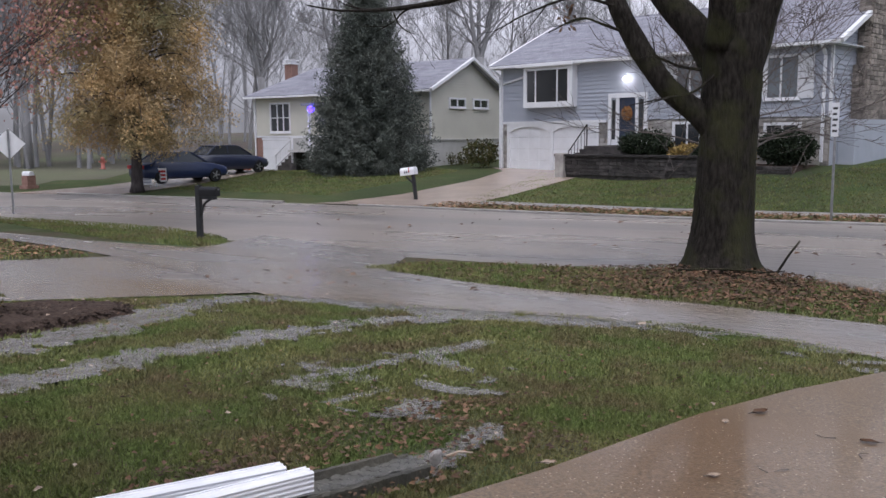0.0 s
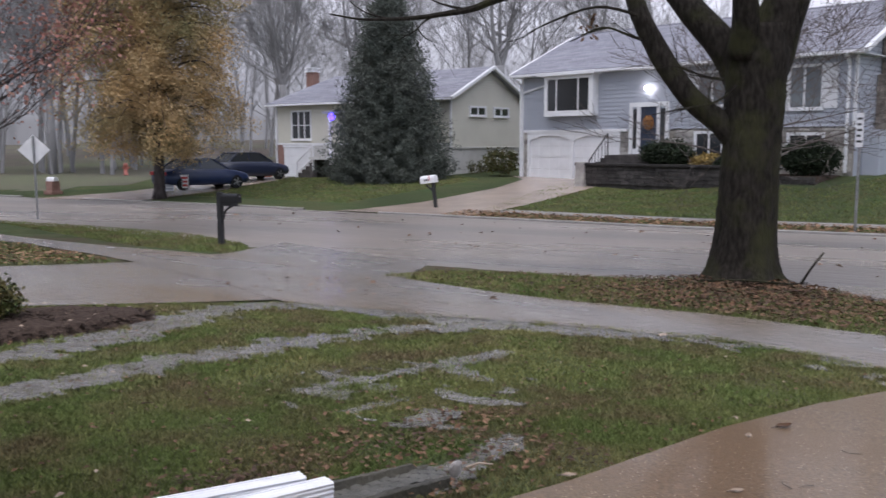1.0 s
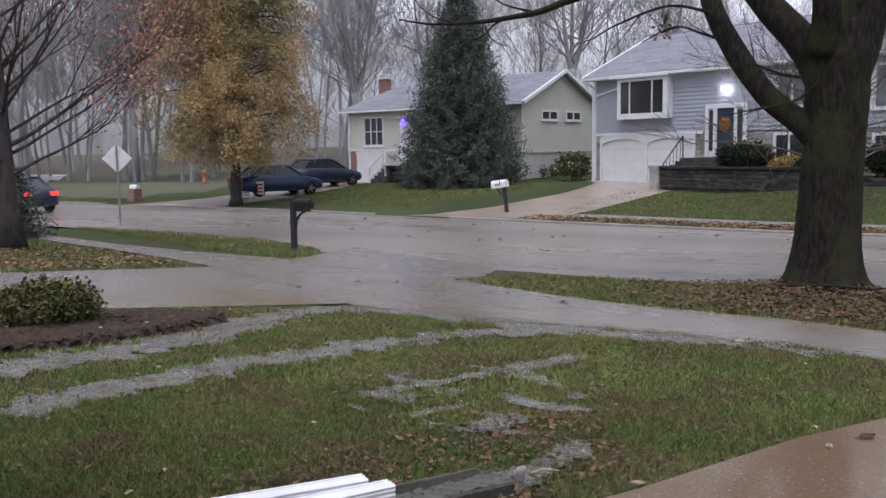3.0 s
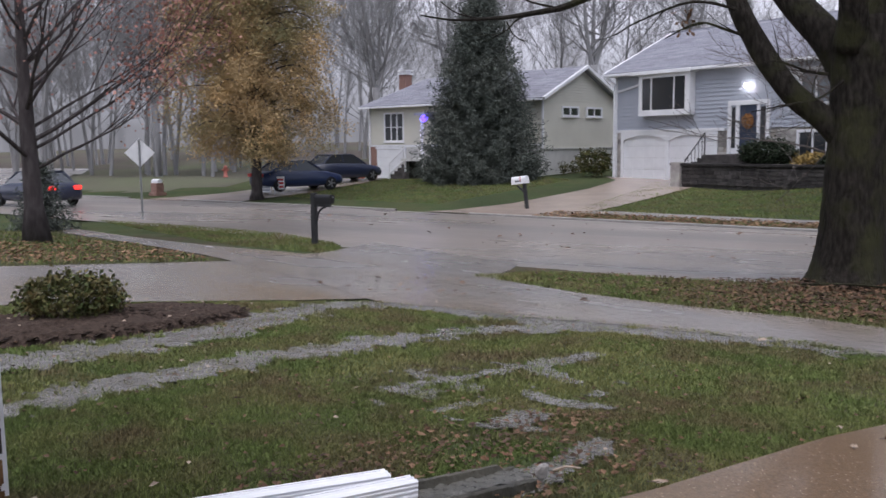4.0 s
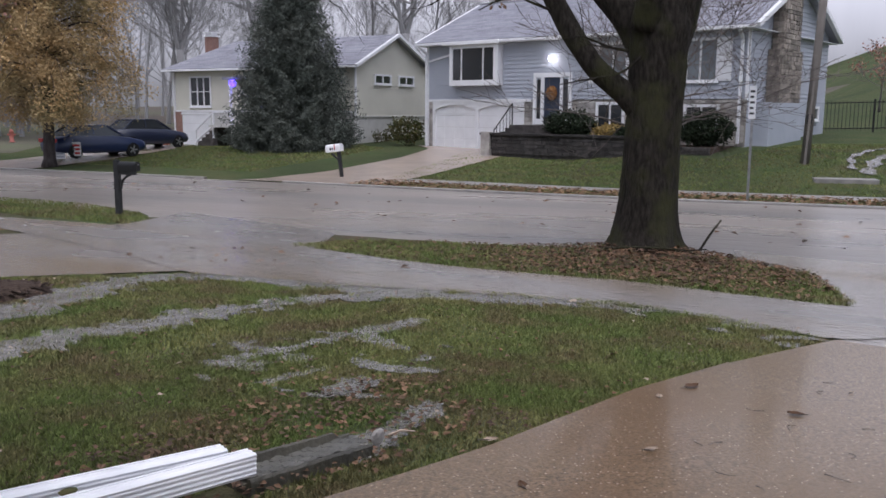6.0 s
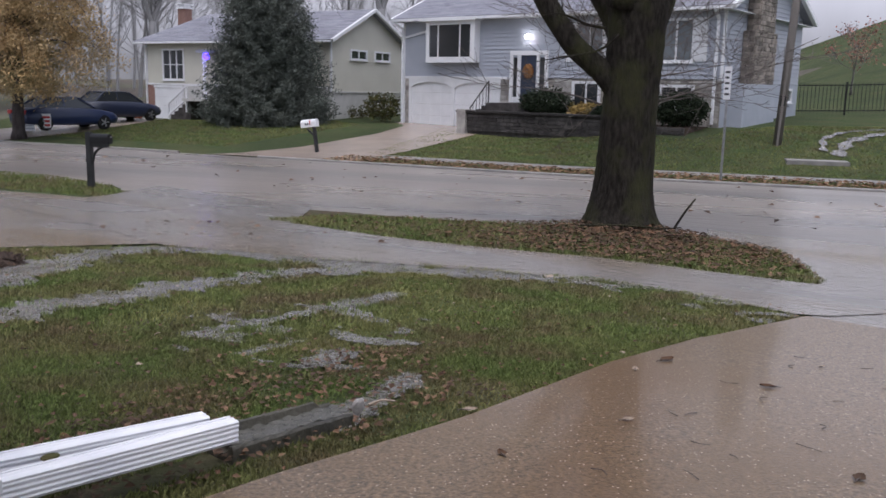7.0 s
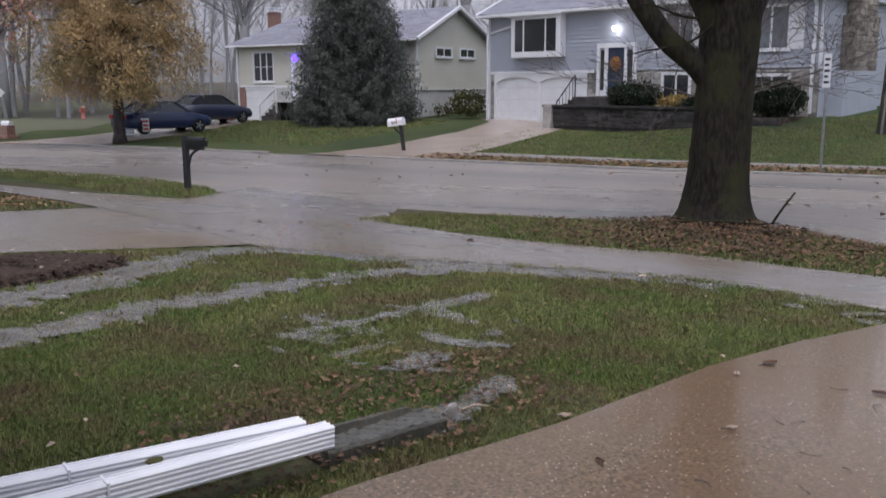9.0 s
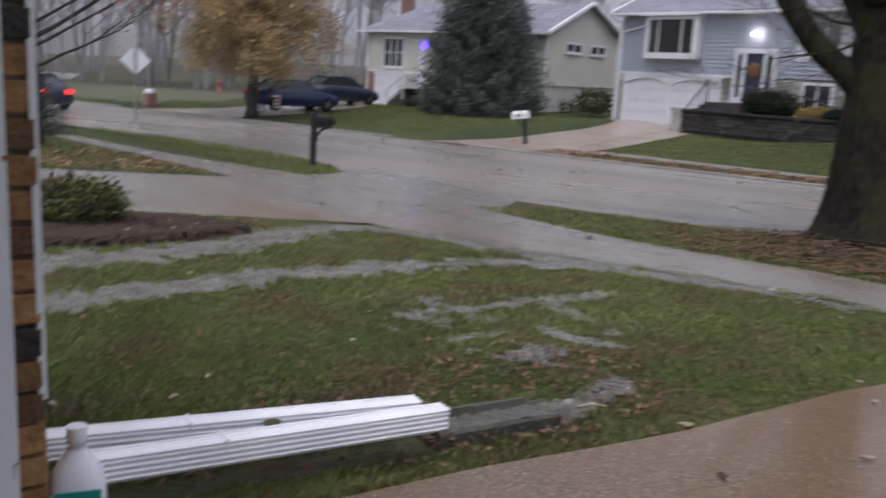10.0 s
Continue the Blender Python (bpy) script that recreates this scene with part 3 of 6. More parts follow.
# ---------------------------------------------------------------- walls with lap siding
def siding(bm, u0, u1, z0, z1, holes, pitch=0.115, top=None):
    """Lap boards on the plane y = 0, facing -y; holes are (u0, z0, u1, z1). top(z) narrows the run under a gable."""
    z = z0
    while z < z1 - 1e-6:
        h = min(pitch, z1 - z)
        a, b = (u0, u1) if top is None else top(z + h * 0.5)
        runs = [(a, b)]
        for hu0, hz0, hu1, hz1 in holes:
            if z + h * 0.5 > hz0 and z + h * 0.5 < hz1:
                cut = []
                for r0, r1 in runs:
                    if hu0 > r0:
                        cut.append((r0, min(hu0, r1)))
                    if hu1 < r1:
                        cut.append((max(hu1, r0), r1))
                runs = [r for r in cut if r[1] - r[0] > 0.01]
        for r0, r1 in runs:
            v = [bm.verts.new(c) for c in ((r0, -0.038, z), (r1, -0.038, z), (r1, -0.006, z + h), (r0, -0.006, z + h), (r0, 0.1, z), (r1, 0.1, z), (r1, 0.1, z + h), (r0, 0.1, z + h))]
            for f in ((0, 1, 2, 3), (4, 7, 6, 5), (0, 4, 5, 1), (3, 2, 6, 7), (0, 3, 7, 4), (1, 5, 6, 2)):
                bm.faces.new([v[k] for k in f])
        z += pitch


def window(parent, u, z, w, h, trim=0.1, mullions=(0.5,), bars=(), pane="glass", y=0.0, name="window"):
    """A framed window standing in a wall on y = 0."""
    base = new(name)
    base.parent = parent
    base.location = (u, y, z)
    part("window_frame", boxes([(-trim, -0.06, -trim, 0, 0.05, h + trim), (w, -0.06, -trim, w + trim, 0.05, h + trim), (0, -0.06, h, w, 0.05, h + trim), (0, -0.06, -trim, w, 0.05, 0)]), M["white"], base)
    part("window_sill", boxes([(-trim - 0.03, -0.11, -trim - 0.04, w + trim + 0.03, 0.0, -trim + 0.003)], 0.008), M["white"], base)
    xs = [0] + [w * m for m in mullions] + [w]
    for i, m in enumerate(mullions):
        part("mullion", boxes([(w * m - 0.035, -0.045, 0, w * m + 0.035, 0.04, h)]), M["white"], base)
    for b in bars:
        part("glazing_bar", boxes([(0, -0.03, h * b - 0.02, w, 0.03, h * b + 0.02)]), M["white"], base)
    for a, b in zip(xs[:-1], xs[1:]):
        part("pane", boxes([(a, 0.0, 0, b, 0.02, h)]), M[pane], base)
    return base


def shingle_slope(verts, faces, a, b, c, d, course=0.16, thick=0.02):
    """Shingle courses on the quad a (eave left), b (eave right), c (ridge right), d (ridge left)."""
    a, b, c, d = Vector(a), Vector(b), Vector(c), Vector(d)
    n = (b - a).cross(d - a).normalized()
    count = max(2, int((d - a).length / course))
    for i in range(count):
        t0, t1 = i / count, (i + 1.25) / count
        t1 = min(t1, 1)
        l0, r0, l1, r1 = a.lerp(d, t0), b.lerp(c, t0), a.lerp(d, t1), b.lerp(c, t1)
        run = max(1, int((r0 - l0).length / 0.9))
        for k in range(run):
            k0, k1 = k / run, (k + 1) / run - 0.004
            p = [l0.lerp(r0, k0) + n * thick, l0.lerp(r0, k1) + n * thick, l1.lerp(r1, k1) + n * 0.004, l1.lerp(r1, k0) + n * 0.004, l0.lerp(r0, k0) - n * 0.03, l0.lerp(r0, k1) - n * 0.03]
            j = len(verts)
            verts += p
            faces += [(j, j + 1, j + 2, j + 3), (j + 4, j + 5, j + 1, j)]


def slope_deck(parent, name, quads, mat):
    verts, faces = [], []
    for quad in quads:
        j = len(verts)
        q = [Vector(v) for v in quad]
        n = (q[1] - q[0]).cross(q[-1] - q[0]).normalized()
        verts += q + [v - n * 0.12 for v in q]
        m = len(q)
        faces.append(tuple(range(j, j + m)))
        faces.append(tuple(range(j + m, j + 2 * m))[::-1])
        faces += [(j + k, j + m + k, j + m + (k + 1) % m, j + (k + 1) % m) for k in range(m)]
    return soup(name, verts, faces, mat, parent)


def bar(bm, p, r, w):
    """A square bar from p to r."""
    p, r = Vector(p), Vector(r)
    d = r - p
    m = Matrix.Translation((p + r) / 2) @ d.to_track_quat("Z", "Y").to_matrix().to_4x4() @ Matrix.Diagonal((w, w, d.length, 1))
    bmesh.ops.create_cube(bm, size=1.0, matrix=m)


def bars(rows, w):
    bm = bmesh.new()
    for p, r in rows:
        bar(bm, p, r, w)
    return bm


STONE_MESHES = []


def stone_mesh(rng):
    """A rough block within a unit cube, shared by many stones."""
    if len(STONE_MESHES) < 6:
        bm = bmesh.new()
        bmesh.ops.create_cube(bm, size=1.0)
        bmesh.ops.bevel(bm, geom=list(bm.edges), offset=0.09, segments=1, affect="EDGES")
        for v in bm.verts:
            v.co += Vector((rng.uniform(-1, 1), rng.uniform(-1, 1), rng.uniform(-1, 1))) * 0.035
        me = bpy.data.meshes.new("stone")
        bm.to_mesh(me)
        bm.free()
        me.materials.append(M["stone"])
        STONE_MESHES.append(me)
    return rng.choice(STONE_MESHES)


def stones(rng, parent, u0, u1, z0, z1, y, holes=(), course=0.24, long=0.5, depth=0.1, mat=None, axis_u=True):
    """Courses of stones on the plane y (or on the plane x = y when axis_u is off), each an object."""
    z = z0
    while z < z1 - 0.05:
        h = min(course * rng.uniform(0.75, 1.25), z1 - z)
        u = u0
        while u < u1 - 0.03:
            w = min(long * rng.uniform(0.5, 1.3), u1 - u)
            mid_u, mid_z = u + w / 2, z + h / 2
            if not any(a - w * 0.3 < mid_u < c + w * 0.3 and b - 0.05 < mid_z < d + 0.05 for a, b, c, d in holes):
                me = stone_mesh(rng)
                if mat:
                    key = "stone_" + mat
                    if key + me.name not in M:
                        M[key + me.name] = me.copy()
                        M[key + me.name].materials[0] = M[mat]
                    me = M[key + me.name]
                ob = new("stone", me)
                ob.parent = parent
                out = y - rng.uniform(0, 0.02)
                ob.location = (mid_u, out, mid_z) if axis_u else (out, mid_u, mid_z)
                ob.scale = (w - 0.015, depth, h - 0.015) if axis_u else (depth, w - 0.015, h - 0.015)
            u += w
        z += h


# ---------------------------------------------------------------- the blue house
B_LEN, B_DEEP, B_EAVE, B_TOP = 16.3, 9.6, 4.96, 7.25
blue = thing("blue_house", Matrix.Translation((3.07, 44.43, 0)) @ pose(0, 0, 0, 0, 0, -45), "split-level house in pale blue siding with white trim and stone", "house")


def build_blue():
    rng = random.Random(3)
    low = 2.08
    upper = [(1.98, 3.0, 4.45, 4.6), (9.85, 3.05, 11.05, 4.45), (13.75, 2.85, 15.0, 4.43), (7.0, 1.03, 7.85, 3.17), (6.4, 1.0, 8.45, 3.12)]
    bm = bmesh.new()
    siding(bm, 0.06, B_LEN - 0.06, low + 0.05, B_EAVE, upper, 0.18)
    part("siding_front", bm, M["blue_siding"], blue)
    gable = bmesh.new()
    mid = B_DEEP / 2
    siding(gable, 0.0, B_DEEP, low, B_TOP - 0.1, [], 0.18, lambda z: (0.03, B_DEEP - 0.03) if z < B_EAVE else (max(0.03, (z - B_EAVE) / (B_TOP - B_EAVE) * mid), min(B_DEEP - 0.03, B_DEEP - (z - B_EAVE) / (B_TOP - B_EAVE) * mid)))
    bmesh.ops.transform(gable, matrix=Matrix.Translation((B_LEN - 0.03, 0, 0)) @ pose(0, 0, 0, 0, 0, 90), verts=gable.verts)
    part("siding_gable", gable, M["blue_siding"], blue)
    # solid core, back and left side
    part("wall", boxes([(0.1, 0.12, -0.7, B_LEN - 0.14, B_DEEP, 2.0), (0.1, 0.12, 2.0, B_LEN - 0.14, B_DEEP, B_EAVE)]), M["foundation"], blue)
    part("corner_trim", boxes([(-0.03, -0.05, -0.5, 0.09, 0.14, B_EAVE)]), M["white"], blue)
    part("corner_trim", boxes([(B_LEN - 0.08, -0.05, low, B_LEN + 0.02, 0.06, B_EAVE)]), M["white"], blue)
    part("foundation", boxes([(B_LEN - 0.14, 0.05, -0.9, B_LEN - 0.01, B_DEEP, low)]), M["parge"], blue, "pale blue painted foundation")
    # stone ground floor front
    part("stone_backing", boxes([(5.9, 0.02, -0.7, B_LEN - 0.02, 0.12, low)]), M["mortar"], blue)
    part("stone_backing", boxes([(0.09, 0.02, -0.7, 0.45, 0.12, low)]), M["mortar"], blue)
    holes = [(6.4, -1, 8.45, 3.3), (9.6, 0.75, 11.1, 2.05), (13.65, 0.6, 15.3, 1.95)]
    stones(rng, blue, 5.9, B_LEN - 0.05, 0.25, low, 0.02, holes, 0.22, 0.5, 0.08)
    stones(rng, blue, 0.1, 0.44, -0.3, low, 0.02, (), 0.2, 0.34, 0.08)
    part("band_board", boxes([(0.0, -0.07, low - 0.04, 6.3, 0.05, low + 0.08)]), M["white"], blue)
    # garage
    part("garage_surround", boxes([(0.36, -0.05, 1.93, 5.9, 0.06, 2.08), (0.36, -0.05, -0.35, 0.5, 0.06, 1.93), (3.08, -0.05, -0.35, 3.24, 0.06, 1.93), (5.74, -0.05, -0.35, 5.9, 0.06, 1.93)]), M["white"], blue)
    for u0, u1 in ((0.5, 3.08), (3.24, 5.74)):
        door = new("garage_door")
        door.parent = blue
        door.location = (u0, 0.06, -0.3)
        w = u1 - u0
        for k in range(4):
            bm = boxes([(0.0, 0, k * 0.56 + 0.006, w, 0.05, (k + 1) * 0.56 - 0.006)])
            for c in range(4):
                box(bm, 0.1 + c * w / 4, -0.012, k * 0.56 + 0.1, w / 4 - 0.1 + c * w / 4, 0.0, k * 0.56 + 0.46)
            part("panel", bm, M["white"], door)
        # arched head over the door
        verts, faces = [], []
        n = 20
        for i in range(n + 1):
            t = i / n
            zz = 1.9 + 0.29 * math.sin(math.pi * t) ** 0.6
            for yy in (-0.1, -0.02):
                verts += [(w * t, yy, zz), (w * t, yy, 2.3)]
        for i in range(n):
            j = i * 4
            faces += [(j, j + 4, j + 5, j + 1), (j + 2, j + 3, j + 7, j + 6), (j, j + 2, j + 6, j + 4)]
        soup("arched_head", verts, faces, M["white"], door)
    # box window over the garage
    bay = new("box_window")
    bay.parent = blue
    bay.location = (1.76, 0, 2.8)
    part("box", boxes([(0, -0.42, 0, 2.9, 0.0, 0.12), (0, -0.42, 1.76, 2.9, 0, 1.9), (0, -0.42, 0.12, 0.1, 0, 1.76), (2.8, -0.42, 0.12, 2.9, 0, 1.76)], 0.01), M["white"], bay)
    part("box_roof", boxes([(-0.35, -0.62, 1.9, 3.05, 0.05, 2.06)], 0.015), M["white"], bay)
    part("front_frame", boxes([(0.0, -0.46, 0.0, 2.9, -0.42, 0.26), (0.0, -0.46, 1.74, 2.9, -0.42, 1.9), (0.0, -0.46, 0.26, 0.2, -0.42, 1.74), (2.65, -0.46, 0.26, 2.9, -0.42, 1.74), (0.7, -0.45, 0.26, 0.76, -0.42, 1.74), (2.0, -0.45, 0.26, 2.06, -0.42, 1.74)]), M["white"], bay)
    for a, b in ((0.2, 0.7), (0.76, 2.0), (2.06, 2.65)):
        part("pane", boxes([(a, -0.41, 0.26, b, -0.39, 1.74)]), M["glass"], bay)
    part("apron_trim", bars([((0.0, -0.04, 4.0), (1.76, -0.04, 4.36))], 0.1), M["white"], blue)
    # entry
    entry = new("entry_door")
    entry.parent = blue
    entry.location = (6.42, -0.02, 1.02)
    part("door_surround", boxes([(0, -0.06, 0, 0.16, 0.1, 2.1), (1.86, -0.06, 0, 2.03, 0.1, 2.1), (0, -0.06, 2.1, 2.03, 0.1, 2.3), (0.4, -0.05, 0, 0.58, 0.1, 2.1), (1.42, -0.05, 0, 1.56, 0.1, 2.1)]), M["white"], entry)
    part("door_leaf", boxes([(0.58, 0.0, 0.02, 1.42, 0.06, 2.1), (0.68, -0.012, 0.2, 0.95, 0, 0.9), (1.05, -0.012, 0.2, 1.32, 0, 0.9)]), M["door_blue"], entry)
    for a in (0.16, 1.56):
        part("side_light", boxes([(a, 0.02, 0.25, a + 0.26, 0.05, 2.1)]), M["glass"], entry)
        part("side_panel", boxes([(a, 0.01, 0.0, a + 0.26, 0.06, 0.25)]), M["white"], entry)
    bm = bmesh.new()
    bmesh.ops.create_uvsphere(bm, u_segments=16, v_segments=8, radius=0.3)
    bmesh.ops.scale(bm, vec=(1, 0.25, 1.1), verts=bm.verts)
    for v in bm.verts:
        v.co += Vector((rng.uniform(-1, 1), rng.uniform(-1, 1), rng.uniform(-1, 1))) * 0.03
    bmesh.ops.translate(bm, vec=(1.0, -0.05, 1.4), verts=bm.verts)
    part("wreath", bm, M["wreath"], entry, "rust-coloured autumn wreath")
    # windows
    window(blue, 9.85, 3.1, 1.2, 1.3, 0.1, (0.5,), (), "curtain_glass")
    window(blue, 13.8, 2.88, 1.2, 1.52, 0.1, (0.45,), (), "curtain_glass")
    window(blue, 9.8, 0.9, 1.15, 1.0, 0.12, (0.5,))
    window(blue, 13.85, 0.72, 1.25, 1.08, 0.12, (0.5,))
    for u in (9.28, 11.18, 13.2, 15.12):
        sh = part("shutter", boxes([(u, -0.06, 2.82, u + 0.5, -0.02, 4.5)]), M["white"], blue)
        for k in range(14):
            part("slat", boxes([(u + 0.06, -0.075, 2.9 + k * 0.112, u + 0.44, -0.05, 2.97 + k * 0.112)]), M["white"], sh)
    # roof: a gable at either end
    o, mid = 0.45, B_DEEP / 2
    e0, r0 = B_EAVE - 0.05, B_TOP
    quads = [[(-o, -o, e0), (B_LEN + 0.4, -o, e0), (B_LEN + 0.4, mid, r0), (-o, mid, r0)],
             [(B_LEN + 0.4, B_DEEP + o, e0), (-o, B_DEEP + o, e0), (-o, mid, r0), (B_LEN + 0.4, mid, r0)]]
    roof = slope_deck(blue, "roof", quads, M["shingle"])
    verts, faces = [], []
    for q in quads[:2]:
        shingle_slope(verts, faces, *q)
    soup("shingles", verts, faces, M["shingle"], roof)
    soup("gable_wall", [(x, y, z) for x in (0.1, 0.3) for y, z in ((0.12, B_EAVE - 0.1), (B_DEEP, B_EAVE - 0.1), (mid, B_TOP - 0.2))], [(0, 1, 2), (3, 5, 4), (0, 3, 4, 1), (1, 4, 5, 2), (2, 5, 3, 0)], M["blue_siding"], blue)
    part("ridge_cap", bars([((-o, mid, r0 + 0.02), (B_LEN + 0.4, mid, r0 + 0.02))], 0.09), M["shingle"], roof)
    part("rake_board", bars([((-o - 0.02, -o, e0 - 0.06), (-o - 0.02, mid, r0 - 0.06))], 0.15), M["white"], blue)
    part("soffit", boxes([(-o + 0.05, -o + 0.05, e0 - 0.16, B_LEN + 0.3, B_DEEP + o, e0 - 0.13)]), M["white"], blue)
    gut = [(-o, -o - 0.11, e0 - 0.15, B_LEN + 0.4, -o - 0.02, e0 - 0.03)]
    part("gutter", boxes(gut, 0.015), M["gutter"], blue)
    part("rake_board", bars([((B_LEN + 0.42, -o, e0 - 0.06), (B_LEN + 0.42, mid, r0 - 0.06)), ((B_LEN + 0.42, mid, r0 - 0.06), (B_LEN + 0.42, B_DEEP + o, e0 - 0.06))], 0.17), M["white"], blue)
    part("downspout", bars([((0.0, -0.12, -0.15), (0.0, -0.12, 4.4)), ((0.0, -0.12, 4.4), (-0.25, -0.5, 4.75))], 0.1), M["gutter"], blue)
    part("downspout", bars([((B_LEN - 0.25, -0.12, 0.4), (B_LEN - 0.25, -0.12, 4.4)), ((B_LEN - 0.25, -0.12, 4.4), (B_LEN - 0.25, -0.5, 4.75))], 0.1), M["gutter"], blue)
    # chimney on the gable wall
    chim = new("chimney")
    chim.parent = blue
    part("chimney_base", boxes([(B_LEN, 0.75, -0.8, B_LEN + 0.62, 4.6, 2.0)], 0.02), M["parge"], chim, "smooth pale blue painted chimney base")
    part("chimney_core", boxes([(B_LEN, 1.9, 2.0, B_LEN + 0.5, 4.35, 4.1), (B_LEN, 2.25, 4.1, B_LEN + 0.5, 4.0, 8.6)]), M["mortar"], chim)
    stones(rng, chim, 1.88, 4.37, 2.0, 4.1, B_LEN + 0.52, (), 0.19, 0.36, 0.1, "chimney_stone", False)
    stones(rng, chim, 2.23, 4.02, 4.1, 8.6, B_LEN + 0.52, (), 0.19, 0.36, 0.1, "chimney_stone", False)
    stones(rng, chim, B_LEN + 0.03, B_LEN + 0.5, 2.0, 4.1, 1.9, (), 0.19, 0.3, 0.08, "chimney_stone")
    stones(rng, chim, B_LEN + 0.03, B_LEN + 0.5, 4.1, 8.6, 2.25, (), 0.19, 0.3, 0.08, "chimney_stone")
    part("flue_cap", boxes([(B_LEN - 0.08, 2.1, 8.6, B_LEN + 0.66, 4.1, 8.72)], 0.02), M["kerb"], chim)
    window_side = window(blue, 0, 0, 0.9, 0.45, 0.1, ())
    window_side.location, window_side.rotation_euler = (B_LEN + 0.02, 7.6, 1.35), (0, 0, radians(90))


build_blue()

# porch lamp of the blue house
lamp = thing("porch_lamp", blue.matrix_world @ pose(7.42, -0.02, 3.92), "lit white porch lamp on the blue house's wall", "lamp")
part("backplate", boxes([(-0.07, -0.05, -0.12, 0.07, 0.0, 0.12)], 0.01), M["white"], lamp)
bm = bmesh.new()
bmesh.ops.create_uvsphere(bm, u_segments=16, v_segments=10, radius=0.1)
bmesh.ops.translate(bm, vec=(0, -0.22, 0), verts=bm.verts)
part("globe", bm, M["lamp_white"], lamp, "glowing globe", True)

# retaining wall, steps and landing in front of the entry
wall_thing = thing("planter_wall", blue.matrix_world, "low dark stone retaining wall with a flat cap", "wall", kind="structure")
rng = random.Random(5)
part("wall_core", boxes([(5.45, -2.4, -0.6, 13.0, -2.15, 0.58), (5.45, -2.4, -0.6, 5.7, -0.4, 0.58)]), M["dark_stone"], wall_thing)
stones(rng, wall_thing, 5.4, 12.8, -0.25, 0.56, -2.42, (), 0.15, 0.42, 0.12, "dark_stone")
stones(rng, wall_thing, 13.1, 15.9, -0.1, 0.34, -2.3, (), 0.15, 0.42, 0.14, "dark_stone")
part("wall_cap", boxes([(5.3, -2.58, 0.56, 13.1, -2.05, 0.66)], 0.015), M["dark_stone"], wall_thing)
part("pier", boxes([(5.38, -2.62, -0.5, 5.86, -2.3, 0.7)], 0.02), M["stone"], wall_thing)
part("planter_soil", boxes([(5.7, -2.2, -0.5, 13.0, -0.05, 0.42), (13.0, -2.25, -0.5, 15.9, -0.05, 0.3)]), M["mulch"], wall_thing)
landing = thing("entry_steps", blue.matrix_world, "dark stone entry landing with steps and a handrail", "steps")
part("landing", boxes([(6.2, -1.6, 0.42, 9.0, -0.06, 1.0)], 0.015), M["dark_stone"], landing)
for k in range(3):
    part("step", boxes([(6.2 - 0.3 * (k + 1), -1.5, 0.42 - 0.4, 6.2 - 0.3 * k, -0.3, 0.86 - 0.17 * k)], 0.01), M["dark_stone"], landing)
rail_rows = [((5.3, -1.5, 0.75), (6.3, -1.5, 1.95)), ((5.3, -1.5, 0.2), (5.3, -1.5, 0.8)), ((6.3, -1.5, 1.0), (6.3, -1.5, 1.95))]
part("handrail", bars(rail_rows, 0.04), M["black_metal"], landing)
for k in range(5):
    part("baluster", bars([((5.45 + 0.18 * k, -1.5, 0.42), (5.45 + 0.18 * k, -1.5, 0.92 + 0.215 * k))], 0.02), M["black_metal"], landing)

# ---------------------------------------------------------------- the cream house
C_LEN, C_DEEP, C_EAVE, C_TOP = 13.4, 7.25, 4.0, 5.75
cream = thing("cream_house", Matrix.Translation((-11.56, 54.68, 0)) @ pose(0, 0, 0, 0, 0, -35), "cream-sided house with grey roof and brick chimney", "house")


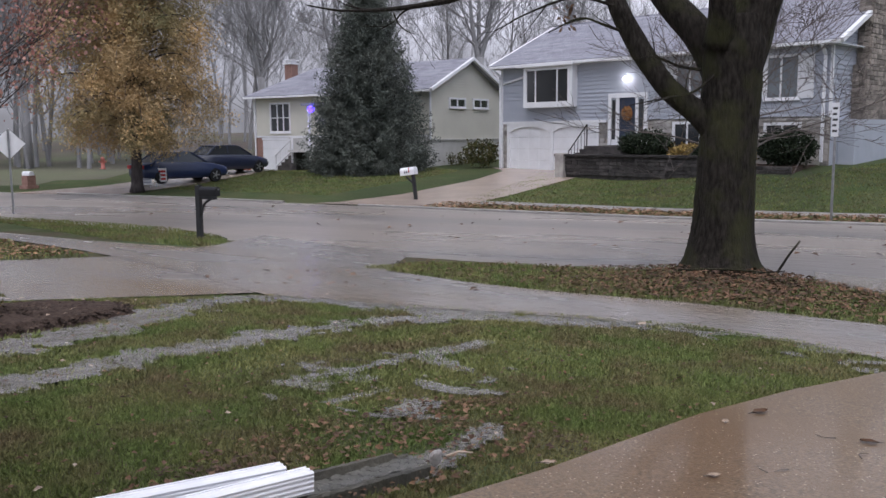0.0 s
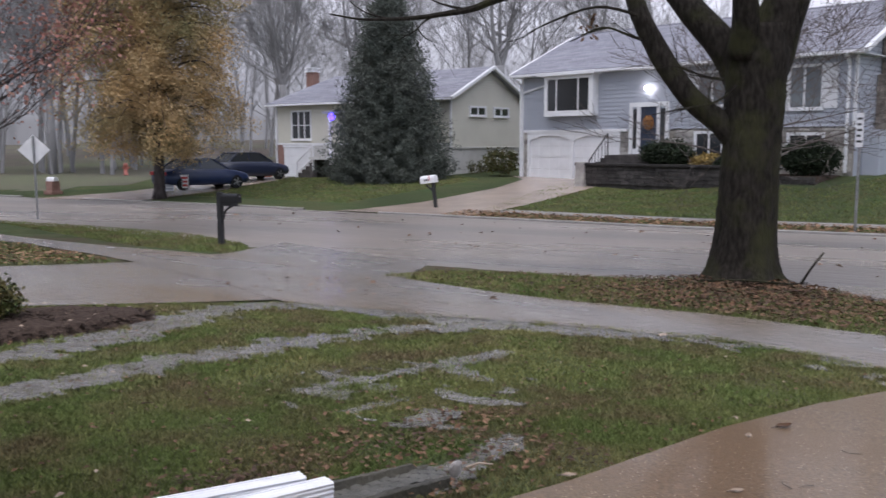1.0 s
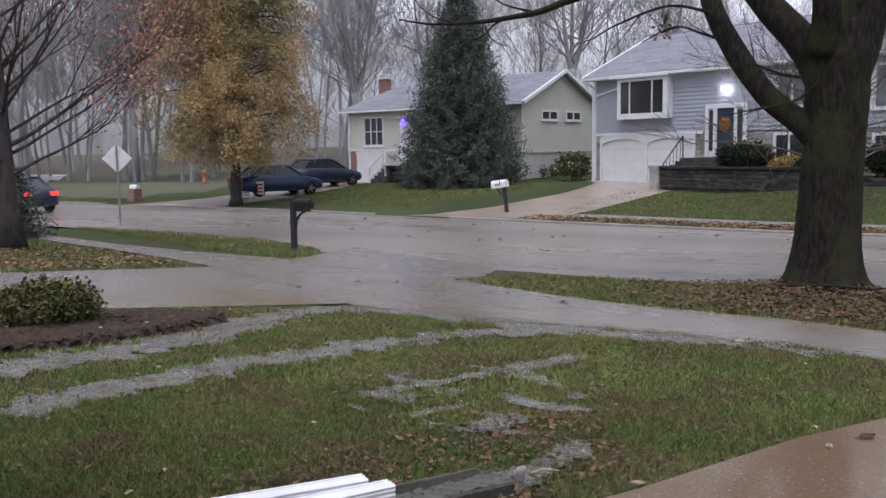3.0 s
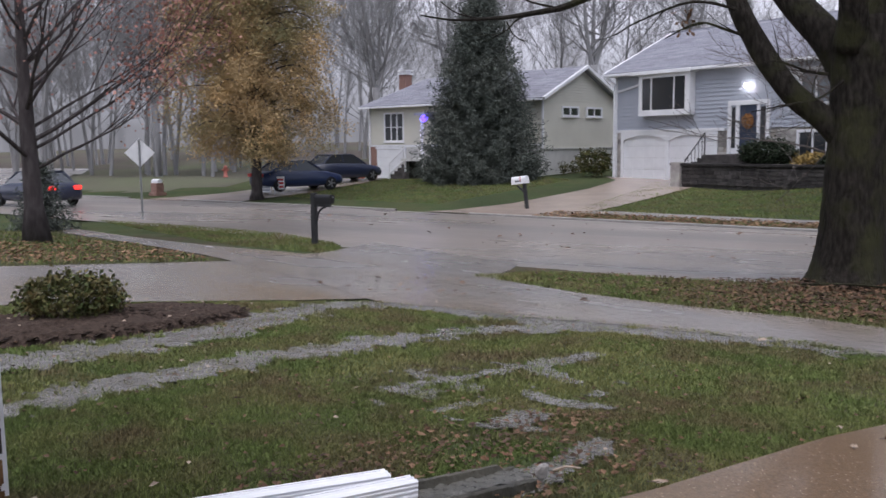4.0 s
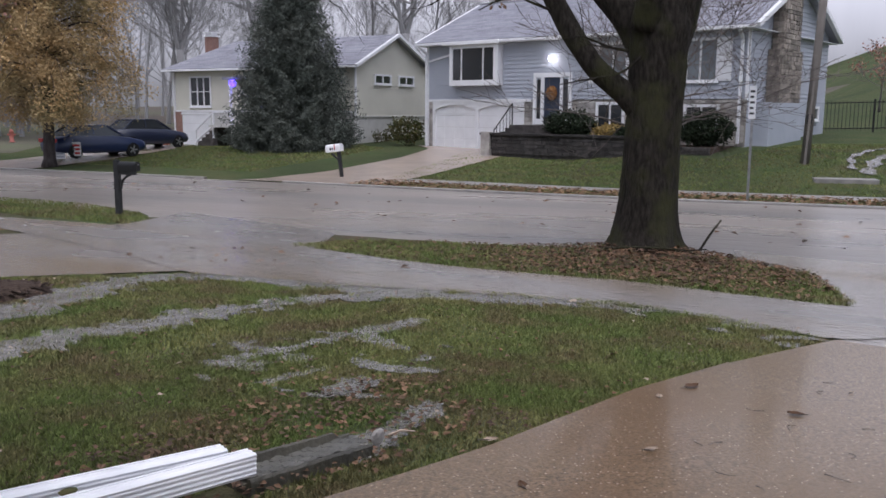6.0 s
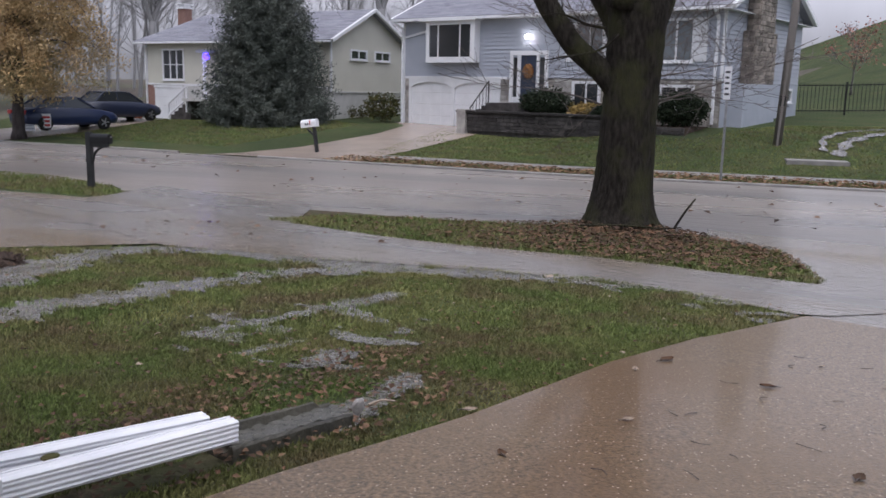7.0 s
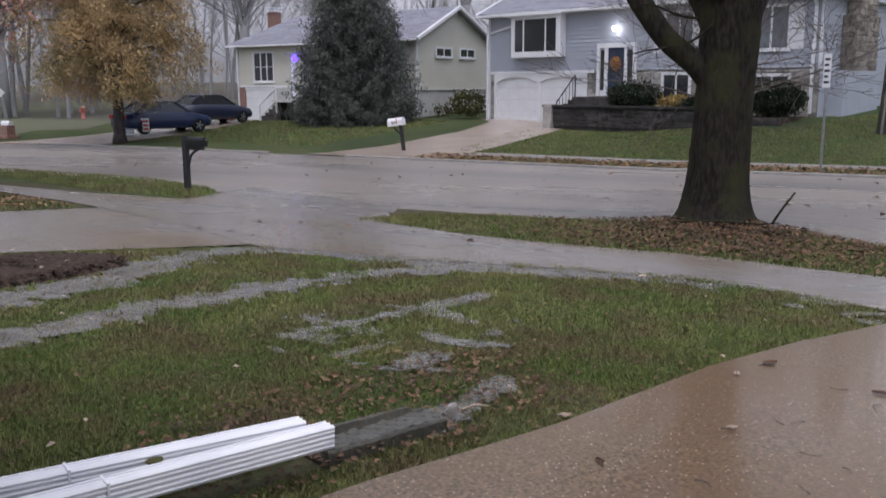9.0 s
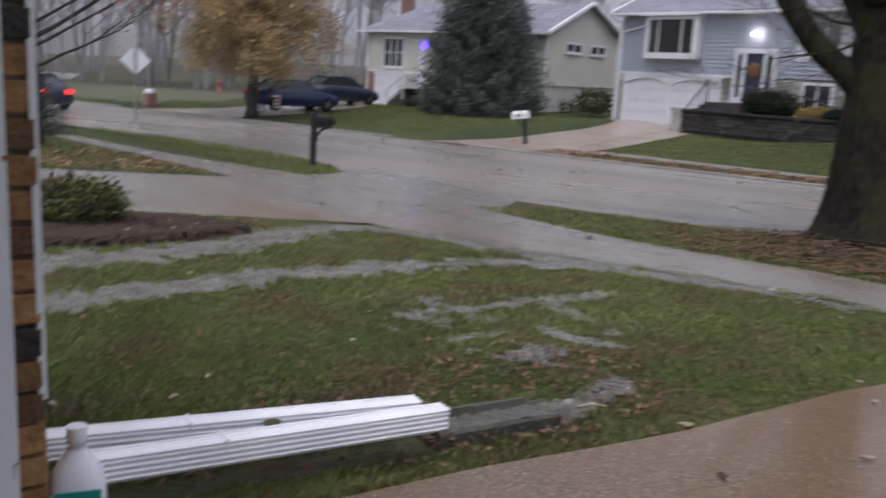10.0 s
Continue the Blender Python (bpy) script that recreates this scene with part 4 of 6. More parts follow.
def build_cream():
    mid = C_DEEP / 2
    bm = bmesh.new()
    siding(bm, 0.05, C_LEN - 0.05, 1.55, C_EAVE, [(1.3, 1.78, 2.95, 3.5)], 0.15)
    part("siding_front", bm, M["cream_siding"], cream)
    bm = bmesh.new()
    siding(bm, 0, C_DEEP, 1.3, C_TOP - 0.05, [(1.75, 3.05, 3.35, 3.5), (4.15, 3.05, 5.75, 3.5)], 0.15, lambda z: (0.03, C_DEEP - 0.03) if z < C_EAVE else (max(0.03, (z - C_EAVE) / (C_TOP - C_EAVE) * mid), min(C_DEEP - 0.03, C_DEEP - (z - C_EAVE) / (C_TOP - C_EAVE) * mid)))
    bmesh.ops.transform(bm, matrix=Matrix.Translation((C_LEN - 0.03, 0, 0)) @ pose(0, 0, 0, 0, 0, 90), verts=bm.verts)
    part("siding_gable", bm, M["cream_siding"], cream)
    part("wall", boxes([(0.1, 0.1, -1.0, C_LEN - 0.14, C_DEEP, C_EAVE)]), M["foundation"], cream)
    part("foundation", boxes([(C_LEN - 0.14, 0.04, -1.0, C_LEN - 0.02, C_DEEP, 1.28), (C_LEN - 0.02, 0.0, 1.24, C_LEN + 0.04, C_DEEP, 1.31)]), M["foundation"], cream, "pale rendered foundation")
    part("brick_front", boxes([(0.0, -0.03, -1.0, 0.55, 0.1, 1.5)]), M["brick_red"], cream)
    part("front_lower_wall", boxes([(2.75, -0.02, -1.0, C_LEN - 0.05, 0.1, 1.5)]), M["foundation"], cream)
    for row in ((-0.04, -0.05, 1.5, 0.06, 0.1, C_EAVE), (C_LEN - 0.06, -0.05, 1.3, C_LEN + 0.02, 0.06, C_EAVE), (C_LEN - 0.02, C_DEEP - 0.05, 1.3, C_LEN + 0.03, C_DEEP + 0.03, C_EAVE)):
        part("corner_trim", boxes([row]), M["white"], cream)
    part("band_board", boxes([(0.0, -0.06, 1.46, C_LEN, 0.03, 1.56)]), M["white"], cream)
    door = new("garage_door")
    door.parent = cream
    for k in range(4):
        part("panel", boxes([(0.56, -0.02, -0.75 + k * 0.51, 2.74, 0.04, -0.75 + (k + 1) * 0.51 - 0.012)]), M["white"], door)
    part("door_surround", boxes([(0.5, -0.05, 1.3, 2.8, 0.04, 1.44), (2.7, -0.05, -0.8, 2.82, 0.04, 1.3)]), M["white"], cream)
    window(cream, 1.36, 1.83, 1.55, 1.62, 0.1, (0.34, 0.67), (0.5,))
    for v in (1.8, 4.2):
        w = window(cream, 0, 0, 1.45, 0.38, 0.1, (0.5,))
        w.location, w.rotation_euler = (C_LEN + 0.01, v, 3.1), (0, 0, radians(90))
    w = window(cream, 0, 0, 1.15, 0.3, 0.05, ())
    w.location, w.rotation_euler = (C_LEN + 0.01, 4.0, 0.7), (0, 0, radians(90))
    o = 0.45
    e0, r0 = C_EAVE - 0.04, C_TOP + 0.05
    quads = [[(-o - 0.1, -o, e0), (C_LEN + 0.35, -o, e0), (C_LEN + 0.35, mid, r0), (1.6, mid, r0)],
             [(C_LEN + 0.35, C_DEEP + o, e0), (-o - 0.1, C_DEEP + o, e0), (1.6, mid, r0), (C_LEN + 0.35, mid, r0)],
             [(-o - 0.1, C_DEEP + o, e0), (-o - 0.1, -o, e0), (1.6, mid, r0), (1.6, mid + 0.01, r0)]]
    roof = slope_deck(cream, "roof", quads, M["shingle"])
    verts, faces = [], []
    for q in quads[:2]:
        shingle_slope(verts, faces, *q)
    soup("shingles", verts, faces, M["shingle"], roof)
    part("rake_board", bars([((C_LEN + 0.37, -o, e0 - 0.05), (C_LEN + 0.37, mid, r0 - 0.05)), ((C_LEN + 0.37, mid, r0 - 0.05), (C_LEN + 0.37, C_DEEP + o, e0 - 0.05))], 0.16), M["white"], cream)
    part("gutter", boxes([(-o - 0.1, -o - 0.11, e0 - 0.14, C_LEN + 0.3, -o - 0.02, e0 - 0.03)], 0.015), M["gutter"], cream)
    part("downspout", bars([((0.0, -0.1, -0.4), (0.0, -0.1, 3.9))], 0.08), M["gutter"], cream)
    chim = new("chimney")
    chim.parent = cream
    part("stack", boxes([(-0.65, 3.25, 4.2, -0.05, 3.85, 6.15)], 0.01), M["brick_red"], chim, "red brick chimney stack")
    part("flue_cap", boxes([(-0.72, 3.18, 6.15, 0.02, 3.92, 6.24), (-0.6, 3.3, 6.24, -0.1, 3.8, 6.38), (-0.72, 3.18, 6.38, 0.02, 3.92, 6.44)], 0.01), M["white"], chim)
    # entry porch with white rails
    porch = new("porch")
    porch.parent = cream
    porch.location = (1.7, 0, 0)
    part("porch_deck", boxes([(3.0, -2.0, 0.62, 6.0, -0.05, 0.75)]), M["foundation"], porch)
    part("porch_roof", boxes([(3.6, -1.5, 3.25, 6.4, 0, 3.4)], 0.02), M["shingle"], porch)
    for u in (4.0, 6.1):
        part("post", boxes([(u, -1.35, 0.75, u + 0.1, -1.25, 3.25)]), M["white"], porch)
    for k in range(5):
        part("step", boxes([(2.9 - 0.3 * k, -1.6, -0.7, 3.0 - 0.3 * k + 0.22, -0.5, 0.62 - 0.2 * k)]), M["dark_stone"], porch)
    part("handrail", bars([((1.6, -1.65, 0.45), (3.0, -1.65, 1.45)), ((3.0, -1.65, 1.45), (4.2, -1.65, 1.5)), ((1.6, -1.65, -0.5), (1.6, -1.65, 0.5)), ((3.0, -1.65, 0.0), (3.0, -1.65, 1.5)), ((1.6, -1.65, -0.2), (3.0, -1.65, 0.75))], 0.09), M["white"], porch)
    for k in range(6):
        part("baluster", bars([((1.8 + k * 0.2, -1.65, -0.1 + k * 0.14), (1.8 + k * 0.2, -1.65, 0.58 + k * 0.14))], 0.03), M["white"], porch)


build_cream()
for u in (2.0, 2.35, 2.7):
    pot = thing("flower_pot", cream.matrix_world @ pose(u - 1.0, -2.3, ground_z(*(cream.matrix_world @ Vector((u - 1.0, -2.3, 0))).xy)), "small terracotta pot with red flowers by the garage", "flower pot", "pots by the garage")
    verts, faces = tube([(0, 0, 0), (0, 0, 0.22), (0, 0, 0.25)], [0.1, 0.15, 0.16], 10)
    soup("pot", verts, faces, M["terracotta"], pot)
    verts, faces = [], []
    leaf_cloud(random.Random(int(u * 10)), [(0, 0, 0.32)], 40, 0.08, 0.08, verts, faces)
    soup("flowers", verts, faces, M["red"], pot)

blue_lamp = thing("holiday_lamp", cream.matrix_world @ pose(6.2, -1.6, 3.05), "bright blue holiday lamp over the porch", "lamp")
bm = bmesh.new()
bmesh.ops.create_uvsphere(bm, u_segments=14, v_segments=8, radius=0.2)
part("bulb", bm, M["lamp_blue"], blue_lamp, "glowing blue bulb", True)
part("bracket", bars([((0, 0, 0.1), (0, 0.3, 0.24))], 0.03), M["black_metal"], blue_lamp)
fairy = thing("fairy_lights", cream.matrix_world @ pose(5.75, -1.4, 0.75), "string of tiny lit bulbs wound round a porch post", "lights")
bm = bmesh.new()
for k in range(40):
    t = k / 40
    bmesh.ops.create_icosphere(bm, subdivisions=1, radius=0.022, matrix=Matrix.Translation((0.09 * math.cos(k * 1.3) , 0.09 * math.sin(k * 1.3) + 0.1, 2.4 * t)))
tagged(part("bulbs", bm, M["lamp_fairy"], fairy), kind="stuff")
verts, faces = tube([(0.08 * math.cos(k * 0.65), 0.08 * math.sin(k * 0.65) + 0.1, 0.03 * k) for k in range(80)], [0.008] * 80, 4)
soup("wire", verts, faces, M["black_metal"], fairy)

# ---------------------------------------------------------------- our garage round the camera
GO = Matrix.Translation((-1.578, 2.514, 0)) @ pose(0, 0, 0, 0, 0, -47.8)   # x along the opening, y outwards
GW = 5.0


def shell(name, rows, mat, label, category="wall"):
    ob = part(name, boxes(rows), mat)
    ob.matrix_world = GO
    return tagged(ob, label, category, kind="structure")


shell("floor", [(-1.5, -6.5, -0.35, GW + 1.5, -0.02, 0.0)], M["slab"], "bare concrete garage floor", "floor")
shell("wall_back", [(-1.4, -6.6, 0.0, GW + 1.4, -6.4, 2.75)], M["plaster"], "plain garage back wall")
shell("wall_left", [(-1.6, -6.4, 0.0, -1.4, -0.12, 2.75)], M["plaster"], "plain garage side wall")
shell("wall_right", [(GW + 1.4, -6.4, 0.0, GW + 1.6, -0.12, 2.75)], M["plaster"], "plain garage side wall")
shell("ceiling", [(-1.6, -6.6, 2.75, GW + 1.6, 0.0, 2.9)], M["ceiling"], "plain garage ceiling", "ceiling")
shell("wall_header", [(-1.6, -0.3, 2.3, GW + 1.6, -0.06, 2.75)], M["plaster"], "plain header over the garage opening")
shell("wall_pier_right", [(GW, -0.3, -0.2, GW + 1.6, -0.02, 2.3)], M["plaster"], "plain pier beside the garage opening")
pier = shell("wall_pier_left", [(-1.6, -0.3, -0.3, -0.02, -0.012, 2.75)], M["mortar"], "garage pier faced with tan and burnt bricks")
trim_ob = shell("door_trim", [(-0.14, -0.32, -0.1, 0.012, -0.078, 2.3)], M["white"], "white painted garage door trim", "trim")
shell("corner_bead", [(-0.012, -0.014, 0.48, 0.008, 0.008, 2.75)], M["white"], "thin white strip on the pier's edge", "trim")

# ---------------------------------------------------------------- trees
TU = Vector((0.9538, -0.3003, 0))    # across the view of the great tree
TD = Vector((0.3003, 0.9538, 0))


def on_tree(u, z, d=0.0):
    return Vector((4.5, 14.3, 0)) + TU * u + TD * d + Vector((0, 0, z))


def build_great_tree():
    rng = random.Random(11)
    oak = thing("oak_tree", Matrix(), "great bare oak with dark wet bark and a flared base", "tree")
    verts, faces = [], []
    n, sides = 60, 40
    for i in range(n + 1):
        z = -0.95 + 4.35 * i / n
        c = lerp_table(z, [-1, 0, 1, 2, 3, 3.4], [0.19, 0.2, 0.22, 0.25, 0.29, 0.3])
        w = lerp_table(z, [-1.0, -0.72, -0.6, -0.5, -0.3, -0.1, 0.3, 0.8, 1.75, 2.4, 2.9, 3.4], [0.9, 0.72, 0.63, 0.585, 0.54, 0.51, 0.485, 0.47, 0.46, 0.47, 0.5, 0.42])
        flare = max(0, 0.25 - (z + 0.5) * 0.4) if z < 0.1 else 0
        for k in range(sides):
            t = 2 * math.pi * k / sides
            r = w * (1 + 0.035 * math.sin(3 * t + z) + flare * 0.28 * math.sin(5 * t + 0.7) + 0.03 * noise.noise(Vector((math.cos(t) * 5, math.sin(t) * 5, z * 1.2))))
            ridge = 0.016 * abs(math.sin(t * 23 + 2.2 * noise.noise(Vector((math.cos(t) * 3, math.sin(t) * 3, z * 2.2))) * 3))
            p = on_tree(c, z) + TU * ((r - ridge) * math.cos(t)) + TD * ((r - ridge) * math.sin(t))
            verts.append(p)
    for i in range(n):
        for k in range(sides):
            k2 = (k + 1) % sides
            faces.append((i * sides + k, i * sides + k2, (i + 1) * sides + k2, (i + 1) * sides + k))
    faces.append(tuple(n * sides + k for k in range(sides)))
    soup("trunk", verts, faces, M["bark"], oak, "", True)
    limbs = [
        ([(0.1, 1.45, -0.1), (-0.2, 1.84, -0.15), (-0.42, 2.03, -0.17), (-0.72, 2.3, -0.2), (-1.0, 2.65, -0.2), (-1.24, 3.05, -0.2), (-1.5, 3.55, -0.2), (-1.72, 4.2, -0.1), (-1.95, 5.2, 0.1), (-2.3, 6.6, 0.3)], [0.2, 0.2, 0.185, 0.18, 0.175, 0.17, 0.165, 0.15, 0.13, 0.09]),
        ([(0.25, 2.3, 0.1), (0.02, 2.78, 0.1), (-0.29, 3.2, 0.1), (-0.78, 3.74, 0.2), (-1.3, 4.5, 0.5), (-1.9, 6.0, 0.8)], [0.36, 0.31, 0.26, 0.23, 0.19, 0.12]),
        ([(0.32, 2.6, 0), (0.5, 3.2, 0.1), (0.75, 3.9, 0.1), (1.1, 4.9, 0.1), (1.6, 6.6, 0.3)], [0.42, 0.39, 0.34, 0.27, 0.18]),
        ([(0.05, 2.9, -0.3), (0.1, 3.5, -0.5), (0.0, 4.3, -0.8), (-0.2, 5.4, -1.4)], [0.24, 0.2, 0.16, 0.1]),
    ]
    for pts, rad in limbs:
        line = curve_points([on_tree(*p) for p in pts], 5)
        rr = list(np.interp(np.linspace(0, len(rad) - 1, len(line)), range(len(rad)), rad))
        v, f = tube(line, rr, 14, wobble=0.12)
        soup("limb", v, f, M["bark"], oak, "", True)
    # the long low branch and its twigs
    verts, faces, tips = [], [], []
    low = curve_points([on_tree(*p) for p in [(-1.75, 4.45, -0.1), (-2.7, 4.3, -0.1), (-3.94, 4.05, 0), (-4.45, 3.9, 0), (-4.96, 3.84, 0), (-5.5, 3.8, 0), (-6.04, 3.8, 0), (-6.6, 3.83, 0), (-7.2, 3.95, 0)]], 5)
    tube(low, list(np.linspace(0.085, 0.012, len(low))), 8, verts, faces)
    for path, r in (([(-5.1, 3.83, 0), (-5.35, 3.72, 0), (-5.5, 3.58, 0), (-5.85, 3.42, 0)], 0.022), ([(-5.5, 3.72, 0), (-5.42, 3.55, 0), (-5.3, 3.42, 0.05), (-5.15, 3.36, 0.1)], 0.016),
                    ([(-6.0, 3.8, 0), (-6.5, 3.95, 0.1), (-6.9, 4.2, 0.2)], 0.02), ([(-4.6, 3.9, 0), (-5.2, 4.1, 0.1), (-5.7, 4.5, 0.1)], 0.025),
                    ([(-1.3, 3.15, -0.25), (-1.7, 3.3, -0.4), (-2.1, 3.42, -0.5), (-2.6, 3.2, -0.6)], 0.03), ([(-1.5, 3.6, -0.3), (-2.2, 3.75, -0.5), (-3.0, 3.5, -0.6), (-3.4, 3.3, -0.6)], 0.03),
                    ([(-0.2, 2.55, -0.42), (-0.5, 2.6, -0.55), (-0.9, 2.75, -0.7), (-1.2, 2.72, -0.8)], 0.028), ([(0.0, 2.45, -0.45), (-0.3, 2.2, -0.6), (-0.75, 2.1, -0.8), (-1.25, 2.0, -0.9)], 0.025)):
        pts = curve_points([on_tree(*p) for p in path], 4)
        tube(pts, list(np.linspace(r, r * 0.3, len(pts))), 5, verts, faces)
        for _ in range(2):
            k = rng.randrange(2, len(pts) - 1)
            twigs(rng, pts[k], (pts[k] - pts[k - 1]) + Vector((rng.uniform(-.1, .1), 0, rng.uniform(-.1, .12))), 0.5, r * 0.4, 1, verts, faces, tips, 4, 0.5, 0.02, 2)
    soup("low_branch", verts, faces, M["bark"], oak)
    verts, faces, tips = [], [], []
    for u, z, d in ((-2.3, 6.6, 0.3), (-1.9, 6.0, 0.8), (1.6, 6.6, 0.3), (-0.2, 5.4, -1.4), (1.1, 4.9, 0.1), (-1.95, 5.2, 0.1)):
        for _ in range(2):
            twigs(rng, on_tree(u, z, d), Vector((rng.uniform(-1, 1), rng.uniform(-1, 1), rng.uniform(0.3, 1.2))), 2.6, 0.09, 3, verts, faces, tips, 6, 0.5, 0.1, 3)
    soup("crown", verts, faces, M["bark"], oak)
    # a tuft of dead leaves that still hangs on
    verts, faces = [], []
    leaf_cloud(rng, [on_tree(-2.32, 3.55, -0.5)], 26, 0.07, 0.13, verts, faces, 0.12, 0.4)
    soup("dead_leaves", verts, faces, M["leaf"], oak, "tuft of withered brown leaves")


build_great_tree()


def bare_tree(name, x, y, tall, trunk_r, seed, label, mat="bark_grey", depth=3, fork=3, spread=0.5, lean=0.0, first=0.3, kids=8, shrink=0.62, reach=0.42, thin=0.006, rise=0.35, lift=0.1, limb=0.45):
    rng = random.Random(seed)
    ob = thing(name, pose(x, y, ground_z(x, y) - 0.1), label, "tree")
    verts, faces, tips = [], [], []
    pts = [Vector((lean * tall * t + 0.1 * math.sin(3 * t + seed), 0.1 * math.sin(4 * t + 2 * seed), tall * t)) for t in np.linspace(0, 0.85, 9)]
    rad = [trunk_r * (1.5 if i == 0 else 1) * (1 - 0.8 * i / 8) for i in range(9)]
    tube(pts, rad, 10, verts, faces)
    soup("trunk", verts, faces, M[mat], ob, "", True)
    verts, faces = [], []
    for k in range(kids):
        t = first + (0.95 - first) * k / kids
        i = min(7, int(t * 8))
        p = pts[i].lerp(pts[i + 1], t * 8 - i) if i < 8 else pts[-1]
        a = k * 2.4 + seed
        w = Vector((math.cos(a), math.sin(a), rise + 0.5 * t))
        twigs(rng, p, w, tall * reach * (1.05 - 0.5 * t), rad[i] * limb, depth, verts, faces, tips, 6, spread, lift, fork, shrink, thin)
    soup("crown", verts, faces, M[mat], ob)
    return ob, tips


# bare ornamental tree before the blue house
bare_tree("dogwood_tree", 9.9, 29.2, 5.6, 0.13, 7, "small bare ornamental tree with fine spreading twigs", "bark_twig", 3, 4, 0.62, first=0.3, kids=14, reach=0.66, thin=0.0095, rise=0.02, lift=-0.02)

# red-leaved maple
maple, tips = bare_tree("maple_tree", -12.3, 19.5, 9.0, 0.25, 21, "maple with a dark trunk and last red leaves", "bark_red", 3, 3, 0.42, first=0.22, kids=15, reach=0.44, thin=0.005, rise=0.3, limb=0.32)
verts, faces, rng = [], [], random.Random(29)
for k in range(7):
    a = 0.2 + 0.2 * (k % 4)
    twigs(rng, (0, 0, 1.75 + 0.5 * k), (math.cos(a), math.sin(a) * (1 if k % 3 else -0.6), 0.28 + 0.09 * k), 2.7, 0.045, 3, verts, faces, tips, 6, 0.36, 0.06, 3, 0.62, 0.005)
soup("bough", verts, faces, M["bark_red"], maple)
leafy = random.Random(2)
leaf_spray("foliage", [t[0] for t in tips if leafy.random() < 0.6], 6, 0.3, 0.08, "red", maple, 2, 0.05, 0.8, "sparse red autumn leaves")


small, tips = bare_tree("hill_tree", 33.5, 55.0, 4.2, 0.08, 23, "small young tree with thin red leaves on the slope", "bark_grey", 2, 3, 0.5, first=0.3, kids=8, reach=0.4, thin=0.012)
verts, faces = [], []
leaf_cloud(random.Random(3), [t[0] for t in tips], 3, 0.2, 0.13, verts, faces, 0.05, 0.8)
soup("foliage", verts, faces, M["red"], small, "thin red leaves")


def build_orange_tree():
    rng = random.Random(31)
    x, y = -13.2, 37.7
    ob = thing("cypress_tree", pose(x, y, ground_z(x, y) - 0.1), "feathery conifer in orange and olive autumn colour", "tree")
    v, f = tube([(0, 0, 0), (0.03, 0, 0.4), (0.05, 0.05, 2), (-0.05, 0, 5), (0, 0, 9), (0, 0, 13.6)], [0.36, 0.24, 0.2, 0.17, 0.11, 0.02], 12, wobble=0.15)
    soup("trunk", v, f, M["bark_red"], ob, "", True)
    verts, faces, cs = [], [], []
    for k in range(150):
        t = (k + 0.5) / 150
        z = 2.2 + 11.0 * t
        reach = np.interp(t, [0, 0.1, 0.3, 0.6, 0.8, 1.0], [2.6, 3.5, 3.9, 3.3, 2.4, 0.5]) * rng.uniform(0.55, 1.1)
        a = k * 2.39996 + rng.uniform(-0.4, 0.4)
        ca, sa = math.cos(a), math.sin(a)
        up = reach * (0.2 + 0.35 * t)
        sag = 0.55 * reach * (1 - t)
        line = curve_points([(0, 0, z), (ca * reach * 0.35, sa * reach * 0.35, z + up * 0.9), (ca * reach * 0.75, sa * reach * 0.75, z + up), (ca * reach, sa * reach, z + up - sag * 0.5)], 4)
        tube(line, list(np.linspace(0.05, 0.008, len(line))), 4, verts, faces)
        for i in range(3, len(line)):
            wide = 0.22 + 0.2 * math.sin(math.pi * min(1, i / len(line)))
            for _ in range(3):
                cs.append(line[i] + Vector((rng.gauss(0, wide), rng.gauss(0, wide), rng.gauss(-0.12, 0.14))))
    soup("crown", verts, faces, M["bark_red"], ob)
    leaf_spray("foliage", cs, 46, (0.22, 0.22, 0.15), 0.11, "orange", ob, 32, 0.2, 0.42)


build_orange_tree()


def spruce_tree(name, x, y, tall, wide, seed, count, label, size=0.3):
    rng = random.Random(seed)
    ob = thing(name, pose(x, y, ground_z(x, y) - 0.1), label, "tree")
    v, f = tube([(0, 0, 0), (0, 0, tall * 0.5), (0, 0, tall * 0.97)], [0.02 * tall, 0.012 * tall, 0.01], 10)
    soup("trunk", v, f, M["bark_grey"], ob)
    verts = []
    for k in range(count):
        t = (k / count) ** 1.25
        z = tall * (0.03 + 0.95 * t)
        reach = wide * (1 - t) ** 0.7 * rng.uniform(0.72, 1.03) * (1.0 if k % 7 else 1.12) * min(1.0, 0.8 + 2.5 * t) + 0.05
        a = k * 2.39996 + rng.uniform(-0.3, 0.3)
        ca, sa = math.cos(a), math.sin(a)
        n = max(3, int(reach / (size * 0.75)))
        for i in range(n):
            u = (i + 0.7) / n
            zz = z - 0.28 * reach * math.sin(u * 2.2) + 0.16 * reach * u * u
            verts.append((ca * reach * u + rng.gauss(0, 0.05), sa * reach * u + rng.gauss(0, 0.05), zz))
    leaf_spray("crown", verts, 20, (size * 0.5, size * 0.5, size * 0.32), size * 0.66, "spruce", ob, seed, 0.07, 0.27)
    return ob


spruce_tree("spruce_tree", -3.7, 44.6, 10.6, 3.6, 41, 980, "tall dense dark green spruce on the far lawn", 0.24)
spruce_tree("small_spruce", -14.7, 23.6, 2.1, 1.05, 43, 80, "small dark conifer beside the maple", 0.2)


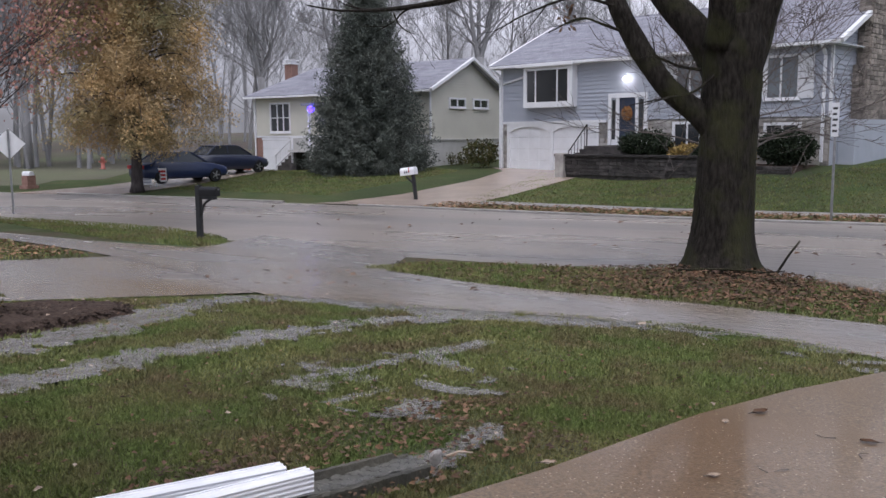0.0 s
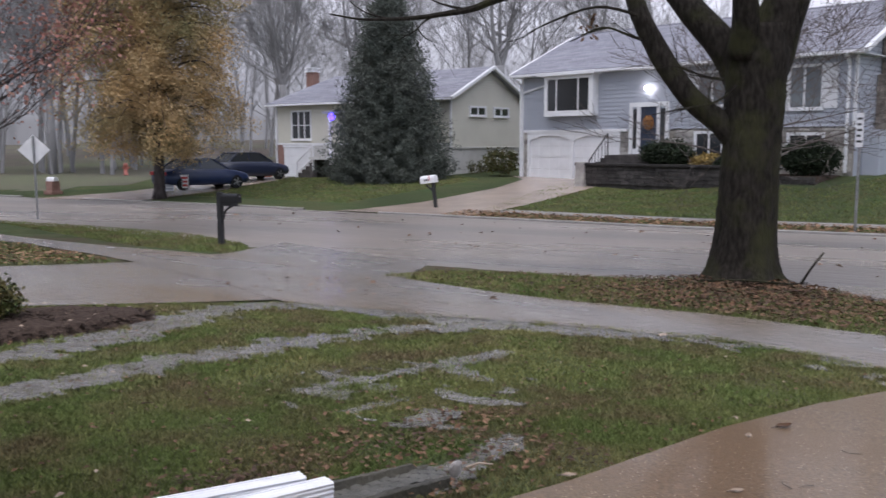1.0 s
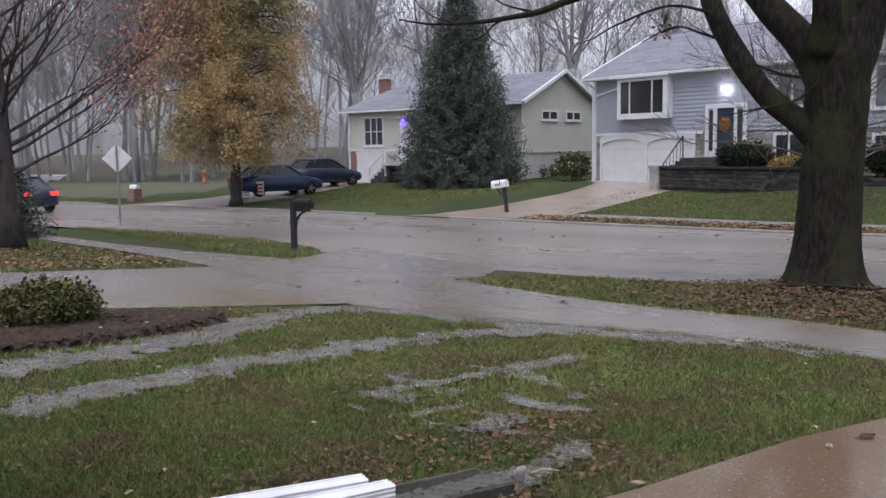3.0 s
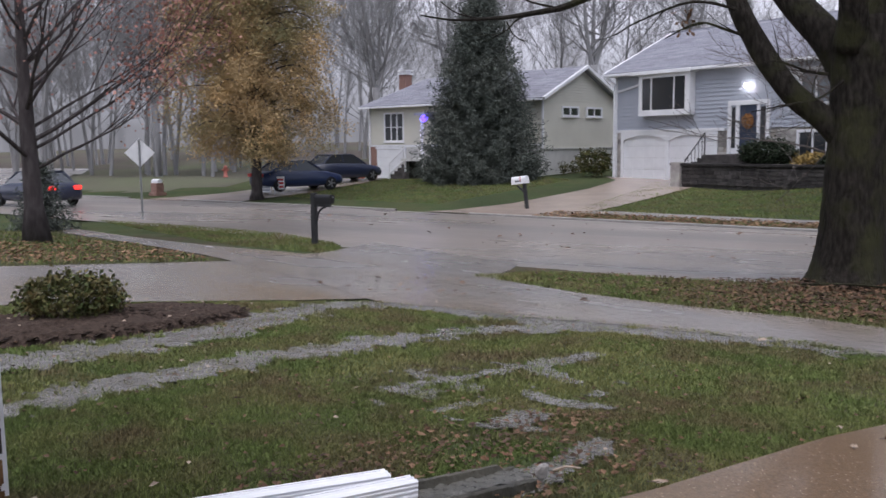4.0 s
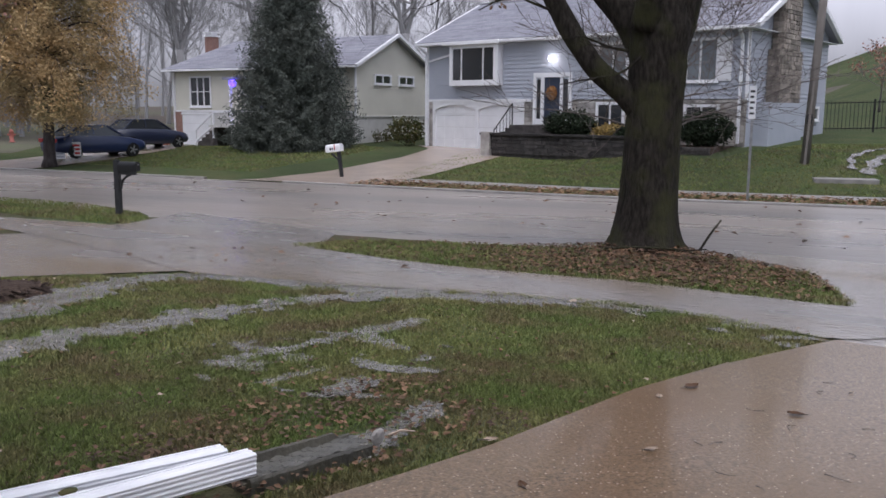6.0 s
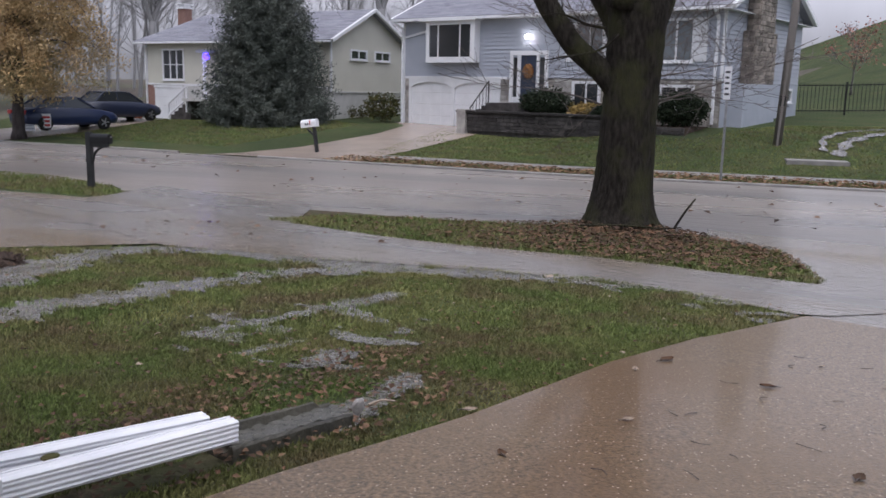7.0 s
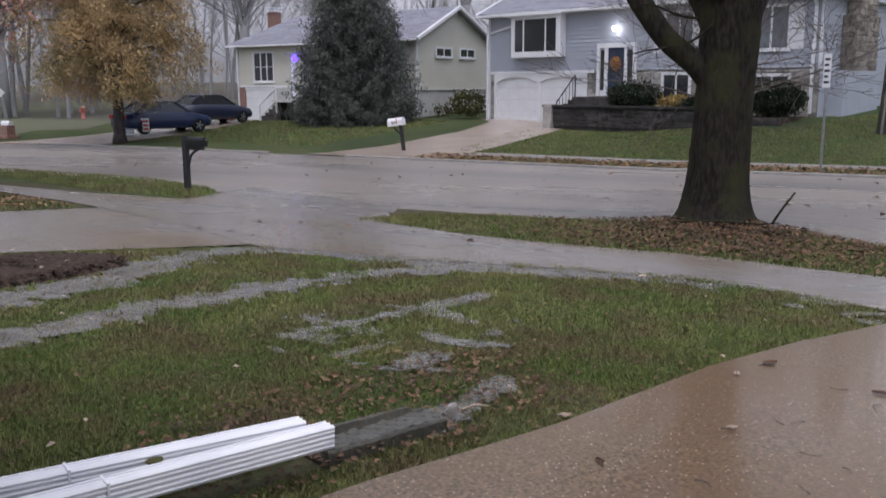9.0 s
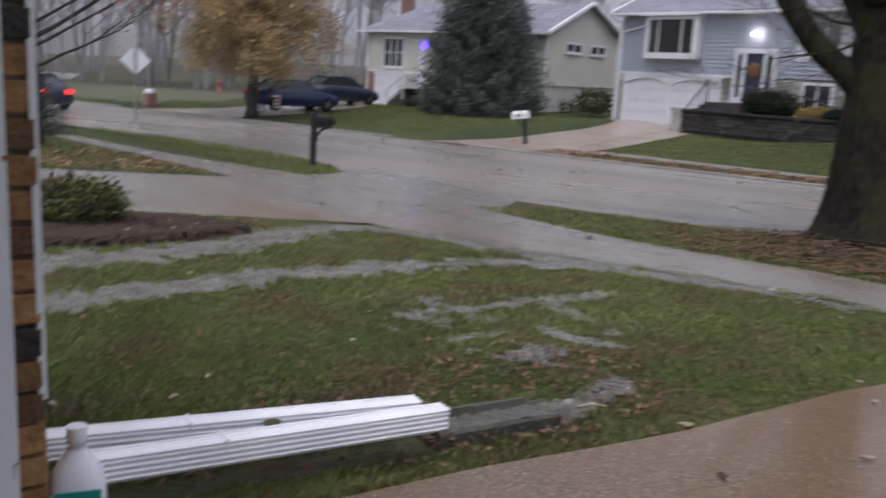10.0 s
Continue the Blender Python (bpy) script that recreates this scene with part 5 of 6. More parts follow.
def shrub(name, x, y, z, rx, ry, rz, count, seed, mat, label, size=0.06, rot=0.0):
    rng = random.Random(seed)
    ob = thing(name, pose(x, y, z, 0, 0, rot), label, "shrub")
    verts, faces, tips = [], [], []
    for k in range(9):
        a = k * 0.7
        twigs(rng, (0, 0, 0), (math.cos(a) * rx, math.sin(a) * ry, rz), rz * 0.9, 0.012, 1, verts, faces, tips, 4, 0.5, 0.1, 2)
    soup("stems", verts, faces, M["bark_twig"], ob)
    cs = []
    for _ in range(count):
        d = Vector((rng.gauss(0, 1), rng.gauss(0, 1), rng.gauss(0, 1))).normalized() * rng.uniform(0.55, 1.0) ** 0.5
        lump = 1 + 0.14 * noise.noise(d * 2.2 + Vector((seed, 0, 0)))
        cs.append((d.x * rx * lump, d.y * ry * lump, rz * (1 + d.z * lump * 0.98)))
    verts, faces = [], []
    leaf_cloud(rng, cs, 5, size * 0.8, size, verts, faces, 0.0, 0.6)
    soup("foliage", verts, faces, M[mat], ob)
    return ob


shrub("garden_bush", -5.05, 8.75, ground_z(-5.05, 8.75), 0.55, 0.5, 0.25, 900, 51, "bush", "low rounded bush in green and brown leaf by the mulch", 0.055)


def by_blue(u, y):
    p = blue.matrix_world @ Vector((u, y, 0))
    return p.x, p.y


for u, y, z, r, h, mat, name, label in ((9.3, -1.5, 0.5, 1.15, 0.55, "shrub", "clipped_shrub", "clipped dark evergreen mound by the entry"), (15.2, -1.3, 0.35, 1.1, 0.62, "shrub", "clipped_shrub", "dark evergreen shrub at the house corner"),
                                  (11.2, -1.3, 0.42, 0.8, 0.28, "yellow", "yellow_shrub", "low shrub with yellow autumn leaves"), (13.2, -1.2, 0.42, 0.7, 0.26, "yellow", "yellow_shrub", "low shrub with yellow autumn leaves"), (12.4, -1.7, 0.42, 0.7, 0.28, "shrub", "clipped_shrub", "low dark evergreen shrub in the planter")):
    x0, y0 = by_blue(u, y)
    shrub(name, x0, y0, z, r, r * 0.8, h, 1300, int(u * 7), mat, label, 0.1, -45)
shrub("side_shrub", 2.0, 45.2, 0.0, 0.9, 0.8, 0.6, 350, 77, "bush", "green shrub between the two houses", 0.13)
for k in range(4):
    p = cream.matrix_world @ Vector((C_LEN + 0.8, 0.8 + k * 0.9, 0))
    shrub("bare_perennial", p.x, p.y, ground_z(p.x, p.y), 0.22, 0.22, 0.3 - 0.04 * k, 40, 90 + k, "bush", "withered garden plant beside the foundation", 0.1)


# ---------------------------------------------------------------- woods and distance
def woods(name, spots, mat, seed, label, thick=1.0):
    rng = random.Random(seed)
    kinds = []
    for k in range(5):
        verts, faces, tips = [], [], []
        tall = rng.uniform(13, 19)
        pts = [Vector((1.2 * math.sin(t * 3 + k) * t, 1.2 * (math.cos(t * 2.4 + k) - 0.5) * t, tall * t)) for t in np.linspace(0, 0.9, 8)]
        rad = [thick * 0.2 * (1 - 0.85 * i / 7) for i in range(8)]
        tube(pts, rad, 6, verts, faces)
        for j in range(11):
            i = rng.randrange(2, 7)
            a = rng.uniform(0, 6.28)
            twigs(rng, pts[i], (math.cos(a), math.sin(a), rng.uniform(0.4, 1.5)), tall * rng.uniform(0.24, 0.42), rad[i] * 0.42, 3, verts, faces, tips, 4, 0.5, 0.05, 3, 0.62, 0.016)
        kinds.append((np.array([tuple(v) for v in verts]), faces))
    allv, allf, base = [], [], 0
    for x, y in spots:
        v, f = rng.choice(kinds)
        a, s = rng.uniform(0, 6.28), rng.uniform(0.75, 1.2)
        c, sn = math.cos(a) * s, math.sin(a) * s
        w = np.stack([v[:, 0] * c - v[:, 1] * sn + x, v[:, 0] * sn + v[:, 1] * c + y, v[:, 2] * s + ground_z(x, y) - 0.3], 1)
        allv.append(w)
        allf += [tuple(base + i for i in face) for face in f]
        base += len(w)
    tagged(new(name, mesh_of(name, np.concatenate(allv), allf, M[mat])), label, "woods", kind="stuff")


rng = random.Random(61)
near_spots, far_spots = [], []
for _ in range(20):
    b = radians(rng.uniform(-52, 12))
    d = rng.uniform(66, 84)
    near_spots.append((d * math.sin(b), d * math.cos(b)))
for _ in range(64):
    b = radians(rng.uniform(-58, 16))
    d = rng.uniform(88, 135)
    far_spots.append((d * math.sin(b), d * math.cos(b)))
for _ in range(16):
    b = radians(rng.uniform(-44, -20))
    d = rng.uniform(62, 84)
    near_spots.append((d * math.sin(b), d * math.cos(b)))
near_spots += [(-25, 60), (-31, 58), (5, 66), (14, 63), (-6, 68)]
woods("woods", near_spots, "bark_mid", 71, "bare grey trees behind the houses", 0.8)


def forked_tree(x, y, tall, r, seed, fork_at):
    """A big bare tree whose trunk parts into two or three stems."""
    rng = random.Random(seed)
    ob = thing("bare_tree", pose(x, y, ground_z(x, y) - 0.2), "tall bare forked tree rising behind the houses", "tree", "forked trees")
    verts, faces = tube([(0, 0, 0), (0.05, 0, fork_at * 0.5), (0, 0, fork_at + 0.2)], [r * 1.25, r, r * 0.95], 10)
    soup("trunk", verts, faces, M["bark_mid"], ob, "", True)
    verts, faces, tips = [], [], []
    for k, (dx, dy) in enumerate(((0.32, 0.1), (-0.2, -0.15), (0.02, 0.4))):
        line = curve_points([(0, 0, fork_at - 0.2), (dx * 2.2, dy * 2.2, fork_at + 2.2), (dx * 3.6, dy * 3.6, fork_at + 5.5), (dx * 6, dy * 6, tall)], 5)
        rad = list(np.linspace(r * 0.62, 0.03, len(line)))
        tube(line, rad, 8, verts, faces)
        for q in range(2, len(line), 1):
            a = rng.uniform(0, 6.28)
            twigs(rng, line[q], (math.cos(a), math.sin(a), rng.uniform(0.3, 1.1)), rng.uniform(2.2, 4.0), rad[q] * 0.45, 3, verts, faces, tips, 5, 0.45, 0.1, 3, 0.62, 0.014)
    soup("crown", verts, faces, M["bark_mid"], ob)


for x, y, tall, r, seed, fork_at in ((2.6, 62.0, 17, 0.36, 81, 6.6), (-13.5, 66.0, 18, 0.27, 82, 6.0), (-8.5, 69.0, 19, 0.25, 83, 7.5), (-27.5, 58.0, 16, 0.26, 84, 5.0), (9.5, 64.0, 17, 0.24, 85, 8.0)):
    forked_tree(x, y, tall, r, seed, fork_at)
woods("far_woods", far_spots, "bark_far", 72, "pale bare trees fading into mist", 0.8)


def build_backdrop():
    m = bpy.data.materials.new("misty_distance")
    m.use_nodes = True
    n, l = m.node_tree.nodes, m.node_tree.links
    b = n["Principled BSDF"]
    at = n.new("ShaderNodeNewGeometry")
    sep = n.new("ShaderNodeSeparateXYZ")
    l.new(at.outputs["Position"], sep.inputs[0])
    grow = n.new("ShaderNodeMapping")
    grow.inputs["Scale"].default_value = (0.22, 0.22, 0.045)
    l.new(at.outputs["Position"], grow.inputs[0])
    t = n.new("ShaderNodeTexNoise")
    t.inputs["Scale"].default_value, t.inputs["Detail"].default_value = 1.0, 8
    l.new(grow.outputs[0], t.inputs["Vector"])
    r = n.new("ShaderNodeMapRange")
    r.inputs["From Min"].default_value, r.inputs["From Max"].default_value = 0.36, 0.64
    l.new(t.outputs["Fac"], r.inputs["Value"])
    # woods and mist painted as glow, paling to sky brightness with height
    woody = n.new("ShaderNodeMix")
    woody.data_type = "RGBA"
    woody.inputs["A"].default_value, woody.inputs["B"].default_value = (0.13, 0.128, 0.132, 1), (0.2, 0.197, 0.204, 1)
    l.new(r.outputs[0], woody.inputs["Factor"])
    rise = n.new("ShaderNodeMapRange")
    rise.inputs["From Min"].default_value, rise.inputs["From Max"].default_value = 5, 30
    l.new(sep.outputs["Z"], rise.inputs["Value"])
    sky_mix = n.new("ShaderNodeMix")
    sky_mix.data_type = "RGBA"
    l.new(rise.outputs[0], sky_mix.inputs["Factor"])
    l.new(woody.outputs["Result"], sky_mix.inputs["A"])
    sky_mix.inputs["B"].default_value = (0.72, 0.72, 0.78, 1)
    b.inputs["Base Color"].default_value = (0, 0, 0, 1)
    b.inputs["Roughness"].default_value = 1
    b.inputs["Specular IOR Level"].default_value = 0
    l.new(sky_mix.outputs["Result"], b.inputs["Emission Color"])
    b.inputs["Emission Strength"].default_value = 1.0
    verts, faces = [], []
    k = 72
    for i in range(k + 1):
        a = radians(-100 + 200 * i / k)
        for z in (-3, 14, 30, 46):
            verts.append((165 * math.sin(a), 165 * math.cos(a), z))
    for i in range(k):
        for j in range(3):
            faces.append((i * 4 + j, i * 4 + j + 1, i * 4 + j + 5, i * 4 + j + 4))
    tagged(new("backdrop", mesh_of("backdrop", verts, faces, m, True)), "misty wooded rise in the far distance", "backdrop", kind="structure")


build_backdrop()

# ---------------------------------------------------------------- water across the lawn
LAWN = DRIVE_EDGE[:10] + [(x + 0.04, y + 0.1) for x, y in LAWN_FAR[::-1]] + [(-3.4, 11.0), (-5.2, 10.4), (-9, 8.6), (-16, 5.3), (-14, 1.5), (-5, 2.0), (-2.2, 2.4)]
LEFT_LAWN = [(-9.5, 14.2), (-6.4, 16.1), (-7.4, 17.1), (-9.7, 19.3), (-13.5, 22.4), (-17, 23.2), (-22, 17), (-14, 11.7)]


def seep(x, y):
    """Where water stands between the blades."""
    r = 2.2 * ripple(x, y, 3.1, 7.0) + ripple(x, y, 7.0, 1.0)
    near_mid = ((x + 0.25) / 1.1) ** 2 + ((y - 6.7) / 1.2) ** 2
    edge = far_from(x, y, LAWN_FAR)
    return ((near_mid < 1) & (r > 0.35 + near_mid)) | ((edge < 0.6) & (r > edge * 2.2 - 0.1))


def build_runoff():
    step = 0.03
    xs, ys = np.arange(-6.2, 4.2, step), np.arange(3.2, 11.6, step)
    gx, gy = np.meshgrid(xs, ys)
    wet = ((wetness(gx, gy) < 0.02) | seep(gx, gy)) & inside(gx, gy, LAWN)
    z = height(gx, gy) - 0.033 + 0.006 * ripple(gx, gy, 9.0) + 0.004 * ripple(gx, gy, 23.0, 2.0)
    number = -np.ones(gx.shape, int)
    verts, faces = [], []
    w = wet[:-1, :-1] & wet[1:, :-1] & wet[:-1, 1:] & wet[1:, 1:]
    for j, i in zip(*np.nonzero(w)):
        ids = []
        for jj, ii in ((j, i), (j, i + 1), (j + 1, i + 1), (j + 1, i)):
            if number[jj, ii] < 0:
                number[jj, ii] = len(verts)
                verts.append((gx[jj, ii], gy[jj, ii], z[jj, ii]))
            ids.append(int(number[jj, ii]))
        faces.append(tuple(ids))
    tagged(new("water", mesh_of("water", verts, faces, M["water"], True)), "shallow rain runoff crossing the lawn in streams", "water", kind="structure")


build_runoff()


# ---------------------------------------------------------------- mulch bed
def build_mulch():
    rng = random.Random(8)
    n = len(MULCH)
    cx, cy = sum(p[0] for p in MULCH) / n, sum(p[1] for p in MULCH) / n
    edge = resample(MULCH + [MULCH[0]], 60)
    verts, faces = [(cx, cy, ground_z(cx, cy) + 0.1)], []
    for ring, (k, h) in enumerate(((0.55, 0.09), (0.85, 0.055), (1.0, -0.06))):
        for x, y in edge:
            px, py = cx + (x - cx) * k, cy + (y - cy) * k
            verts.append((px, py, ground_z(px, py) + h + 0.015 * rng.uniform(-1, 1)))
    m = len(edge)
    for i in range(m - 1):
        faces.append((0, 1 + i, 2 + i))
        for r in range(2):
            a = 1 + r * m
            faces.append((a + i, a + m + i, a + m + i + 1, a + i + 1))
    ob = new("mulch_bed", mesh_of("mulch_bed", verts, faces, M["mulch"]))
    tagged(ob, "low bed of dark wet bark mulch beside the bush", "mulch bed", kind="structure")
    verts, faces = [], []
    for _ in range(2600):
        t, u = rng.random() ** 0.5 * 0.97, rng.randrange(m)
        x, y = cx + (edge[u][0] - cx) * t, cy + (edge[u][1] - cy) * t
        z = ground_z(x, y) + 0.1 - 0.09 * t * t
        a, L = rng.uniform(0, 3.14), rng.uniform(0.02, 0.06)
        d = Vector((math.cos(a), math.sin(a), rng.uniform(-0.3, 0.5))) * L
        s = Vector((-math.sin(a), math.cos(a), rng.uniform(-0.4, 0.4))) * L * 0.35
        p = Vector((x, y, z))
        k = len(verts)
        verts += [p - d - s, p + d - s, p + d + s, p - d + s]
        faces.append((k, k + 1, k + 2, k + 3))
    tagged(new("mulch_chips", mesh_of("mulch_chips", verts, faces, M["mulch"])), "loose dark bark chips on the bed", "mulch", kind="stuff")


build_mulch()


# ---------------------------------------------------------------- grass
def blades(name, poly, density, length, width, label, seed, keep=None, mat="grass", lift=-0.05, lean=0.5):
    gen = np.random.RandomState(seed)
    xs, ys = [p[0] for p in poly], [p[1] for p in poly]
    area = (max(xs) - min(xs)) * (max(ys) - min(ys))
    n = int(area * density)
    x, y = gen.uniform(min(xs), max(xs), n), gen.uniform(min(ys), max(ys), n)
    ok = inside(x, y, poly)
    if keep is not None:
        ok &= keep(x, y, gen)
    x, y = x[ok], y[ok]
    n = len(x)
    patch = 1 + 0.3 * ripple(x, y, 1.7, 3.0)
    z = height(x, y) + lift
    a = gen.uniform(0, 2 * np.pi, n)
    L = length * gen.uniform(0.5, 1.3, n) * patch
    tilt = gen.uniform(0.05, lean, n) + gen.rand(n) ** 4 * 0.7
    dx, dy, dz = np.cos(a) * np.sin(tilt), np.sin(a) * np.sin(tilt), np.cos(tilt)
    b = a + gen.uniform(0.8, 2.3, n)
    wx, wy = np.cos(b) * width * 0.5, np.sin(b) * width * 0.5
    p0 = np.stack([x - wx, y - wy, z], 1)
    p1 = np.stack([x + wx, y + wy, z], 1)
    bend = gen.uniform(0.0, 0.35, n)
    p2 = np.stack([x + dx * L * 0.6 + wx * 0.7, y + dy * L * 0.6 + wy * 0.7, z + dz * L * 0.65], 1)
    p3 = np.stack([x + dx * L * (1 + bend), y + dy * L * (1 + bend), z + dz * L * (1 - bend * 0.5)], 1)
    v = np.stack([p0, p1, p2, p3], 1).reshape(-1, 3)
    me = bpy.data.meshes.new(name)
    me.vertices.add(len(v))
    me.vertices.foreach_set("co", v.astype(np.float32).ravel())
    me.loops.add(n * 4)
    me.loops.foreach_set("vertex_index", np.arange(n * 4, dtype=np.int32))
    me.polygons.add(n)
    me.polygons.foreach_set("loop_start", np.arange(0, n * 4, 4, dtype=np.int32))
    me.update(calc_edges=True)
    me.materials.append(M[mat])
    tagged(new(name, me), label, "grass", kind="stuff")


def lawn_keep(close):
    def keep(x, y, gen):
        wet = wetness(x, y)
        d = np.hypot(x, y)
        ok = gen.rand(len(x)) < np.clip((wet + 0.13) / 0.19, 0.06, 1)
        ok &= ~seep(x, y) | (gen.rand(len(x)) < 0.42)
        thin = 1 - 0.75 * np.exp(-((x + 0.15) ** 2 + (y - 5.0) ** 2) / 0.9) * (ripple(x, y, 5.0, 4.0) > -0.2)
        thin *= 1 - 0.5 * (far_from(x, y, DRIVE_EDGE) < 0.06)
        band = (d < 6.8) if close else (d >= 6.8)
        trough_clear = far_from(x, y, [(-1.9, 2.85), (-0.7, 3.93), (-0.04, 4.53)]) > 0.1
        return ok & band & trough_clear & (gen.rand(len(x)) < thin) & ~inside(x, y, MULCH)
    return keep


blades("grass", LAWN, 10500, 0.04, 0.0055, "short wet green lawn grass with yellowed patches", 1, lawn_keep(True))
blades("grass_beyond", LAWN, 4200, 0.046, 0.009, "wet lawn grass farther from the garage", 2, lawn_keep(False))
blades("island_grass", ISLAND, 1100, 0.065, 0.014, "patchy wet grass round the great tree", 3, lambda x, y, g: g.rand(len(x)) < np.clip(np.hypot(x - 4.5, y - 13.6) / 2.4 - 0.15, 0.05, 1))
blades("strip_grass", STRIP_LEFT, 500, 0.08, 0.018, "strip of yellowing wet grass by the street", 4)
blades("left_grass", LEFT_LAWN, 260, 0.09, 0.02, "thin wet grass under the maple", 5, lambda x, y, g: g.rand(len(x)) < 0.7)
FRONT_BLUE = [xy_of(*p) for p in ((-12.4, 28.3), (12, 28.3), (12, 40), (2, 38), (-1.5, 33.2), (-9, 37.5), (-13, 39.4), (-12.6, 34))]
FRONT_CREAM = [xy_of(*p) for p in ((-31, 30.2), (-18.5, 29.2), (-17.5, 40), (-20, 41.4), (-26, 41.6), (-29.5, 38))]
VERGE = [xy_of(*p) for p in ((-12.8, 25.9), (-5, 25.2), (14, 25.2), (14, 27.3), (-5, 27.3), (-12.8, 28.0))]
blades("far_grass", FRONT_BLUE, 260, 0.06, 0.026, "wet green lawn before the blue house", 6)
blades("far_lawn_grass", FRONT_CREAM, 200, 0.06, 0.03, "wet green lawn before the cream house", 7)
blades("verge_grass", VERGE, 110, 0.09, 0.03, "thin grass of the far verge", 9)


# ---------------------------------------------------------------- fallen leaves
def litter(name, poly, count, size, label, seed, keep=None, mat="leaf", lift=0.0):
    rng = random.Random(seed)
    xs, ys = [p[0] for p in poly], [p[1] for p in poly]
    verts, faces = [], []
    gen = np.random.RandomState(seed + 50)
    px, py = gen.uniform(min(xs), max(xs), count * 30), gen.uniform(min(ys), max(ys), count * 30)
    ok = inside(px, py, poly)
    px, py = px[ok], py[ok]
    pz = height(px, py)
    for x, y, zz in zip(px.tolist(), py.tolist(), pz.tolist()):
        if count <= 0:
            break
        if keep and not keep(x, y, rng):
            continue
        count -= 1
        s = size * rng.uniform(0.5, 1.3)
        a = rng.uniform(0, 6.28)
        d = Vector((math.cos(a), math.sin(a), rng.uniform(-0.25, 0.35)))
        w = Vector((-math.sin(a), math.cos(a), rng.uniform(-0.35, 0.35)))
        p = Vector((x, y, zz + lift + rng.uniform(0, 0.02)))
        k = len(verts)
        verts += [p - d * s * 0.5, p - d * s * 0.1 + w * s * 0.34 + Vector((0, 0, s * 0.15)), p + d * s * 0.5, p - d * s * 0.05 - w * s * 0.34 + Vector((0, 0, s * 0.12)), p + d * s * 0.05]
        faces += [(k, k + 4, k + 1), (k + 1, k + 4, k + 2), (k + 2, k + 4, k + 3), (k + 3, k + 4, k)]
    tagged(new(name, mesh_of(name, verts, faces, M[mat])), label, "fallen leaves", kind="stuff")


litter("island_leaves", ISLAND, 4600, 0.075, "brown fallen leaves heaped round the oak", 1, lambda x, y, r: r.random() < math.exp(-((x - 4.6) ** 2 + (y - 12.9) ** 2) / 4.5) + 0.06)
litter("lawn_leaves", LAWN, 1700, 0.04, "scattered brown leaves in the wet lawn", 2, lambda x, y, r: x > -5 and r.random() < 0.25 + math.exp(-((x - 0.1) ** 2 + (y - 5.2) ** 2) / 1.2), lift=-0.005)
litter("trough_leaves", [(-1.6, 3.1), (-0.7, 3.6), (0.1, 4.3), (0.9, 5.0), (0.6, 5.8), (0.2, 6.1), (-0.9, 5.3), (-1.5, 4.4)], 900, 0.046, "matted brown leaves beside the drain trough", 3, lift=-0.01)
litter("left_leaves", LEFT_LAWN, 3800, 0.1, "brown leaves thick under the maple", 4, lambda x, y, r: y < 15.5 + (x + 12) * 0.35 + r.gauss(0, 1.2) + 3.2, mat="leaf_tan")
litter("verge_leaves", VERGE, 4600, 0.12, "rust and tan leaves along the far kerb", 5, mat="leaf_tan", lift=0.02)
litter("mulch_leaves", MULCH, 40, 0.06, "pale leaves on the mulch", 6, mat="pale_leaf", lift=0.08)
litter("street_debris", [xy_of(*p) for p in ((-20, 19.5), (4, 16), (4, 23.5), (-20, 25))], 80, 0.16, "leaves and bark floating on the street", 7, lift=0.035)
litter("pavement_debris", [(-4, 12.5), (0.5, 10.3), (1.0, 11.8), (-2, 14.3)], 40, 0.1, "leaves drifting over the flooded pavement", 8, lift=0.03)
litter("lawn_scraps", LAWN, 110, 0.042, "pale scraps of leaf on the lawn", 9, mat="pale_leaf", lift=0.03)

rng = random.Random(17)
for x, y, s, turn, pale in ((2.24, 5.66, 0.12, 20, 0), (1.93, 5.42, 0.07, 70, 1), (2.66, 5.02, 0.1, 160, 0), (1.54, 4.4, 0.075, 10, 1), (3.3, 5.5, 0.05, 30, 1), (2.37, 3.57, 0.09, 40, 0), (0.75, 3.92, 0.07, 100, 0), (0.69, 4.57, 0.09, 0, 1), (2.2, 8.98, 0.13, 50, 1)):
    z = ground_z(x, y) + (0.014 if (x, y) != (2.2, 8.98) else 0.03)
    ob = thing("fallen_leaf", pose(x, y, z, 0, 0, turn), "pale curled leaf lying wet on concrete" if pale else "brown curled leaf lying wet on concrete", "leaf", "leaves on the driveway")
    bm = bmesh.new()
    rows = []
    for i in range(7):
        t = i / 6
        w = 0.33 * math.sin(math.pi * min(1, t * 0.95 + 0.04)) * (1 + 0.25 * math.cos(i * 2.6))
        rows.append([bm.verts.new((s * (t - 0.5), s * w * e, s * (0.09 * abs(e) + 0.06 * t * t))) for e in (-1, -0.4, 0, 0.4, 1)])
    for r0, r1 in zip(rows[:-1], rows[1:]):
        for k in range(4):
            bm.faces.new((r0[k], r1[k], r1[k + 1], r0[k + 1]))
    part("blade", bm, M["pale_leaf" if pale else "leaf"], ob)
    v, f = tube([(-s * 0.8, 0, 0.004), (-s * 0.5, 0, 0.006), (s * 0.2, 0, 0.02 * s)], [0.0025, 0.003, 0.0015], 5)
    soup("stalk", v, f, M["bark_twig"], ob)
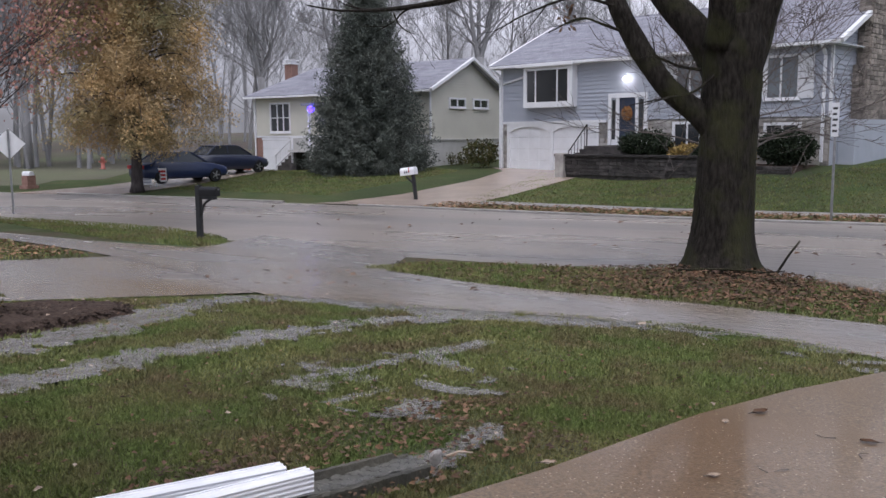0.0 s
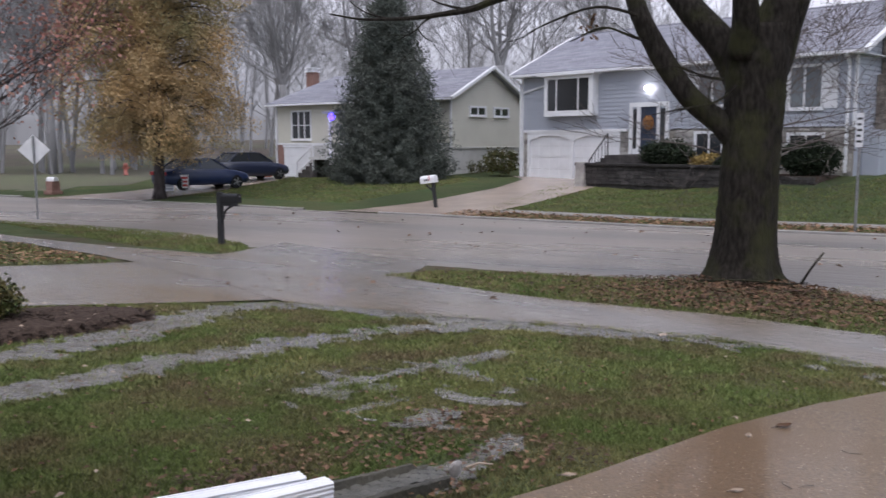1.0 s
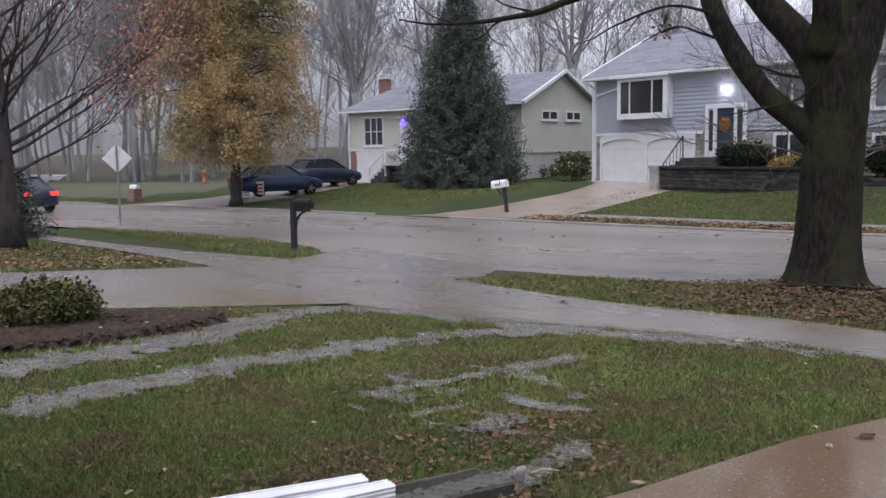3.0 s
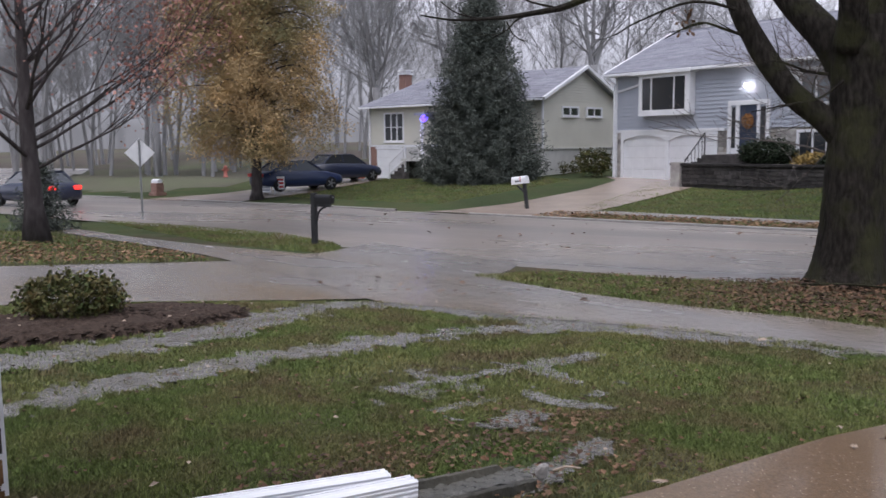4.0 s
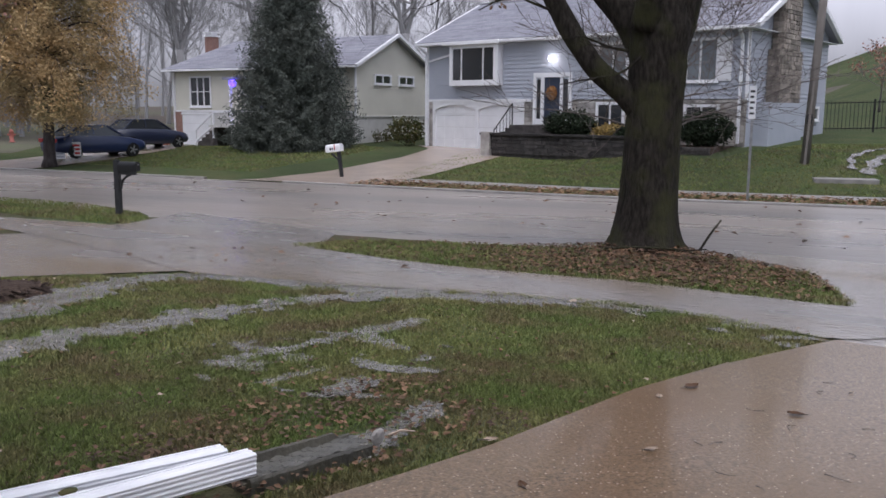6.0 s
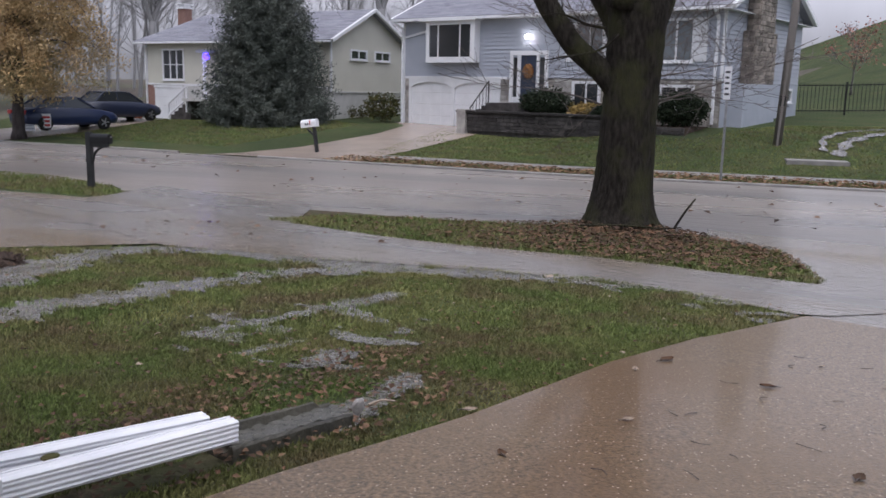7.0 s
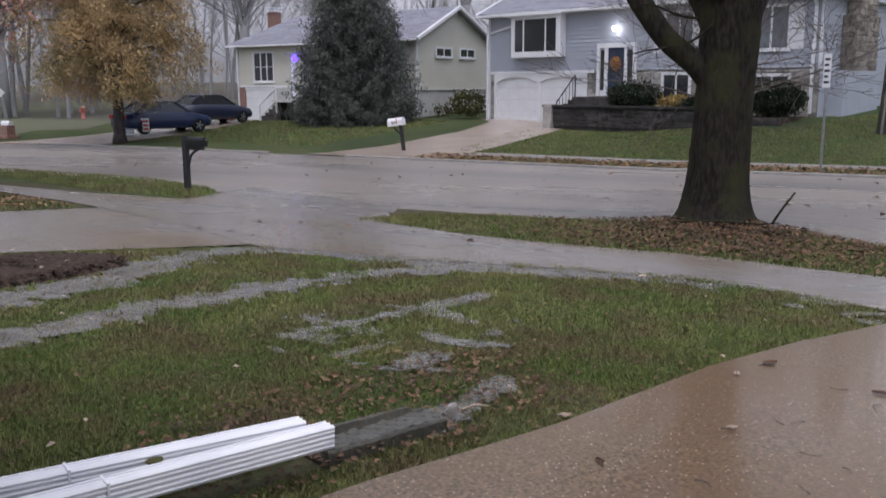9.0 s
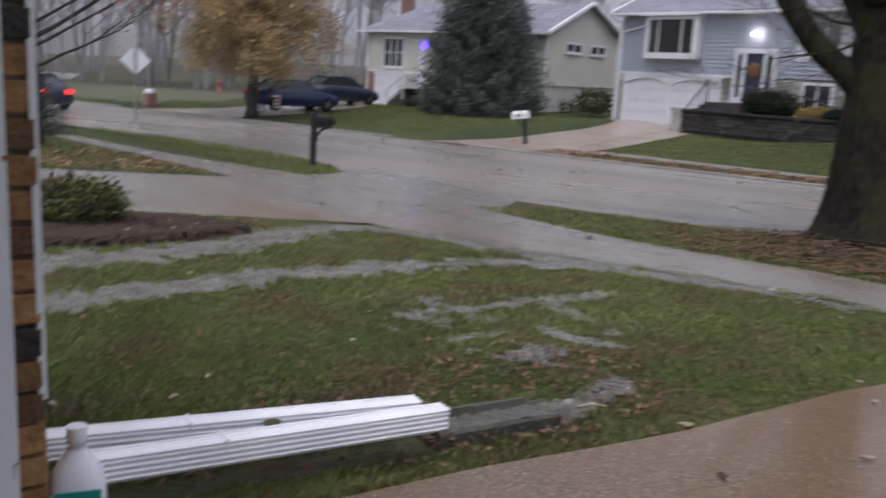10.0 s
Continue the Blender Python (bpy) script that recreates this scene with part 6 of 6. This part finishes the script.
for k in range(30):
    x, y = rng.uniform(0.8, 3.8), rng.uniform(3.1, 6.0)
    if (x - y) < -3.0:
        continue
    ob = thing("twig", pose(x, y, ground_z(x, y) + 0.016, 0, 0, rng.uniform(0, 360)), "thin dark curved twig on the wet driveway", "twig", "twigs on the driveway")
    L, c = rng.uniform(0.05, 0.14), rng.uniform(-0.04, 0.04)
    v, f = tube(curve_points([(0, 0, 0), (L * 0.5, c, 0.003), (L, 0, 0)], 4), list(np.linspace(0.003, 0.0015, 9)), 5)
    soup("stem", v, f, M["bark_twig"], ob)

# sticks at the foot of the oak
for pts, r in (([(1.05, -0.62, -0.5), (1.2, -0.35, -0.5), (1.36, -0.12, -0.45)], 0.022), ([(-0.45, -0.6, -0.75), (0.2, -0.56, -0.78), (0.9, -0.6, -0.7)], 0.02), ([(-0.2, -0.68, -0.85), (0.5, -0.62, -0.8), (1.15, -0.58, -0.6)], 0.016)):
    ob = thing("stick", Matrix(), "broken dark stick leaning at the oak's foot", "stick", "sticks by the oak")
    line = curve_points([on_tree(*p) for p in pts], 4)
    v, f = tube(line, list(np.linspace(r, r * 0.6, len(line))), 6, wobble=0.3)
    soup("stem", v, f, M["bark"], ob)


# ---------------------------------------------------------------- downspouts and drain trough
def downspout(a, b, label):
    """A ribbed rectangular pipe lying from a to b (its top edge)."""
    a, b = Vector(a), Vector(b)
    d = b - a
    m = Matrix.Translation(a) @ d.to_track_quat("X", "Z").to_matrix().to_4x4()
    ob = thing("downspout", m, label, "downspout", "drain pipes on the lawn")
    L, w, h = d.length, 0.088, 0.108
    prof = []
    def side(p, q, ribs, out):
        p, q, out = Vector(p), Vector(q), Vector(out)
        n = ribs * 4
        for i in range(n):
            t = i / n
            ph = i % 4
            prof.append(p.lerp(q, t) + out * (-0.0055 if ph in (1, 2) and 0.12 < t < 0.88 else 0))
    w2 = w / 2
    side((-w2, -0.008), (-w2, -h + 0.008), 4, (-1, 0))
    side((-w2 + 0.008, -h), (w2 - 0.008, -h), 3, (0, -1))
    side((w2, -h + 0.008), (w2, -0.008), 4, (1, 0))
    side((w2 - 0.008, 0), (-w2 + 0.008, 0), 2, (0, 1))
    verts, faces = [], []
    n = len(prof)
    inner = [p * 0.965 + Vector((0, -0.002)) for p in prof]
    for ring, x in ((prof, 0), (prof, L), (inner, L), (inner, L - 0.4)):
        for p in ring:
            verts.append((x, p.x, p.y))
    for r in range(3):
        for k in range(n):
            k2 = (k + 1) % n
            faces.append((r * n + k, r * n + k2, (r + 1) * n + k2, (r + 1) * n + k))
    faces.append(tuple(range(n)))
    faces.append(tuple(range(3 * n, 4 * n)))
    soup("pipe", verts, faces, M["gutter"], ob, "white ribbed metal pipe")
    part("joint_band", boxes([(L * 0.36, -w2 - 0.002, -0.05, L * 0.36 + 0.012, w2 + 0.002, 0.003)], 0.001), M["gutter"], ob)
    part("seam_strip", boxes([(0.02, w2 * 0.3, 0.0005, L - 0.03, w2 * 0.3 + 0.006, 0.0035)]), M["gutter"], ob)
    return ob


downspout((-1.74, 2.875, 0.105), (-0.5, 3.86, 0.054), "white ribbed downspout pipe lying over a drain trough")
downspout((-1.95, 3.0, 0.12), (-0.63, 3.9, 0.062), "white ribbed downspout pipe lying beside another")
leaf_ob = thing("wet_leaf", pose(-1.16, 3.43, 0.075, 8, 0, 35), "dark green wet leaf stuck between the pipes", "leaf")
bm = bmesh.new()
bmesh.ops.create_uvsphere(bm, u_segments=10, v_segments=6, radius=0.03)
bmesh.ops.scale(bm, vec=(1.3, 0.8, 0.35), verts=bm.verts)
part("blade", bm, M["bush"], leaf_ob)

TM = Matrix.Translation((-0.6, 4.05, -0.215)) @ pose(0, 0, 0, 0, 0, 41.6)
trough = thing("drain_trough", TM, "dark open drain trough carrying water off the downspout", "trough")
prof = [(-0.125, -0.06), (-0.118, 0.068), (-0.108, 0.08), (-0.088, 0.076), (-0.075, 0.05), (-0.045, 0.03), (0.045, 0.03), (0.075, 0.06), (0.088, 0.108), (0.108, 0.112), (0.118, 0.1), (0.125, -0.06)]
verts, faces = [], []
rough = random.Random(6)
for i in range(25):
    t = i / 24
    worn = 0.75 if i > 21 else 1.0
    for y, z in prof:
        verts.append((0.76 * t + (0.02 * rough.uniform(-1, 1) if i == 24 else 0), y * (1 - 0.08 * t) + 0.003 * rough.uniform(-1, 1), (z * worn if z > 0.09 else z) + 0.003 * rough.uniform(-1, 1) - 0.04 * t))
n = len(prof)
for i in range(24):
    for k in range(n):
        faces.append((i * n + k, i * n + (k + 1) % n, (i + 1) * n + (k + 1) % n, (i + 1) * n + k))
faces += [tuple(range(n)), tuple(range(24 * n, 25 * n))]
soup("channel", verts, faces, M["trough"], trough)
verts, faces = [], []
for i in range(45):
    t = i / 44
    for k in range(9):
        y = -0.079 + 0.158 * k / 8
        verts.append((0.03 + 0.75 * t, y * (1 - 0.08 * t), 0.066 - 0.03 * t + 0.005 * math.sin(i * 1.1 + k * 1.3) + 0.004 * math.cos(k * 2.7 - i * 0.6)))
for i in range(44):
    for k in range(8):
        faces.append((i * 9 + k, i * 9 + k + 1, (i + 1) * 9 + k + 1, (i + 1) * 9 + k))
soup("trough_water", verts, faces, M["trough_water"], trough, "rippling water in the trough", True)
st = thing("pale_stone", pose(0.075, 4.57, -0.17, 10, 20, 30), "small pale stone at the mouth of the trough", "stone")
bm = bmesh.new()
bmesh.ops.create_icosphere(bm, subdivisions=2, radius=0.045)
for v in bm.verts:
    v.co = Vector((v.co.x * 0.8, v.co.y * 0.6, v.co.z * 1.1)) * (1 + 0.3 * noise.noise(v.co * 30))
part("block", bm, M["stone"], st)
st = thing("stick", Matrix(), "short pale stick by the trough's mouth", "stick")
v, f = tube([(0.13, 4.56, -0.16), (0.2, 4.6, -0.15), (0.28, 4.61, -0.16)], [0.007, 0.008, 0.005], 6)
soup("stem", v, f, M["pale_leaf"], st)


# ---------------------------------------------------------------- jug by the pier
def build_jug():
    ob = thing("plastic_jug", pose(-1.585, 2.7, ground_z(-1.56, 2.72) - 0.045, 0, 0, 28), "white translucent plastic jug with a teal label", "jug")
    ob.scale = (1.15, 1.15, 1.18)
    rows = [(0.0, 0.066), (0.01, 0.075), (0.2, 0.076), (0.25, 0.068), (0.29, 0.045), (0.315, 0.026), (0.33, 0.022), (0.332, 0.027), (0.36, 0.027), (0.365, 0.02)]
    bm = bmesh.new()
    rings = []
    for z, r in rows:
        ring = []
        for k in range(24):
            a = 2 * math.pi * k / 24
            p = 4.0 if z < 0.24 else 2.2
            c, s = math.cos(a), math.sin(a)
            q = r / (abs(c) ** p + abs(s) ** p) ** (1 / p)
            ring.append(bm.verts.new((q * c, q * s, z)))
        rings.append(ring)
    for r0, r1 in zip(rings[:-1], rings[1:]):
        for k in range(24):
            bm.faces.new((r0[k], r0[(k + 1) % 24], r1[(k + 1) % 24], r1[k]))
    bm.faces.new(rings[0][::-1])
    part("bottle", bm, M["jug"], ob, "", True)
    bm = bmesh.new()
    bmesh.ops.create_cone(bm, segments=20, radius1=0.029, radius2=0.028, depth=0.03, cap_ends=True, matrix=Matrix.Translation((0, 0, 0.367)))
    part("cap", bm, M["white"], ob)
    v, f = tube(curve_points([(0, 0.03, 0.315), (0, 0.085, 0.3), (0, 0.095, 0.22), (0, 0.07, 0.16)], 5), [0.013] * 16, 8)
    soup("handle", v, f, M["jug"], ob, "", True)
    label_ob = part("label", boxes([(-0.062, -0.079, 0.08, 0.062, -0.0755, 0.222)], 0.002), M["teal"], ob, "teal paper label")
    for k, (x0, x1, z) in enumerate(((-0.045, 0.04, 0.18), (-0.04, 0.045, 0.155), (-0.03, 0.03, 0.13), (-0.045, 0.02, 0.105))):
        part("print_bar", boxes([(x0, -0.0815, z, x1, -0.079, z + 0.011)]), M["white"], label_ob)


build_jug()


# ---------------------------------------------------------------- mailboxes and signs
def rounded_box(L, w, h, mat, parent, name="box"):
    """A tunnel-shaped mailbox body along x."""
    prof = [(-w / 2, 0), (w / 2, 0)] + [(w / 2 * math.cos(a), h - w / 2 + w / 2 * math.sin(a)) for a in np.linspace(0, math.pi, 13)]
    verts = [(x, y, z) for x in (0, L) for y, z in prof]
    n = len(prof)
    faces = [(k, (k + 1) % n, n + (k + 1) % n, n + k) for k in range(n)] + [tuple(range(n))[::-1], tuple(range(n, 2 * n))]
    return soup(name, verts, faces, mat, parent)


mb = thing("mailbox", pose(-5.7, 20.6, -0.74, 0, 0, -22), "black mailbox on a black wooden post with curved brace", "mailbox")
part("post", boxes([(-0.06, -0.06, -0.1, 0.06, 0.06, 1.17)], 0.008), M["black"], mb)
part("arm", boxes([(0.0, -0.04, 0.84, 0.5, 0.04, 0.92)], 0.006), M["black"], mb)
v, f = tube(curve_points([(0.06, 0, 0.45), (0.12, 0, 0.66), (0.22, 0, 0.78), (0.36, 0, 0.85)], 4), [0.03] * 13, 8)
soup("brace", v, f, M["black"], mb, "", True)
body = rounded_box(0.48, 0.17, 0.22, M["black_metal"], mb, "body")
body.location = (0.07, 0, 0.92)
door = part("door", boxes([(0.55, -0.08, 0.925, 0.565, 0.08, 1.11)], 0.005), M["black_metal"], mb)
part("knob", boxes([(0.565, -0.015, 1.06, 0.585, 0.015, 1.09)], 0.004), M["steel"], door)

mw = thing("mailbox", pose(-0.92, 31.9, ground_z(-0.92, 31.9) - 0.03, 0, -7, -30), "white dented mailbox on a leaning dark post", "mailbox")
part("post", boxes([(-0.055, -0.055, -0.15, 0.055, 0.055, 0.95)], 0.008), M["black"], mw)
part("brace", bars([((-0.02, 0, 0.6), (-0.3, 0, 0.88))], 0.06), M["black"], mw)
body = rounded_box(0.62, 0.25, 0.28, M["white"], mw, "body")
body.location = (-0.48, 0, 0.93)
for k in range(3):
    part("number_bar", boxes([(-0.3 + k * 0.09, -0.131, 1.0, -0.25 + k * 0.09, -0.126, 1.08)]), M["black"], mw)
part("flag", boxes([(-0.1, -0.14, 1.02, -0.07, -0.128, 1.2)]), M["red_plastic"], mw)

ds = thing("road_sign", pose(-13.6, 27.6, ground_z(-13.6, 27.6) - 0.05, 0, 0, 18), "pale grey diamond road sign back on a steel post", "sign")
part("post", boxes([(-0.03, -0.02, 0, 0.03, 0.02, 2.72)], 0.004), M["steel"], ds)
bm = boxes([(-0.34, -0.004, -0.34, 0.34, 0.004, 0.34)], 0.0)
bmesh.ops.transform(bm, matrix=Matrix.Translation((0, 0.03, 2.27)) @ pose(0, 0, 0, 0, 45, 0), verts=bm.verts)
part("panel", bm, M["sign_grey"], ds)
for z in (2.1, 2.6):
    part("bolt", boxes([(-0.02, -0.03, z, 0.02, -0.02, z + 0.04)]), M["steel"], ds)

ps = thing("parking_sign", pose(10.6, 23.5, ground_z(10.6, 23.5) - 0.05, 0, 0, -64), "narrow white kerbside sign on a thin steel post", "sign")
part("post", boxes([(-0.03, -0.02, 0, 0.03, 0.02, 3.3)], 0.004), M["steel"], ps)
panel = part("panel", boxes([(-0.12, -0.03, 2.3, 0.12, -0.022, 3.2)]), M["white"], ps)
for k in range(5):
    part("print_bar", boxes([(-0.08, -0.033, 2.42 + k * 0.15, 0.08 - 0.03 * (k % 2), -0.03, 2.48 + k * 0.15)]), M["black"], panel)

pole = thing("utility_pole", pose(15.2, 29.3, ground_z(15.2, 29.3) - 0.2, 0, 2.4, -28), "tall weathered wooden utility pole leaning a little", "utility pole")
v, f = tube([(0, 0, 0), (0, 0, 4), (0, 0, 9.5)], [0.15, 0.14, 0.11], 14)
soup("shaft", v, f, M["pole"], pole, "", True)
part("cable_guard", boxes([(-0.04, -0.19, 0.1, 0.04, -0.13, 3.0)], 0.01), M["pole"], pole)
part("meter_plate", boxes([(-0.09, -0.17, 1.5, 0.09, -0.13, 1.85)], 0.01), M["black_metal"], pole)

bmx = thing("brick_mailbox", pose(-19.4, 40.9, ground_z(-19.4, 40.9) - 0.05, 0, 0, -30), "brick pillar mailbox with a white top", "mailbox")
part("pillar", boxes([(-0.22, -0.22, 0, 0.22, 0.22, 0.62), (-0.3, -0.3, 0, 0.3, 0.3, 0.16)], 0.01), M["brick_red"], bmx)
cap = rounded_box(0.55, 0.26, 0.2, M["white"], bmx, "box")
cap.location = (-0.3, 0, 0.62)

hy = thing("fire_hydrant", pose(-21.0, 54, ground_z(-21.0, 54) - 0.03), "faded red fire hydrant by the side street", "hydrant")
v, f = tube([(0, 0, 0), (0, 0, 0.05), (0, 0, 0.06), (0, 0, 0.55), (0, 0, 0.58), (0, 0, 0.7), (0, 0, 0.76)], [0.17, 0.17, 0.12, 0.12, 0.15, 0.1, 0.03], 14)
soup("barrel", v, f, M["hydrant"], hy, "", True)
v, f = tube([(-0.22, 0, 0.44), (0.22, 0, 0.44)], [0.06, 0.06], 10)
soup("outlet", v, f, M["hydrant"], hy)

for x, y, col, w, h, z0 in ((-12.75, 39.5, "red_plastic", 0.55, 0.6, 0.25), (-13.3, 39.3, "white", 0.42, 0.48, 0.15)):
    ys = thing("yard_sign", pose(x, y, ground_z(x, y) - 0.02, 0, 0, 12), "small printed yard sign on wire legs in the lawn", "sign", "yard signs")
    part("leg", bars([((-w / 3, 0, 0), (-w / 3, 0, z0 + 0.1))], 0.015), M["steel"], ys)
    part("leg", bars([((w / 3, 0, 0), (w / 3, 0, z0 + 0.1))], 0.015), M["steel"], ys)
    panel = part("panel", boxes([(-w / 2, -0.012, z0, w / 2, 0.0, z0 + h)]), M["white"], ys)
    for k in range(3):
        part("print_bar", boxes([(-w * 0.42, -0.016, z0 + h * (0.12 + 0.28 * k), w * 0.42, -0.012, z0 + h * (0.28 + 0.28 * k))]), M[col if col != "white" else "parge"], panel)


# ---------------------------------------------------------------- cars
def build_car(m, paint, label, lit=False):
    ob = thing("car", m, label, "car", "parked cars")
    # stations along the length: x, half width, sill, shoulder
    st = [(-2.25, 0.62, 0.42, 0.72), (-2.15, 0.78, 0.3, 0.9), (-1.6, 0.87, 0.24, 1.0), (-0.6, 0.9, 0.22, 0.98), (0.6, 0.9, 0.22, 0.95), (1.3, 0.88, 0.24, 0.88), (1.95, 0.8, 0.28, 0.74), (2.2, 0.62, 0.36, 0.6)]
    bm = bmesh.new()
    rings = []
    for x, w, lo, hi in st:
        ring = [(x, -w * 0.92, lo), (x, -w, lo + 0.15), (x, -w * 1.0, (lo + hi) / 2), (x, -w * 0.93, hi - 0.05), (x, -w * 0.82, hi), (x, w * 0.82, hi), (x, w * 0.93, hi - 0.05), (x, w, (lo + hi) / 2), (x, w, lo + 0.15), (x, w * 0.92, lo)]
        rings.append([bm.verts.new(p) for p in ring])
    for r0, r1 in zip(rings[:-1], rings[1:]):
        for k in range(10):
            bm.faces.new((r0[k], r0[(k + 1) % 10], r1[(k + 1) % 10], r1[k]))
    bm.faces.new(rings[0])
    bm.faces.new(rings[-1][::-1])
    part("body", bm, M[paint], ob, "", True)
    bm = bmesh.new()
    rings = []
    for x, w, z in ((-1.75, 0.7, 0.97), (-1.15, 0.62, 1.36), (-0.5, 0.6, 1.43), (0.25, 0.6, 1.4), (1.05, 0.7, 0.92)):
        rings.append([bm.verts.new(p) for p in ((x, -0.76, 0.9), (x, -w, z), (x, w, z), (x, 0.76, 0.9))])
    for r0, r1 in zip(rings[:-1], rings[1:]):
        for k in range(4):
            bm.faces.new((r0[k], r0[(k + 1) % 4], r1[(k + 1) % 4], r1[k]))
    bm.faces.new(rings[0])
    bm.faces.new(rings[-1][::-1])
    part("cabin_glass", bm, M["glass"], ob)
    part("roof", boxes([(-1.1, -0.6, 1.37, 0.2, 0.6, 1.46)], 0.03), M[paint], ob)
    for s in (-1, 1):
        for foot, head, z0 in ((-0.45, -0.45, 0.95), (-1.72, -1.12, 0.95), (1.02, 0.25, 0.93)):
            part("pillar", bars([((foot, s * 0.7, z0), (head, s * 0.6, 1.41))], 0.07), M[paint], ob)
        for x in (-1.4, 1.35):
            wheel = new("wheel")
            wheel.parent = ob
            wheel.location = (x, s * 0.8, 0.32)
            bm = bmesh.new()
            bmesh.ops.create_cone(bm, segments=24, radius1=0.32, radius2=0.32, depth=0.2, cap_ends=True, matrix=pose(0, 0, 0, 90))
            bmesh.ops.bevel(bm, geom=[e for e in bm.edges if len(e.link_faces) == 2 and abs(e.calc_face_angle(0)) > 1], offset=0.03, segments=2, affect="EDGES")
            part("tyre", bm, M["tyre"], wheel)
            bm = bmesh.new()
            for k in range(5):
                a = k * 1.2566
                bar(bm, (0, s * 0.1, 0), (0.2 * math.cos(a), s * 0.105, 0.2 * math.sin(a)), 0.05)
            part("rim", bm, M["rim"], wheel)
        part("headlight", boxes([(2.0, s * 0.45 - 0.14, 0.56, 2.16, s * 0.45 + 0.14, 0.68)], 0.02), M["curtain_glass"], ob)
        part("tail_light", boxes([(-2.27, s * 0.55 - 0.16, 0.7, -2.12, s * 0.55 + 0.16, 0.86)], 0.02), M["lamp_red" if lit else "red_plastic"], ob)
    return ob


def parked(x, y, heading, paint, label, lit=False):
    return build_car(pose(x, y, ground_z(x, y) + 0.02, 0, 0, heading), paint, label, lit)


parked(-12.35, 41.2, 46, "car_blue", "dark blue sedan parked on the cream house's driveway")
parked(-11.2, 45.6, 50, "car_grey", "dark blue-grey sedan parked behind another car")
parked(-21.6, 34.2, 152, "car_grey", "dark car on the flooded street with lit tail lights", True)

# ---------------------------------------------------------------- fence, drain slab, hillside stream
for k in range(6):
    a = Vector((21.4, 40.2, 0)) + Vector((0.94, -0.34, 0)) * (2.4 * k)
    b = a + Vector((0.94, -0.34, 0)) * 2.4
    a.z, b.z = ground_z(a.x, a.y) - 0.05, ground_z(b.x, b.y) - 0.05
    fn = thing("fence_panel", Matrix.Translation(a), "dark metal picket fence on the grassy slope", "fence", "fence panels")
    e = b - a
    part("post", bars([((0, 0, 0), (0, 0, 1.55))], 0.07), M["black_metal"], fn)
    for z in (0.2, 1.4):
        part("rail", bars([((0, 0, z), (e.x, e.y, e.z + z))], 0.045), M["black_metal"], fn)
    for i in range(1, 14):
        t = i / 14
        part("picket", bars([((e.x * t, e.y * t, e.z * t + 0.08), (e.x * t, e.y * t, e.z * t + 1.5))], 0.02), M["black_metal"], fn)
sl = part("drain_slab", boxes([(-0.95, -0.4, -0.35, 0.95, 0.4, 0.03)], 0.02), M["kerb"])
sl.matrix_world = pose(15.3, 26.8, ground_z(15.3, 26.8), 0, 0, -22)
tagged(sl, "flat grey concrete slab over a storm drain", "drain slab")
for k, (line, half) in enumerate((([(16.3, 27.3), (17.6, 28.9), (19.5, 30.0), (21.8, 30.9)], 0.2), ([(16.2, 28.0), (17.0, 29.5), (18.4, 30.6), (20.6, 31.5)], 0.12))):
    spine = resample(line, 40)
    wave = [half * (1 + 0.5 * math.sin(i * 0.9 + k) + 0.3 * math.sin(i * 2.3)) for i in range(40)]
    strip("stream_%d" % (k + 1), [(x - 0.5 * w, y + 0.85 * w) for (x, y), w in zip(spine, wave)], [(x + 0.5 * w, y - 0.85 * w) for (x, y), w in zip(spine, wave)], M["water"], -0.005, 4, label="rainwater running down the far lawn to a drain", category="water")

# ---------------------------------------------------------------- bricks of the garage pier
rng = random.Random(4)


def brick_mesh(mat, seed):
    r = random.Random(seed)
    bm = bmesh.new()
    bmesh.ops.create_cube(bm, size=1.0)
    bmesh.ops.bevel(bm, geom=list(bm.edges), offset=0.05, segments=1, affect="EDGES")
    for v in bm.verts:
        v.co += Vector((r.uniform(-1, 1), r.uniform(-1, 1), r.uniform(-1, 1))) * 0.025
    me = bpy.data.meshes.new("brick")
    bm.to_mesh(me)
    bm.free()
    me.materials.append(M[mat])
    return me


tan = [brick_mesh("brick_tan", k) for k in range(4)]
dark = brick_mesh("brick_dark", 9)
for row in range(27):
    z = -0.1 + 0.102 * row
    for col in range(4):
        back = 0.2 * col
        ob = new("brick", dark if (row * 7 + col * 5) % 9 == 4 else rng.choice(tan))
        ob.parent = pier
        x1 = 0.006 + rng.uniform(-0.003, 0.003) - (back if col else 0) - (0.1 if row % 2 and col else 0)
        width = 0.19
        ob.location = (x1 - width / 2, -0.048 + rng.uniform(-0.002, 0.002), z + 0.046)
        ob.scale = (width, 0.1, 0.09)
